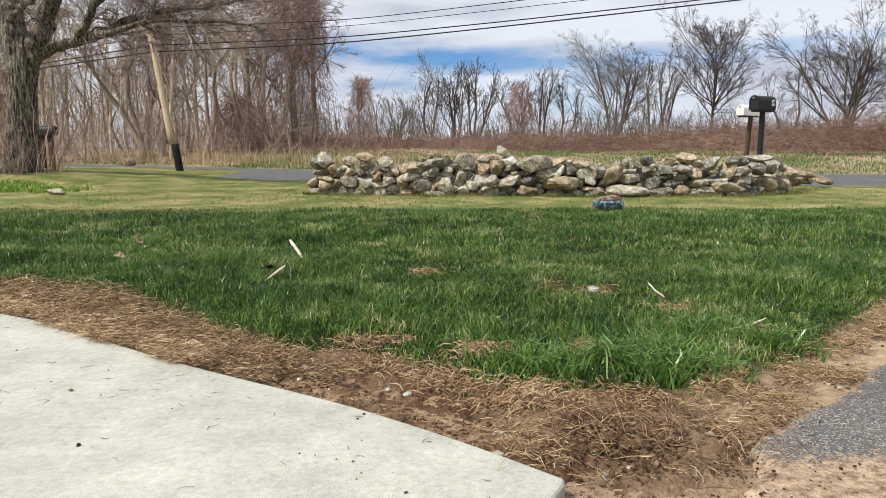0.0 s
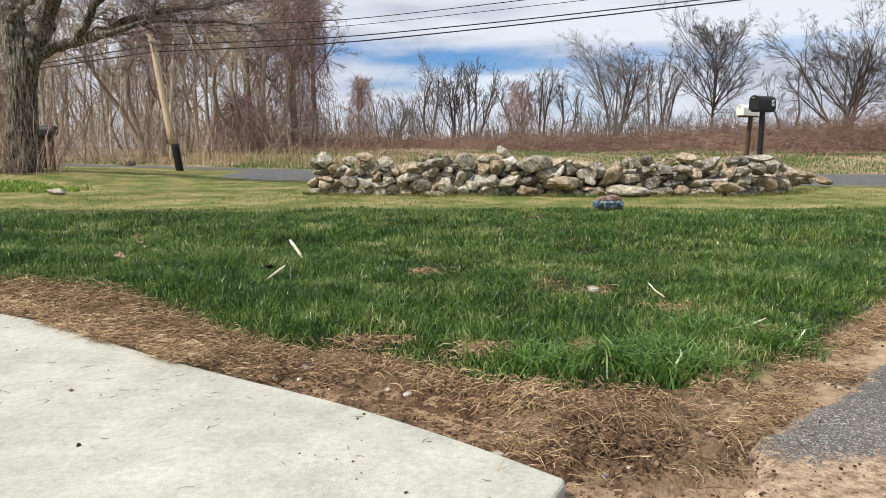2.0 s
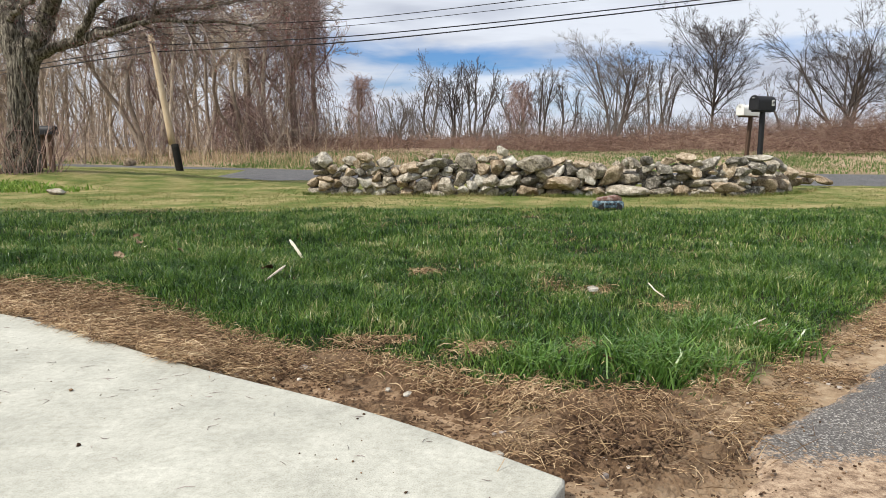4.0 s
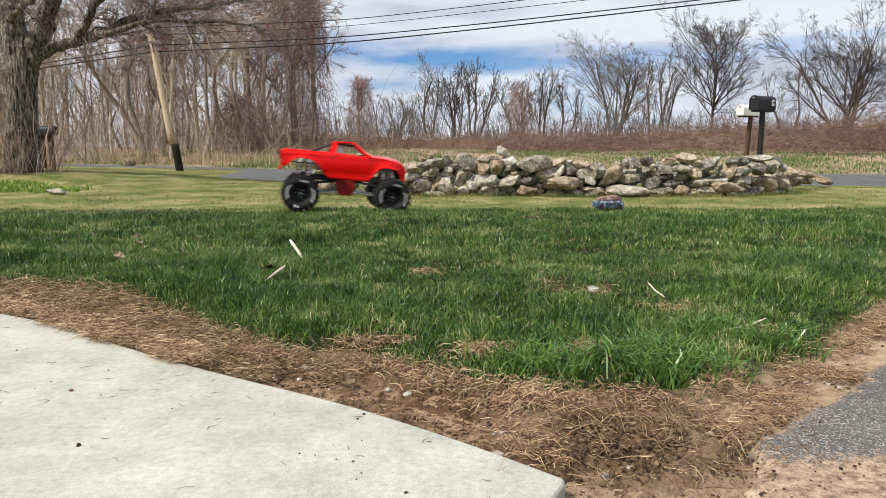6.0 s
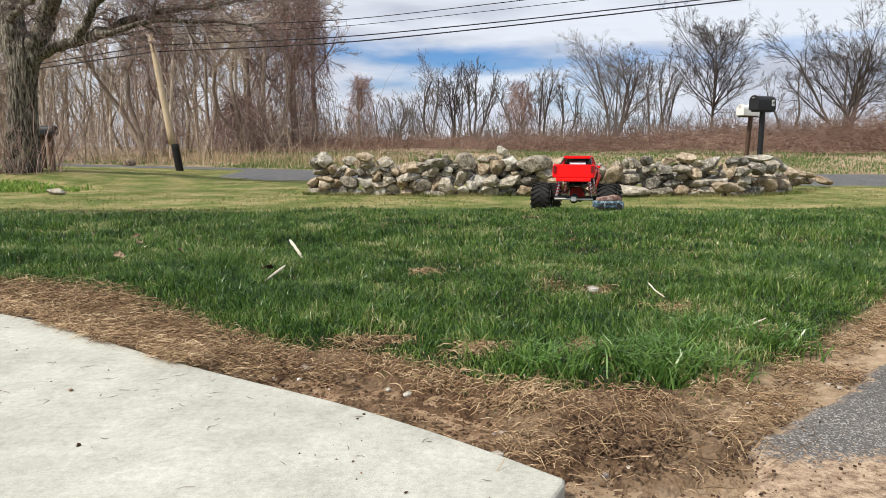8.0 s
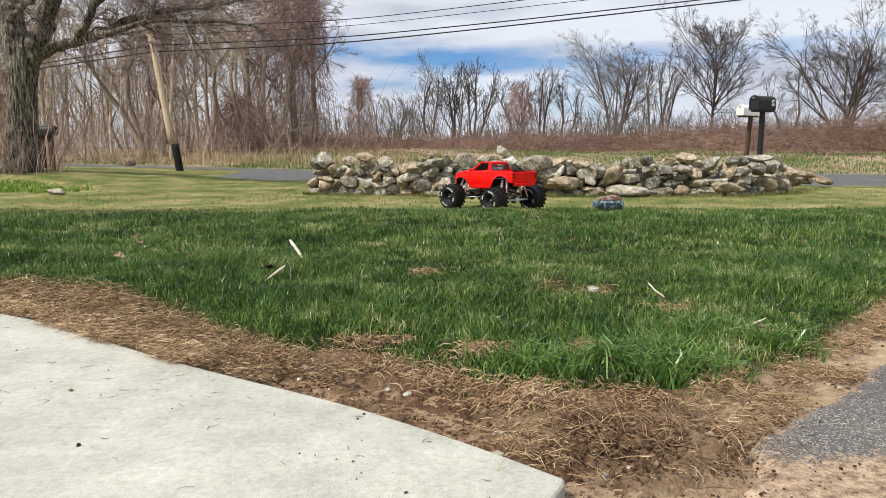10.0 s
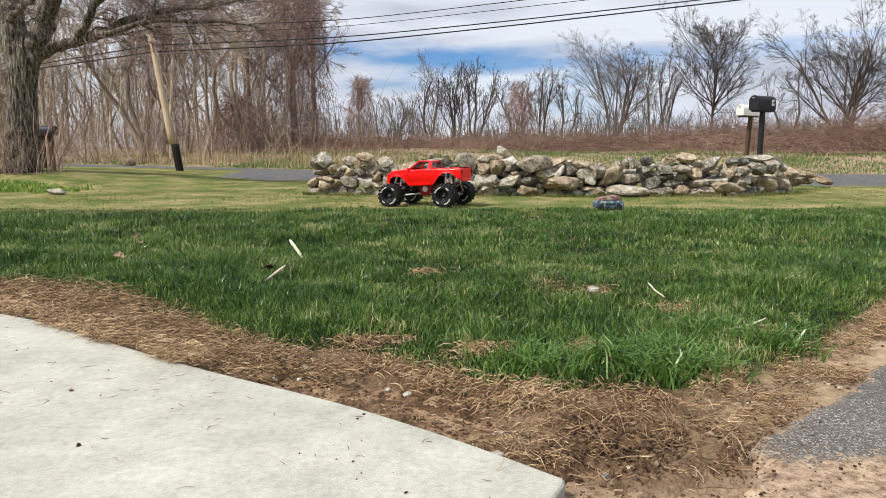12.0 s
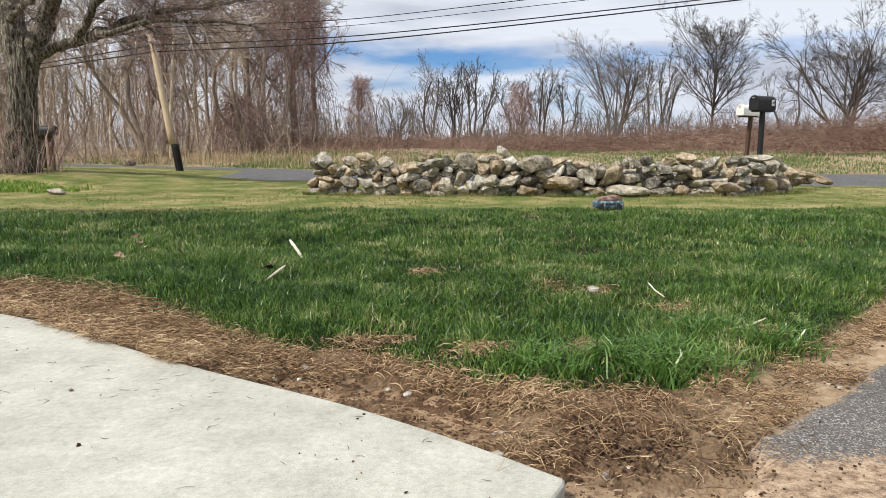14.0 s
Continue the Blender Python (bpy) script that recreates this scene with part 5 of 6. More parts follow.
def vine_mass(seed, tall, wide, count, mat):
    """Hanging dead vines: thousands of thin strands that droop from a core."""
    rng = np.random.default_rng(seed)
    polys = []
    for k in range(count):
        t = rng.uniform(0.05, 1) ** 0.8
        a, r = rng.uniform(0, 6.28), wide * rng.uniform(0, 1) ** 0.6 * (0.5 + 0.7 * math.sin(math.pi * min(1, t * 0.9 + 0.1)))
        p = np.array([r * math.cos(a), r * math.sin(a), t * tall])
        d = np.array([math.cos(a) * 0.5, math.sin(a) * 0.5, rng.normal(0, 0.8)]) + rng.normal(0, 0.5, 3)
        ln = rng.uniform(0.3, 1.1) * wide
        pts = [p]
        for s in range(4):
            d = d + np.array([0, 0, -0.45]) + rng.normal(0, 0.3, 3)
            p = p + norm(d) * ln / 4
            pts.append(p)
        polys.append((pts, np.linspace(0.011, 0.005, 5)))
    v, f = tubes(polys)
    return fast_mesh("vines", v, f, mat)


def woods():
    """The wood across the road: lanky trunks, saplings and vines."""
    rng = np.random.default_rng(41)
    kinds = [tree_meshes(100 + k, rng.uniform(6.2, 8.8), rng.uniform(0.06, 0.12), CROOK if k == 5 else LANKY, 1 + k % 3 // 2, 0.22, 0.0075, (M_WOOD, M_WOOD)) for k in range(7)]
    for k in range(66):
        y = rng.uniform(27.5, 47)
        x = rng.uniform(-0.74, -0.19) * y
        y = max(y, road_far(x) + 2.5)
        if x > -0.24 * y and rng.uniform() < 0.4:
            continue
        plant("woodland_tree", kinds[k % 7], x, y, rng.uniform(0, 360), rng.uniform(0.75, 1.25), "bare grey-brown woodland tree with a thin trunk", "trees of the wood")
    # saplings and brush
    polys = []
    for k in range(1150):
        y = rng.uniform(25.5, 46)
        x = rng.uniform(-0.78, -0.12) * y
        p = np.array([x, y, float(height(x, y))])
        d = norm(np.array([rng.normal(0, 0.17), rng.normal(0, 0.17), 1]))
        ln = rng.uniform(0.6, 1.0) * rng.gamma(2.0, 1.5) * (1 if x < -0.2 * y else 0.5)
        pts = [p]
        for s in range(5):
            d = norm(d + rng.normal(0, 0.27, 3))
            p = p + d * ln / 5
            pts.append(p)
        polys.append((pts, np.linspace(0.003 + 0.0030 * ln, 0.003, 6)))
        for b in range(7):
            q, e = pts[rng.integers(1, 6)], norm(d + rng.normal(0, 0.7, 3))
            polys.append(([q, q + e * ln * 0.13, q + e * ln * 0.26 + (0, 0, 0.03)], [0.005, 0.004, 0.003]))
    v, f = tubes(polys)
    tagged(new("brush", fast_mesh("brush", v, f, M_BRUSH)), "thin bare saplings and brush in the wood", "brush", kind="stuff")
    polys = []
    for k in range(280):
        y = rng.uniform(52, 84)
        x = rng.uniform(-0.85, -0.18) * y
        p = np.array([x, y, float(height(x, y))])
        ln = rng.uniform(2.0, 6.0)
        d = norm(np.array([rng.normal(0, 0.2), rng.normal(0, 0.2), 1]))
        polys.append(([p, p + d * ln * 0.5, p + d * ln], [0.09, 0.06, 0.02]))
        for b in range(10):
            q, e = p + d * ln * rng.uniform(0.05, 0.8), norm(d + rng.normal(0, 0.7, 3))
            polys.append(([q, q + e * ln * 0.18, q + e * ln * 0.36], [0.03, 0.02, 0.01]))
    v, f = tubes(polys)
    tagged(new("far_woods", fast_mesh("far_woods", v, f, M_BRUSH)), "deep brown woodland behind the nearer trees", "woods", kind="stuff")
    # trees smothered in vines
    for x, y, tall, wide, count, seed in ((-6.6, 31.5, 8.8, 0.95, 2000, 1), (-7.7, 31, 8.4, 0.75, 900, 2), (-6.0, 33, 7.0, 0.7, 1500, 6), (-5.3, 46, 4.7, 0.75, 1500, 3), (5.1, 47.5, 4.6, 0.85, 1300, 4), (-12.0, 30.0, 6.0, 1.1, 900, 5), (-8.5, 29.5, 2.4, 1.0, 1100, 7)):
        t = plant("vine_clad_tree", tree_meshes(seed + 60, tall * 1.05, 0.16, LANKY, 1, 0.2, 0.010, (M_WOOD, M_VINE)), x, y, seed * 71, 1.0, "bare tree smothered in hanging brown vines")
        part_data("vines", vine_mass(seed, tall, wide, count, M_VINE), t, "tangle of dead brown vines")


def brambles():
    rng = np.random.default_rng(51)
    def thicket(n, x0, x1, off0, off1, ln0, ln1, rad, mat, label):
        polys = []
        for k in range(n):
            x = rng.uniform(x0, x1)
            y = road_far(x) + off0 + (off1 - off0) * rng.uniform() ** 0.8
            if abs(x) > 0.70 * y + 1:
                continue
            hump = (0.62 + 0.30 * float(wave(x, y, 0.45, 2.0)) + 0.15 * float(wave(x, y, 1.7, 5.0))) * (1 + 0.75 * float(smooth(8, 16, x))) * (0.55 + 0.45 * float(smooth(off0, off0 + 4, y - road_far(x))))
            p = np.array([x, y, float(height(x, y)) + rng.uniform(0, 0.7) * hump])
            a = rng.uniform(0, 6.28)
            d = np.array([math.cos(a) * 0.9, math.sin(a) * 0.9, rng.uniform(0.2, 1.3)])
            ln = rng.uniform(ln0, ln1) * hump
            pts = [p]
            for s in range(5):
                d = norm(d + np.array([0, 0, -0.22]) + rng.normal(0, 0.24, 3))
                p = p + d * ln / 5
                pts.append(p)
            polys.append((pts, np.linspace(rad, rad * 0.5, 6)))
        v, f = tubes(polys)
        v[:, 2] = np.maximum(v[:, 2], height(v[:, 0], v[:, 1]) + 0.01)
        tagged(new("brambles", fast_mesh("brambles", v, f, mat)), label, "brambles", kind="stuff")
    thicket(11000, -9, 20, 4.5, 13, 0.5, 1.7, 0.0065, M_CANE, "tangled reddish-brown bramble thicket past the road")
    thicket(8000, 3, 26, 6, 16, 0.6, 2.0, 0.007, M_CANE, "tall tangled reddish-brown brambles past the road")
    thicket(5000, -8, 28, 12, 30, 0.8, 2.2, 0.010, M_VINE, "dark distant brush behind the brambles")
    # tall stems standing out of the thicket
    polys = []
    for k in range(500):
        y = rng.uniform(28, 48)
        x = rng.uniform(-0.2, 0.72) * y
        p = np.array([x, y, float(height(x, y))])
        d = norm(np.array([rng.normal(0, 0.2), rng.normal(0, 0.2), 1]))
        ln = rng.uniform(0.6, 2.1)
        polys.append(([p, p + d * ln * 0.5, p + d * ln + rng.normal(0, 0.12, 3)], [0.014, 0.01, 0.006]))
        for b in range(5):
            q, e = p + d * ln * rng.uniform(0.3, 0.95), norm(d + rng.normal(0, 0.6, 3))
            polys.append(([q, q + e * ln * 0.15, q + e * ln * 0.3], [0.008, 0.007, 0.005]))
    v, f = tubes(polys)
    tagged(new("brush", fast_mesh("brush", v, f, M_FARWOOD)), "thin bare stems standing out of the brambles", "brush", kind="stuff")
    # the far tree line
    polys = []
    for k in range(950):
        y = rng.uniform(62, 95)
        x = rng.uniform(-0.3, 0.75) * y
        p = np.array([x, y, float(height(x, y))])
        ln = rng.uniform(1.5, 4.2) * (1 + 0.4 * float(wave(x, 0.0, 0.12, 3.0)))
        d = norm(np.array([rng.normal(0, 0.25), rng.normal(0, 0.2), 1]))
        polys.append(([p, p + d * ln * 0.5, p + d * ln], [0.045, 0.032, 0.014]))
        for b in range(4):
            q, e = p + d * ln * rng.uniform(0.2, 0.9), norm(d + rng.normal(0, 0.55, 3))
            polys.append(([q, q + e * ln * 0.2, q + e * ln * 0.4], [0.02, 0.016, 0.010]))
    v, f = tubes(polys)
    tagged(new("far_woods", fast_mesh("far_woods", v, f, M_FARWOOD)), "distant bare woodland edge", "woods", kind="stuff")


def old_maple():
    """The big tree beside the lawn, with a long low limb and red spring buds."""
    X, Y = -7.35, 12.4
    base = tagged(new("maple_tree"), "old maple with furrowed grey bark, long low limb and red buds", "tree")
    z0 = float(height(X, Y)) - 0.15
    base.location = (X, Y, z0)
    rng = np.random.default_rng(8)
    def line(pts, radii, n=14):
        t = np.linspace(0, len(pts) - 1, n)
        p = np.stack([np.interp(t, range(len(pts)), [q[k] for q in pts]) for k in range(3)], -1)
        p[1:-1] += rng.normal(0, 0.02, (n - 2, 3)) * (n < 40)
        return p - np.array([X, Y, z0]), np.interp(t, range(len(radii)), radii)
    P = lambda px, pz, py=12.4: (px, py, pz)
    trunk = line([P(-7.50, -0.35), P(-7.45, -0.05), P(-7.40, 0.4), P(-7.36, 0.93), P(-7.33, 1.5), P(-7.29, 1.85), P(-7.24, 2.12), P(-7.22, 2.4)], [0.50, 0.32, 0.25, 0.222, 0.225, 0.235, 0.23, 0.10], 130)
    limbs = {
        "left_stem": line([P(-7.30, 1.75), P(-7.38, 2.2), P(-7.45, 2.6), P(-7.48, 2.95), P(-7.6, 4.4), P(-7.9, 6.2)], [0.22, 0.23, 0.225, 0.215, 0.15, 0.05], 20),
        "right_stem": line([P(-7.22, 1.85), P(-7.05, 2.15), P(-6.87, 2.5), P(-6.72, 2.75, 12.3), P(-6.55, 3.0, 12.2), P(-5.9, 4.2, 12.0), P(-5.2, 5.6, 11.8)], [0.20, 0.175, 0.155, 0.145, 0.135, 0.09, 0.04], 24),
        "long_limb": line([P(-7.05, 2.02), P(-6.80, 2.10), P(-6.38, 2.20, 12.3), P(-5.88, 2.32, 12.2), P(-5.39, 2.48, 12.1), P(-4.75, 2.62, 11.9), P(-4.13, 2.66, 11.7), P(-3.5, 2.70, 11.5), P(-2.9, 2.78, 11.4), P(-2.3, 2.85, 11.3)], [0.13, 0.09, 0.088, 0.10, 0.072, 0.052, 0.040, 0.028, 0.018, 0.008], 30),
        "mid_limb": line([P(-5.95, 2.30, 12.2), P(-5.5, 2.36, 12.0), P(-4.9, 2.45, 11.7), P(-4.2, 2.42, 11.4), P(-3.4, 2.36, 11.2), P(-2.7, 2.22, 11.0)], [0.055, 0.05, 0.04, 0.03, 0.02, 0.008]),
        "upper_limb": line([P(-6.18, 2.32, 12.2), P(-5.98, 2.55, 12.1), P(-5.78, 2.75, 12.0), P(-5.43, 2.96, 11.8), P(-4.8, 3.25, 11.6), P(-4.0, 3.5, 11.3)], [0.075, 0.066, 0.062, 0.058, 0.04, 0.015]),
        "spur": line([P(-7.35, 2.60, 12.2), P(-7.05, 2.68, 12.0), P(-6.75, 2.80, 11.8), P(-6.2, 3.1, 11.5)], [0.06, 0.05, 0.045, 0.02]),
        "high_limb": line([P(-6.6, 2.9, 12.2), P(-5.6, 3.3, 11.8), P(-4.5, 3.5, 11.4), P(-3.3, 3.35, 11.1), P(-2.4, 3.15, 10.9)], [0.08, 0.06, 0.045, 0.03, 0.01], 20),
        "outer_limb": line([P(-7.45, 2.05), P(-7.72, 2.45), P(-8.3, 3.0), P(-9.2, 3.5)], [0.11, 0.085, 0.07, 0.03]),
    }
    v, f = tubes([trunk], 110)
    # furrows and flare
    me = fast_mesh("trunk", v, f, M_BARK, smooth=True)
    for q in me.vertices:
        c = q.co
        a = math.atan2(c.y, c.x - float(np.interp(c.z, trunk[0][:, 2], trunk[0][:, 0])))
        q.co = c + Vector((math.cos(a), math.sin(a), 0)) * (0.035 * noise.noise((math.cos(a) * 1.6, math.sin(a) * 1.6, c.z * 0.9)) + 0.055 * (0.35 - abs(noise.noise((math.cos(a) * 5.5 + c.z * 0.5, math.sin(a) * 5.5, c.z * 1.4)))) - 0.03 * abs(noise.noise((math.cos(a) * 12, math.sin(a) * 12, c.z * 3))) + 0.06 * max(0, 0.6 - c.z) * math.sin(a * 5))
    part_data("trunk", me, base)
    twig_polys, bud_at = [], []
    spec = [(7, 0.55, 0.65, 0.14, -0.03), (6, 0.55, 0.65, 0.16, 0.0), (0, 0, 0, 0.18, 0.03)]
    for name, (pts, rad) in limbs.items():
        v, f = tubes([(pts, rad)], 16)
        part_data("limb", fast_mesh("limb", v, f, M_BARK, smooth=True), base)
        count = {"long_limb": 52, "mid_limb": 40, "upper_limb": 22, "right_stem": 14, "left_stem": 6, "outer_limb": 5, "high_limb": 42, "spur": 6}[name]
        for k in range(count):
            i = rng.integers(len(pts) // 4, len(pts) - 1)
            d = norm(pts[min(i + 1, len(pts) - 1)] - pts[i - 1])
            side = norm(np.cross(d, rng.normal(0, 1, 3)))
            nd = d * 0.7 + side * 0.8 + np.array([0.15, -0.05, -0.05])
            polys = [[], [], []]
            grow(rng, pts[i], nd, rng.uniform(0.3, 1.1), min(rad[i] * 0.4, 0.011), 0, polys, spec)
            for lv in polys:
                twig_polys += [(p, np.maximum(r, 0.0020)) for p, r in lv]
            for p, r in polys[2]:
                bud_at += [p[-1], p[2]]
    v, f = tubes(twig_polys)
    tagged(part_data("twigs", fast_mesh("twigs", v, f, M_TWIG), base, "fine bare twigs"), kind="stuff")
    b = np.array(bud_at)
    octa = np.array([(1, 0, 0), (-1, 0, 0), (0, 1, 0), (0, -1, 0), (0, 0, 1.3), (0, 0, -1.3)], float)
    of = np.array([(0, 2, 4), (2, 1, 4), (1, 3, 4), (3, 0, 4), (2, 0, 5), (1, 2, 5), (3, 1, 5), (0, 3, 5)])
    vv = b[:, None] + octa[None] * rng.uniform(0.003, 0.007, (len(b), 1, 1))
    buds = part_data("buds", fast_mesh("buds", vv.reshape(-1, 3), (of[None] + np.arange(len(b))[:, None, None] * 6).reshape(-1, 3), M_BUD), base, "red swelling buds")
    tagged(buds, kind="stuff")
    # shoots round the foot
    polys = []
    for k in range(60):
        a = rng.uniform(-2.9, 0.3)
        r = rng.uniform(0.34, 0.56)
        p = np.array([r * math.cos(a), r * math.sin(a), 0.1])
        d = norm(np.array([math.cos(a) * 0.35, math.sin(a) * 0.3, 1]) + rng.normal(0, 0.22, 3))
        ln = rng.uniform(0.5, 1.9)
        pts = [p]
        for s in range(5):
            d = norm(d + rng.normal(0, 0.12, 3))
            p = p + d * ln / 5
            pts.append(p)
        polys.append((pts, np.linspace(0.007, 0.003, 6)))
        for q in range(3):
            e = norm(d + rng.normal(0, 0.6, 3))
            s = pts[rng.integers(2, 5)]
            polys.append(([s, s + e * 0.15, s + e * 0.32], [0.004, 0.0035, 0.003]))
    v, f = tubes(polys)
    tagged(part_data("shoots", fast_mesh("shoots", v, f, M_VINE), base, "thin basal shoots"), kind="stuff")


def boulder(x, y, w, d, h, mat, label, seed):
    ob = new("boulder", stone_mesh(seed, w, d, h, mat))
    ob.location = (x, y, float(height(x, y)) + h * 0.28)
    tagged(ob, label, "rock")


# ---- toy wreck in the grass ----
def tin_toy():
    base = tagged(new("toy_car_wreck"), "battered faded blue and rust tin toy car body in grass", "toy car")
    base.matrix_world = pose(1.172, 4.93, float(height(1.172, 4.93)) + 0.012, 0, 0, 3) @ Matrix.Diagonal((0.92, 0.9, 1.0, 1))
    bm = bmesh.new()
    prof = [(-0.108, 0.012), (-0.110, 0.05), (-0.09, 0.062), (0.09, 0.062), (0.108, 0.048), (0.106, 0.012)]
    f = bm.faces.new([bm.verts.new((x, -0.06, z)) for x, z in prof])
    e = bmesh.ops.extrude_face_region(bm, geom=[f])
    bmesh.ops.translate(bm, verts=[v for v in e["geom"] if isinstance(v, bmesh.types.BMVert)], vec=(0, 0.12, 0))
    bmesh.ops.bevel(bm, geom=bm.edges[:], offset=0.006, segments=2, profile=0.5, affect="EDGES")
    part("lower_body", bm, M_BLUE, base, "faded blue tin", True)
    bm = bmesh.new()
    prof = [(-0.092, 0.058), (-0.076, 0.082), (0.005, 0.092), (0.060, 0.102), (0.092, 0.084), (0.094, 0.058)]
    f = bm.faces.new([bm.verts.new((x, -0.052, z)) for x, z in prof])
    e = bmesh.ops.extrude_face_region(bm, geom=[f])
    bmesh.ops.translate(bm, verts=[v for v in e["geom"] if isinstance(v, bmesh.types.BMVert)], vec=(0, 0.104, 0))
    bmesh.ops.bevel(bm, geom=bm.edges[:], offset=0.008, segments=2, profile=0.5, affect="EDGES")
    part("cabin", bm, M_RUST, base, "rust-brown dented roof", True)
    for x in (-0.07, 0.07):
        bm = bmesh.new()
        rod(bm, (x, -0.066, 0.016), (x, -0.045, 0.016), 0.022, sides=14)
        part("wheel", bm, M_BLACKPART, base)
    bm = bmesh.new()
    for k in range(5):
        box(bm, -0.06 + k * 0.03, -0.0615, 0.04, 0.018, 0.004, 0.012, 0.001)
    part("slot", bm, M_BLACKPART, base)


# ---- the monster truck ----
WB, TRACK, TYRE_R, TYRE_W = 0.635, 0.545, 0.129, 0.160


def lathe(profile, sides=28, axis="Y"):
    """Rings (along the axle, radius) turned round the axle."""
    bm = bmesh.new()
    rings = []
    for a, r in profile:
        rings.append([bm.verts.new((r * math.cos(t), a, r * math.sin(t))) for t in np.linspace(0, 2 * math.pi, sides, endpoint=False)])
    for p, q in zip(rings, rings[1:]):
        for k in range(sides):
            bm.faces.new((p[k], p[(k + 1) % sides], q[(k + 1) % sides], q[k]))
    return bm


def wheel_unit():
    hub = new("wheel")
    w, r = TYRE_W / 2, TYRE_R
    bm = lathe([(-w * 0.80, r * 0.50), (-w * 0.98, r * 0.60), (-w, r * 0.74), (-w * 0.9, r * 0.87), (-w * 0.62, r * 0.945), (0, r * 0.955), (w * 0.62, r * 0.945), (w * 0.9, r * 0.87), (w, r * 0.74), (w * 0.98, r * 0.60), (w * 0.80, r * 0.50)], 36)
    for k in range(18):
        for sgn in (-1, 1):
            m = Matrix.Rotation(2 * math.pi * (k + 0.5 * (sgn > 0)) / 18, 4, "Y") @ Matrix.Translation((r * 0.955, sgn * w * 0.48, 0)) @ Matrix.Rotation(radians(sgn * 30), 4, "X")
            box(bm, 0, 0, 0, r * 0.10, w * 0.95, r * 0.105, 0, m)
            m = Matrix.Rotation(2 * math.pi * (k + 0.5 * (sgn > 0)) / 18 + sgn * -0.0, 4, "Y") @ Matrix.Translation((r * 0.885, sgn * w * 0.93, sgn * 0.02)) @ Matrix.Rotation(radians(sgn * 38), 4, "Z")
            box(bm, 0, 0, 0, r * 0.12, w * 0.16, r * 0.11, 0, m)
    part("tyre", bm, M_RUBBER, hub, "chunky black chevron tyre", False)
    bm = lathe([(-w * 0.82, r * 0.52), (-w * 0.86, r * 0.49), (-w * 0.55, r * 0.44), (-w * 0.35, r * 0.36), (-w * 0.30, r * 0.16), (-w * 0.50, r * 0.13), (-w * 0.52, r * 0.001)], 28)
    for s in (1,):
        bm2 = lathe([(w * 0.82, r * 0.52), (w * 0.86, r * 0.49), (w * 0.55, r * 0.44), (w * 0.35, r * 0.36), (w * 0.30, r * 0.16), (w * 0.50, r * 0.13), (w * 0.52, r * 0.001)], 28)
        me = bpy.data.meshes.new("tmp")
        bm2.to_mesh(me)
        bm2.free()
        bm.from_mesh(me)
    for k in range(6):
        for sgn in (-1, 1):
            m = Matrix.Rotation(2 * math.pi * k / 6, 4, "Y")
            box(bm, r * 0.25, sgn * w * 0.34, 0, r * 0.26, w * 0.10, r * 0.09, 0.002, m)
    rim = part("rim", bm, M_RIM, hub, "gloss black six-spoke rim", True)
    bm = bmesh.new()
    for sgn in (-1, 1):
        rod(bm, (0, sgn * w * 0.50, 0), (0, sgn * w * 0.62, 0), r * 0.07, r * 0.05, 8)
        for k in range(6):
            a = 2 * math.pi * (k + 0.5) / 6
            rod(bm, (r * 0.2 * math.cos(a), sgn * w * 0.30, r * 0.2 * math.sin(a)), (r * 0.2 * math.cos(a), sgn * w * 0.40, r * 0.2 * math.sin(a)), r * 0.022, None, 6)
    part("hub_nut", bm, M_STEEL, rim, "steel hub and bolts")
    for sgn in (-1, 1):
        for a0, a1, cut in ((0.15, 1.2, 5), (1.85, 2.3, 2), (3.3, 4.35, 5), (5.0, 5.45, 2)):
            bm = bmesh.new()
            for k in range(cut * 4):
                t0, t1 = a0 + (a1 - a0) * k / (cut * 4), a0 + (a1 - a0) * (k + 1) / (cut * 4)
                lo, hi = (0.635, 0.76) if k % 4 else (0.66, 0.72)
                quad = [bm.verts.new((r * rr * math.cos(t), sgn * (w * 1.0 + 0.0016), r * rr * math.sin(t))) for t, rr in ((t0, lo), (t1, lo), (t1, hi), (t0, hi))]
                bm.faces.new(quad)
            bmesh.ops.solidify(bm, geom=bm.faces[:], thickness=0.001)
            part("sidewall_marking", bm, M_TYREMARK, hub, "white bar on the sidewall")
    return hub


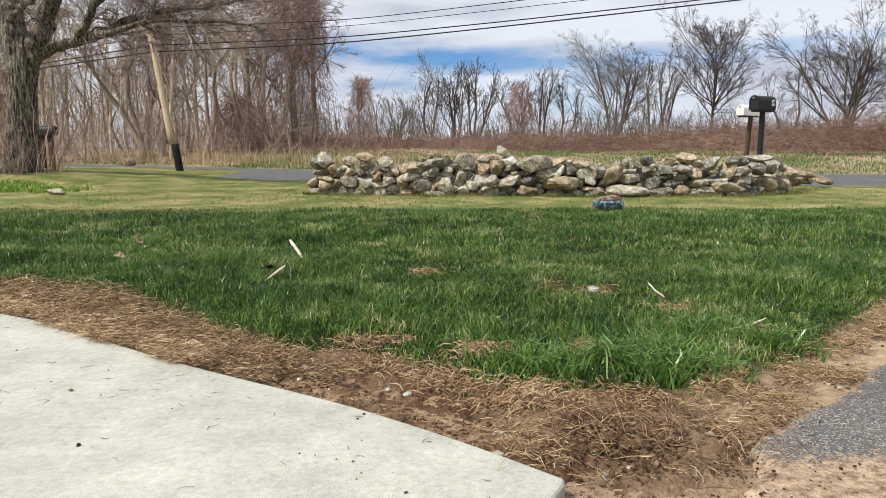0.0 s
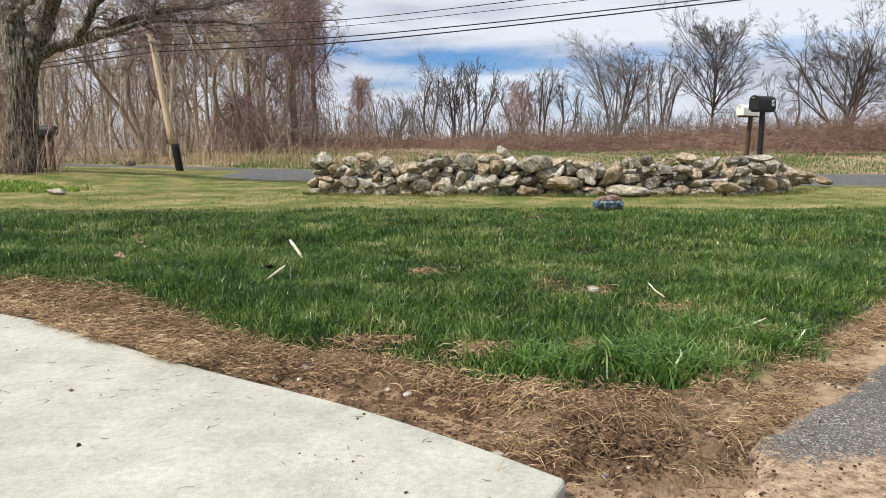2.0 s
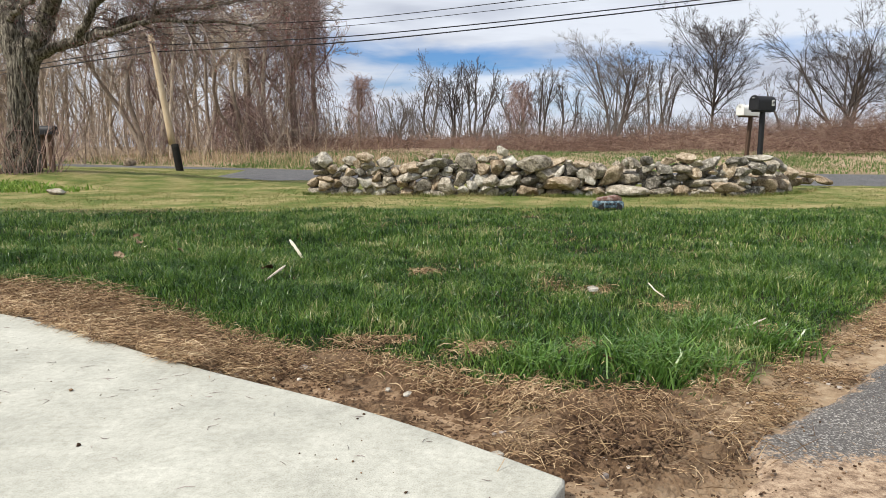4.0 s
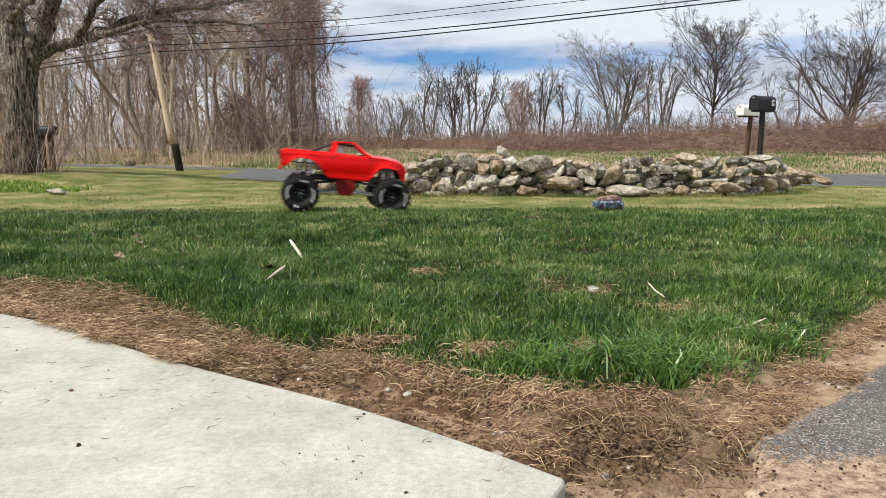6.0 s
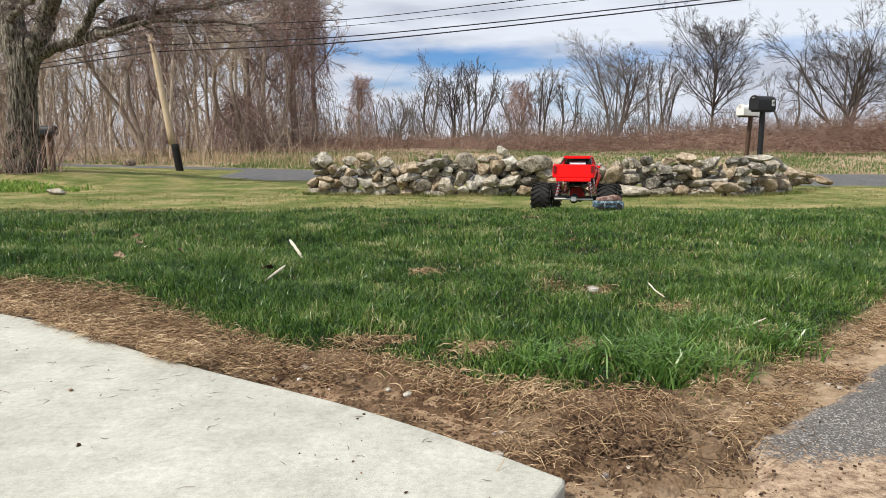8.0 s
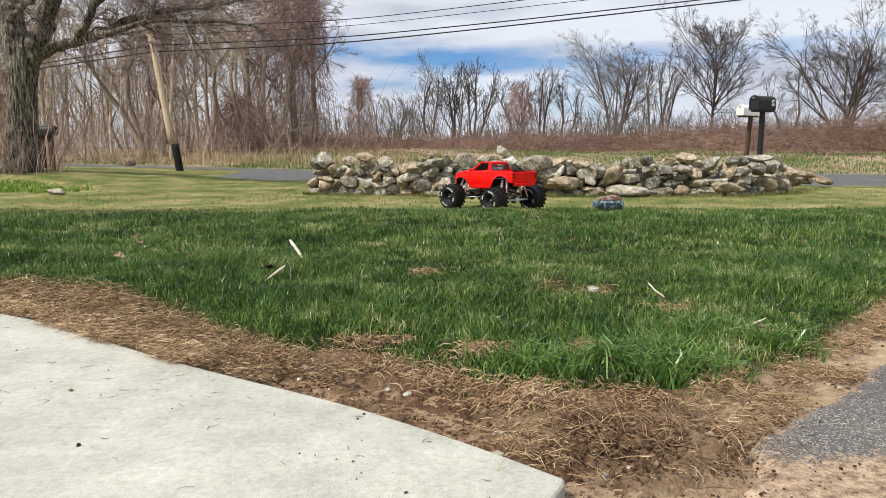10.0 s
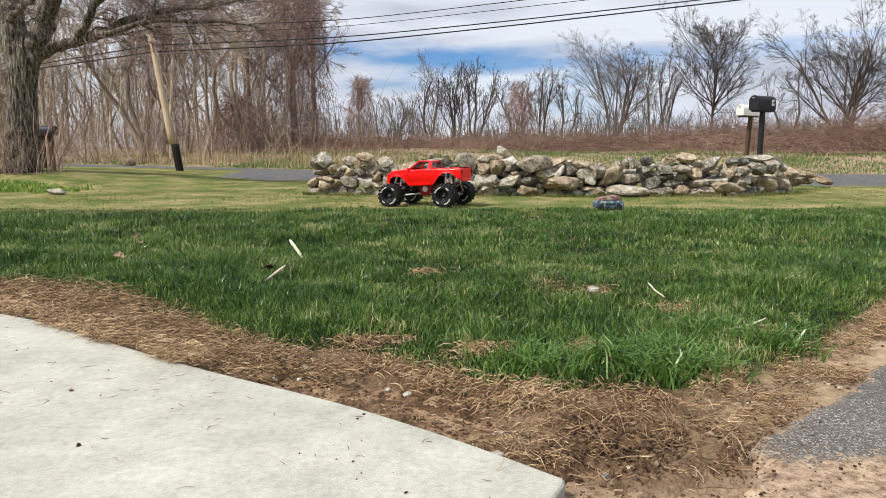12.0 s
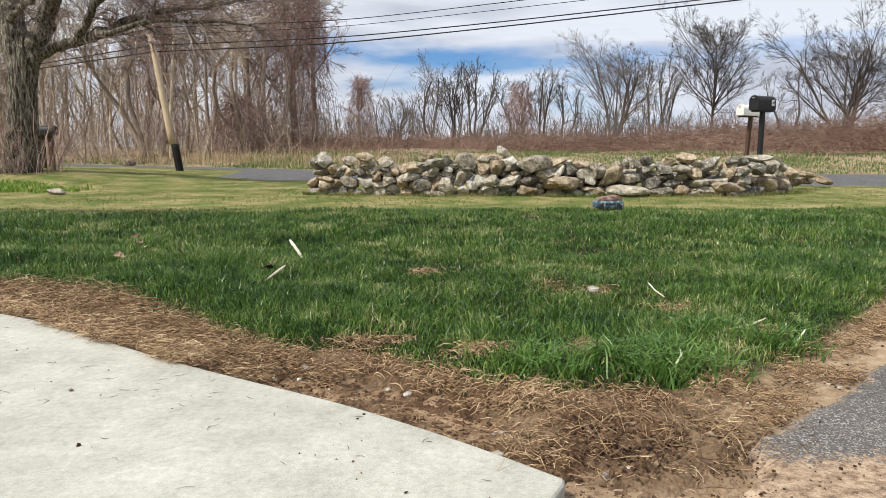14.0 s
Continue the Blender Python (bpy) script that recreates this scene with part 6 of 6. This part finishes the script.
def red_shell(truck):
    """The pickup body shell: fenders with cut arches, open bed, cab posts and roof."""
    top_line = ([-0.470, -0.452, -0.06, 0.12, 0.26, 0.36, 0.400, 0.418], [0.410, 0.420, 0.412, 0.400, 0.392, 0.376, 0.352, 0.312])
    low_line = ([-0.470, -0.432, -0.418, -0.385, -0.335, -0.265, -0.215, -0.165, -0.135, 0.140, 0.165, 0.200, 0.245, 0.300, 0.350, 0.372, 0.388, 0.418], [0.300, 0.298, 0.318, 0.350, 0.366, 0.358, 0.325, 0.262, 0.230, 0.222, 0.250, 0.305, 0.328, 0.330, 0.315, 0.288, 0.236, 0.246])

    def wide(x, z):
        """Half the width of the body: a belt crease, fuller flanks, lips round the wheel arches and a tucked nose."""
        base = 0.160 - 0.030 * max(0, (x - 0.32) / 0.1) ** 2
        belly = 0.012 * max(0.0, 1 - ((z - 0.345) / 0.075) ** 2)
        crease = 0.005 * math.exp(-((z - 0.392) / 0.008) ** 2)
        over = z - float(np.interp(x, *low_line))
        arch = max(math.exp(-(((x + 0.295) / 0.13) ** 4)), math.exp(-(((x - 0.275) / 0.115) ** 4)))
        return base + belly + crease + 0.014 * arch * math.exp(-max(over, 0) / 0.018)

    bm = bmesh.new()
    xs = np.unique(np.concatenate([np.linspace(-0.47, 0.418, 58), low_line[0]]))
    rows, cols = 12, {}
    for sgn in (-1, 1):
        cols[sgn] = []
        for x in xs:
            lo, hi = float(np.interp(x, *low_line)), float(np.interp(x, *top_line))
            cols[sgn].append([bm.verts.new((x, sgn * wide(x, lo + (hi - lo) * k / rows), lo + (hi - lo) * k / rows)) for k in range(rows + 1)])
        for p, q in zip(cols[sgn], cols[sgn][1:]):
            for k in range(rows):
                bm.faces.new((p[k], q[k], q[k + 1], p[k + 1]))

    def span(left, right, bulge, steps=8):
        """A sheet between two lines of points, domed by bulge."""
        grid = [left]
        for j in range(1, steps):
            f = j / steps
            grid.append([bm.verts.new(a.co.lerp(b.co, f) + Vector(bulge) * (1 - (2 * f - 1) ** 2)) for a, b in zip(left, right)])
        grid.append(right)
        for p, q in zip(grid, grid[1:]):
            for k in range(len(left) - 1):
                bm.faces.new((p[k], p[k + 1], q[k + 1], q[k]))
    span(cols[1][0], cols[-1][0], (-0.004, 0, 0))                                     # tailgate
    span(cols[1][-1], cols[-1][-1], (0.014, 0, 0))                                    # nose
    first = next(k for k, x in enumerate(xs) if x > 0.10)
    span([c[-1] for c in cols[1][first:]], [c[-1] for c in cols[-1][first:]], (0, 0, 0.018))     # bonnet
    bmesh.ops.remove_doubles(bm, verts=bm.verts[:], dist=1e-5)
    bmesh.ops.translate(bm, verts=bm.verts[:], vec=(0.012, 0, 0))
    shell = part("body_shell", bm, [M_RED, M_INNER_SHADE], truck, "glossy red pickup body shell", True)
    shell.data.set_sharp_from_angle(angle=radians(38))
    so = shell.modifiers.new("thickness", "SOLIDIFY")
    so.thickness, so.offset, so.material_offset, so.use_even_offset = 0.005, -1, 1, False
    # cab
    bm = bmesh.new()
    def post(a, b, w, d):
        a, b = Vector(a), Vector(b)
        m = Matrix.Translation((a + b) / 2) @ (b - a).to_track_quat("Z", "Y").to_matrix().to_4x4()
        box(bm, 0, 0, 0, w, d, (b - a).length + 0.008, 0.004, m)
    box(bm, -0.022, 0, 0.490, 0.150, 0.232, 0.014, 0.006)
    for s in (-1, 1):
        post((0.165, s * 0.150, 0.395), (0.045, s * 0.112, 0.490), 0.018, 0.018)
        pts = [(-0.128, 0.150, 0.40), (-0.078, 0.150, 0.40), (-0.068, 0.116, 0.49), (-0.105, 0.116, 0.49)]
        vs = [bm.verts.new((x, s * y, z)) for x, y, z in pts] + [bm.verts.new((x, s * (y - 0.012), z)) for x, y, z in pts]
        for q in ((0, 1, 2, 3), (4, 5, 6, 7), (0, 1, 5, 4), (1, 2, 6, 5), (2, 3, 7, 6), (3, 0, 4, 7)):
            bm.faces.new([vs[k] for k in q])
    box(bm, -0.105, 0, 0.408, 0.010, 0.27, 0.022, 0.003)
    box(bm, -0.098, 0, 0.480, 0.012, 0.215, 0.018, 0.003)
    part("cab", bm, M_RED, shell, "red cab with open side windows", False)
    bm = bmesh.new()
    vs = [bm.verts.new(q) for q in ((0.160, -0.128, 0.405), (0.160, 0.128, 0.405), (0.048, 0.104, 0.484), (0.048, -0.104, 0.484))]
    bm.faces.new(vs)
    bmesh.ops.solidify(bm, geom=bm.faces[:], thickness=0.003)
    part("windscreen", bm, M_SCREEN, shell, "smoked windscreen")
    bm = bmesh.new()
    box(bm, -0.27, 0, 0.330, 0.34, 0.27, 0.006, 0.002)
    part("bed_floor", bm, M_BLACKPART, shell)
    for s in (-1, 1):
        bm = bmesh.new()
        rod(bm, (-0.085, s * 0.112, 0.485), (-0.245, s * 0.132, 0.415), 0.0065)
        rod(bm, (-0.105, s * 0.112, 0.465), (-0.105, s * 0.06, 0.34), 0.006)
        rod(bm, (-0.085, s * 0.106, 0.478), (0.06, s * 0.10, 0.470), 0.006)
        part("roll_bar", bm, M_BLACKPART, shell, "black roll bar")
        bm = bmesh.new()
        box(bm, 0.408, s * 0.108, 0.332, 0.022, 0.052, 0.032, 0.006, Matrix())
        part("headlight", bm, M_LENS, shell, "clear headlight")
        bm = bmesh.new()
        box(bm, -0.468, s * 0.152, 0.372, 0.010, 0.022, 0.058, 0.003)
        part("tail_light", bm, M_TAIL, shell, "dark red tail light")
        for x, z in ((-0.405, 0.385), (-0.245, 0.388), (-0.105, 0.385), (-0.115, 0.262), (0.12, 0.262), (0.165, 0.352), (0.33, 0.352)):
            bm = bmesh.new()
            y = s * (wide(x, z) + 0.0)
            rod(bm, (x, y - s * 0.004, z), (x, y + s * 0.006, z), 0.0065, 0.005, 10)
            part("body_bolt", bm, M_BLACKPART, shell)
        bm = bmesh.new()
        box(bm, 0.155, s * 0.168, 0.408, 0.020, 0.036, 0.022, 0.005)
        part("wing_mirror", bm, M_RED, shell)
    bm = bmesh.new()
    box(bm, 0.430, 0, 0.322, 0.008, 0.13, 0.045, 0.003)
    part("grille", bm, M_BLACKPART, shell, "black grille")
    bm = bmesh.new()
    box(bm, 0.436, 0, 0.322, 0.008, 0.135, 0.009, 0.002), box(bm, 0.436, 0, 0.322, 0.008, 0.012, 0.048, 0.002)
    part("grille_bar", bm, M_RED, shell, "red grille cross bar")
    bm = bmesh.new()
    box(bm, -0.462, 0, 0.285, 0.018, 0.285, 0.03, 0.006)
    part("rear_bumper", bm, M_RED, shell)
    return shell


def chassis(truck):
    bm = bmesh.new()
    for s in (-1, 1):
        box(bm, 0, s * 0.055, 0.235, 0.60, 0.012, 0.035, 0.003)
        for x in (-0.28, 0.28):
            rod(bm, (x, s * 0.055, 0.235), (x * 1.02, s * 0.09, 0.385), 0.007)
    for x in (-0.28, -0.1, 0.1, 0.28):
        rod(bm, (x, -0.055, 0.24), (x, 0.055, 0.24), 0.008)
    part("frame_rails", bm, M_BLACKPART, truck, "black tube frame")
    bm = bmesh.new()
    prof = [(-0.075, 0.225), (0.085, 0.225), (0.060, 0.125), (0.045, 0.112), (-0.040, 0.112), (-0.055, 0.125)]
    for y0 in (-0.062,):
        f = bm.faces.new([bm.verts.new((x, y0, z)) for x, z in prof])
        e = bmesh.ops.extrude_face_region(bm, geom=[f])
        bmesh.ops.translate(bm, verts=[v for v in e["geom"] if isinstance(v, bmesh.types.BMVert)], vec=(0, 0.124, 0))
    bmesh.ops.bevel(bm, geom=bm.edges[:], offset=0.006, segments=2, profile=0.5, affect="EDGES")
    part("belly_case", bm, M_REDPART, truck, "dark red centre gearbox case", True)
    bm = bmesh.new()
    rod(bm, (0.0, 0.064, 0.185), (0.0, 0.075, 0.185), 0.034, 0.030, 20)
    part("gear_cover", bm, M_STEEL, truck, "round bright gear cover")
    bm = bmesh.new()
    box(bm, 0.05, 0, 0.345, 0.13, 0.11, 0.09, 0.012)
    for k in range(6):
        box(bm, 0.0 + k * 0.02, 0, 0.398, 0.006, 0.09, 0.02, 0.001)
    part("engine", bm, M_BLACKPART, truck, "black finned engine block")
    bm = bmesh.new()
    rod(bm, (-0.05, -0.07, 0.425), (-0.05, 0.07, 0.425), 0.030, None, 18)
    part("silencer", bm, M_STEEL, truck, "bright silencer can")
    for sx in (-1, 1):
        ax = sx * WB / 2
        bm = bmesh.new()
        rod(bm, (ax, -TRACK / 2 + 0.03, TYRE_R), (ax, TRACK / 2 - 0.03, TYRE_R), 0.016, None, 12)
        bmesh.ops.create_icosphere(bm, subdivisions=2, radius=0.042, matrix=Matrix.Translation((ax, 0, TYRE_R)) @ Matrix.Diagonal((1, 0.9, 1.05, 1)))
        part("axle", bm, M_BLACKPART, truck, "black axle with round gear case", True)
        bm = bmesh.new()
        rod(bm, (ax - sx * 0.0 + sx * 0.034, -0.16, TYRE_R - 0.005), (ax + sx * 0.034, 0.16, TYRE_R - 0.005), 0.0095, None, 10)
        box(bm, ax + sx * 0.045, 0, TYRE_R - 0.004, 0.022, 0.045, 0.04, 0.004)
        part("tie_rod", bm, M_STEEL, truck, "bright steel tie rod")
        for sy in (-1, 1):
            bm = bmesh.new()
            rod(bm, (ax, sy * 0.125, TYRE_R - 0.012), (sx * 0.055, sy * 0.052, 0.135), 0.0075)
            part("lower_link", bm, M_STEEL, truck, "bright steel link")
            bm = bmesh.new()
            rod(bm, (ax, sy * 0.09, TYRE_R + 0.045), (sx * 0.07, sy * 0.05, 0.215), 0.0065)
            part("upper_link", bm, M_BLACKPART, truck)
            for dx in (-0.045, 0.045):
                a, b = Vector((ax + dx, sy * 0.150, TYRE_R + 0.02)), Vector((ax + dx * 0.6 - sx * 0.03, sy * 0.098, 0.365))
                bm = bmesh.new()
                rod(bm, a, a + (b - a) * 0.5, 0.006), rod(bm, a + (b - a) * 0.45, b, 0.0125, None, 12)
                shock = part("shock", bm, M_STEEL, truck, "bright shock absorber")
                turns, line = 7, []
                u = (b - a).orthogonal().normalized()
                w = (b - a).normalized().cross(u)
                for k in range(turns * 8 + 1):
                    t, an = k / (turns * 8), k / 8 * 2 * math.pi
                    line.append(tuple(a + (b - a) * (0.06 + 0.84 * t) + (u * math.cos(an) + w * math.sin(an)) * 0.017))
                v, f = tubes([(line, [0.0028] * len(line))], 5)
                part_data("spring", fast_mesh("spring", v, f, M_REDPART), shock, "dark red coil spring")


def monster_truck():
    truck = tagged(new("monster_truck"), "large red radio-controlled monster pickup with big black tyres", "toy truck")
    shell = red_shell(truck)
    chassis(truck)
    first = wheel_unit()
    first.parent = truck
    first.matrix_basis = pose(WB / 2, TRACK / 2, TYRE_R)
    wheels = [first]
    for sx, sy in ((1, -1), (-1, 1), (-1, -1)):
        w = copy_thing(first, pose(sx * WB / 2, sy * TRACK / 2, TYRE_R))
        w.parent = truck
        wheels.append(w)
    return truck, wheels, shell


# t, x, y, heading in degrees (0 to the right, 90 away), nose-up and lean to its right in degrees, lift
TRUCK_PATH = [
    (0.00, -5.600, 5.700, -4.0, 0.0, 0.0, 0.000),
    (3.90, -5.600, 5.700, -4.0, 0.0, 0.0, 0.000),
    (4.60, -4.600, 5.620, -4.0, 1.0, 0.0, 0.000),
    (5.30, -2.880, 5.300, 0.0, 1.0, 2.0, 0.000),
    (5.50, -2.470, 5.140, 0.5, 5.0, 12.0, 0.000),
    (5.60, -2.250, 5.160, 1.0, 10.0, 8.0, 0.000),
    (5.70, -1.814, 5.300, -1.2, 21.0, 0.0, 0.000),
    (5.80, -1.352, 5.250, 3.9, 23.0, 0.0, 0.000),
    (5.90, -1.022, 5.200, 8.1, 10.0, 0.0, 0.000),
    (6.00, -0.730, 5.150, 11.3, -1.5, 0.0, 0.000),
    (6.10, -0.446, 5.150, 10.4, -1.0, 0.0, 0.000),
    (6.20, -0.255, 5.150, 10.1, -1.0, 0.0, 0.000),
    (6.30, -0.123, 5.150, 11.5, -1.0, 0.0, 0.000),
    (6.40, -0.059, 5.200, 12.6, -0.5, 0.0, 0.000),
    (6.50, 0.032, 5.200, 14.5, 0.0, 0.0, 0.000),
    (6.70, 0.190, 5.150, 18.4, 0.0, 0.0, 0.000),
    (6.90, 0.369, 5.300, 24.0, 0.0, 0.0, 0.000),
    (7.10, 0.694, 5.450, 33.1, 2.0, 0.0, 0.000),
    (7.20, 0.824, 5.550, 37.6, 2.5, 0.0, 0.000),
    (7.30, 0.925, 5.650, 41.6, 3.0, 0.0, 0.000),
    (7.50, 1.041, 5.800, 49.5, 3.5, 0.0, 0.000),
    (7.80, 1.226, 6.050, 62.9, 4.5, 0.0, 0.000),
    (8.00, 1.196, 6.200, 74.4, 4.5, 0.0, 0.000),
    (8.20, 1.109, 6.200, 82.1, 4.5, 0.0, 0.000),
    (8.80, 0.970, 6.300, 94.0, 3.0, 0.0, 0.000),
    (9.50, 0.800, 6.750, 114.0, 0.0, 0.0, 0.000),
    (10.30, 0.369, 7.500, 136.3, 0.0, 0.0, 0.000),
    (10.60, 0.284, 7.600, 140.9, 0.0, 0.0, 0.000),
    (10.90, 0.164, 7.650, 145.7, 0.0, 0.0, 0.000),
    (11.10, 0.090, 7.700, 148.2, 0.0, 0.0, 0.000),
    (11.30, 0.005, 7.700, 151.9, 0.0, 0.0, 0.000),
    (11.50, -0.072, 7.700, 157.0, 0.0, 0.0, 0.000),
    (11.70, -0.095, 7.720, 157.0, 0.0, 0.0, 0.000),
    (11.90, -0.125, 7.750, 157.5, 0.0, 0.0, 0.000),
    (12.10, -0.230, 7.750, 158.5, 0.0, 0.0, 0.000),
    (12.20, -0.330, 7.750, 159.0, 5.7, 0.0, 0.000),
    (12.30, -0.584, 7.800, 160.0, 11.5, 0.0, 0.000),
    (12.40, -0.850, 7.700, 160.2, 19.7, 0.0, 0.000),
    (12.50, -1.110, 7.600, 153.5, 26.0, 0.0, 0.000),
    (12.60, -1.390, 7.700, 154.0, 27.0, 0.0, 0.000),
    (12.70, -1.832, 8.050, 157.0, 29.0, 0.0, 0.000),
    (12.80, -2.200, 8.100, 155.0, 27.0, 0.0, 0.000),
    (12.90, -2.570, 8.200, 153.0, 29.0, 0.0, 0.000),
    (13.00, -2.930, 8.250, 150.0, 31.0, 0.0, 0.000),
    (13.10, -3.310, 8.350, 152.0, 32.0, 0.0, 0.000),
    (13.20, -3.580, 8.350, 154.6, 29.0, 0.0, 0.000),
    (13.30, -4.120, 8.600, 155.9, 20.0, 0.0, 0.000),
    (13.40, -4.550, 8.800, 155.3, 4.9, 0.0, 0.000),
    (13.50, -5.000, 9.000, 146.0, 0.0, 0.0, 0.000),
    (13.60, -5.420, 9.000, 152.0, 0.0, 0.0, 0.000),
    (13.70, -5.850, 9.000, 162.8, 0.0, 0.0, 0.000),
    (13.80, -6.250, 9.000, 167.4, 0.0, 0.0, 0.000),
    (13.90, -6.650, 9.000, 172.1, 0.0, 0.0, 0.000),
    (14.00, -7.000, 9.000, 175.0, 0.0, 0.0, 0.000),
]


def stance(x, y, yaw, up, roll=0.0, lift=0.0):
    """The truck on the ground, reared about its back axle."""
    f = Vector((math.cos(radians(yaw)), math.sin(radians(yaw)), 0))
    h = WB / 2
    zr = float(height(x - f.x * h, y - f.y * h))
    zf = float(height(x + f.x * h, y + f.y * h))
    slope = math.degrees(math.atan2(zf - zr, WB)) * (1 if abs(up) < 6 else 0.3)
    back = Vector((x, y, 0)) - f * h
    m = pose(back.x, back.y, zr + TYRE_R + lift + 0.004, 0, 0, yaw) @ pose(0, 0, 0, roll, -(up + slope), 0) @ pose(h, 0, -TYRE_R)
    return m


def motions():
    rows = [(t, stance(x, y, yaw, up, roll, lift)) for t, x, y, yaw, up, roll, lift in TRUCK_PATH]
    walk(TRUCK, rows)
    # the body squats on its rear springs when the truck rears up
    ts = np.arange(0, 14.0001, 0.1)
    squat = np.interp(ts, [0, 5.2, 5.4, 5.5, 5.7, 5.85, 6.0, 6.2, 12.1, 12.3, 12.5, 13.2, 13.35, 13.5, 14], [0, 0, 8, 14, 10, 5, -1, 0, 0, 4, 7, 7, 4, 0, 0])
    walk(SHELL, [(t, pose(0.12, 0, 0.24) @ pose(0, 0, 0, 0, -s, 0) @ pose(-0.12, 0, -0.24)) for t, s in zip(ts, squat)])
    # wheels roll by the way gone, one row for every thirtieth of a second
    ts = np.arange(0, 14.0001, 1 / 30)
    kt = [r[0] for r in TRUCK_PATH]
    px, py = np.interp(ts, kt, [r[1] for r in TRUCK_PATH]), np.interp(ts, kt, [r[2] for r in TRUCK_PATH])
    way = np.concatenate([[0], np.cumsum(np.hypot(np.diff(px), np.diff(py)))]) / TYRE_R
    for k, wheel in enumerate(WHEELS):
        sx, sy = (1, 1, -1, -1)[k], (1, -1, 1, -1)[k]
        steer = np.interp(ts, [0, 5.9, 6.3, 7.0, 8.0, 8.3, 9.0, 10.4, 11.2, 14], [0, 0, 14, 20, 18, 22, 20, 0, 0, 0]) if sx > 0 else ts * 0
        walk(wheel, [(t, Matrix.Translation((sx * WB / 2, sy * TRACK / 2, TYRE_R)) @ Matrix.Rotation(radians(s), 4, "Z") @ Matrix.Rotation(min(a, 1e9), 4, "Y")) for t, a, s in zip(ts, way, steer)])


# ---- building it all ----
ground()
road()
driveway()
slab()
lawn()
litter()
old_maple()
far_trees()
woods()
brambles()
utility_pole()
overhead_cables()
black_box = mailbox(4.67, 10.35, -0.21, 1.18, 24, M_BLACKMETAL, 0.165, 0.205, 0.34, "black domed metal mailbox on a black post", [(0.0, 0, 0.058, 0)])
label_plate(black_box, 0.105, -0.088, 1.29, 0.055, 0.085)
mailbox(4.72, 10.95, -0.21, 1.09, 24, M_WHITEPAINT, 0.15, 0.165, 0.32, "white metal mailbox on a brown wooden post", [(-0.02, 0, 0.05, 4), (0.06, 0.03, 0.022, 1)])
mailbox(-7.86, 13.9, 0.05, 0.86, -8, M_BLACKMETAL, 0.2, 0.17, 0.48, "dark mailbox on two brown posts beside the old tree", [(-0.06, 0, 0.08, 0), (0.1, 0.03, 0.08, 0)])
boulder(-5.3, 9.55, 0.24, 0.2, 0.09, M_STONE, "flat grey rock beside bright weeds", 901)
boulder(-10.7, 23.9, 0.42, 0.4, 0.34, M_STONE_TAN, "tan boulder at the edge of the wood", 902)
tin_toy()
for px, py, ps in ((0.445, 2.03, 0.028), (-0.07, 1.305, 0.016), (-0.11, 1.33, 0.012), (0.085, 1.03, 0.018), (-1.16, 1.90, 0.03), (0.62, 1.40, 0.012)):
    bit = new("pebble", stone_mesh(int(920 + ps * 1000), ps, ps * 0.8, ps * 0.6, M_STONE_PALE, 2))
    bit.location = (px, py, float(height(px, py)) + (0.03 if py > 1.95 else 0.006))
    tagged(bit, "small pale pebble lying on the soil", "pebble", "scattered pebbles")
stick([(-0.617, 2.78, 0.078), (-0.580, 2.72, 0.052), (-0.541, 2.66, 0.018)], 0.0062, "bleached broken stick standing in the lawn")
stick([(-0.543, 2.36, 0.045), (-0.560, 2.30, 0.032), (-0.583, 2.24, 0.016)], 0.0042, "short bleached split stick in the lawn")
stick([(0.595, 1.98, 0.06), (0.605, 1.95, 0.045), (0.625, 1.92, 0.03)], 0.0020, "thin straw-coloured stick in the lawn")
stick([(0.66, 1.60, 0.02), (0.74, 1.64, 0.022), (0.80, 1.68, 0.03)], 0.0025, "thin straw-coloured stick at the lawn's edge")
for lx, ly, ls, lt in ((-0.19, 1.345, 0.05, 40), (-0.60, 2.34, 0.06, 200), (-1.20, 2.55, 0.06, 20), (-1.30, 2.95, 0.06, 80), (-1.05, 2.75, 0.05, 130), (-1.17, 2.5, 0.05, 300), (0.28, 0.85, 0.05, 10), (0.20, 1.0, 0.035, 70), (-0.06, 1.17, 0.035, 120), (-1.2, 1.92, 0.05, 30), (0.34, 1.38, 0.05, 90), (-1.42, 3.2, 0.05, 0)):
    dead_leaf(lx, ly, ls * 0.62, lt, lift=0.02 if ly < 1.6 else 0.04)
stone_wall()
TRUCK, WHEELS, SHELL = monster_truck()
motions()
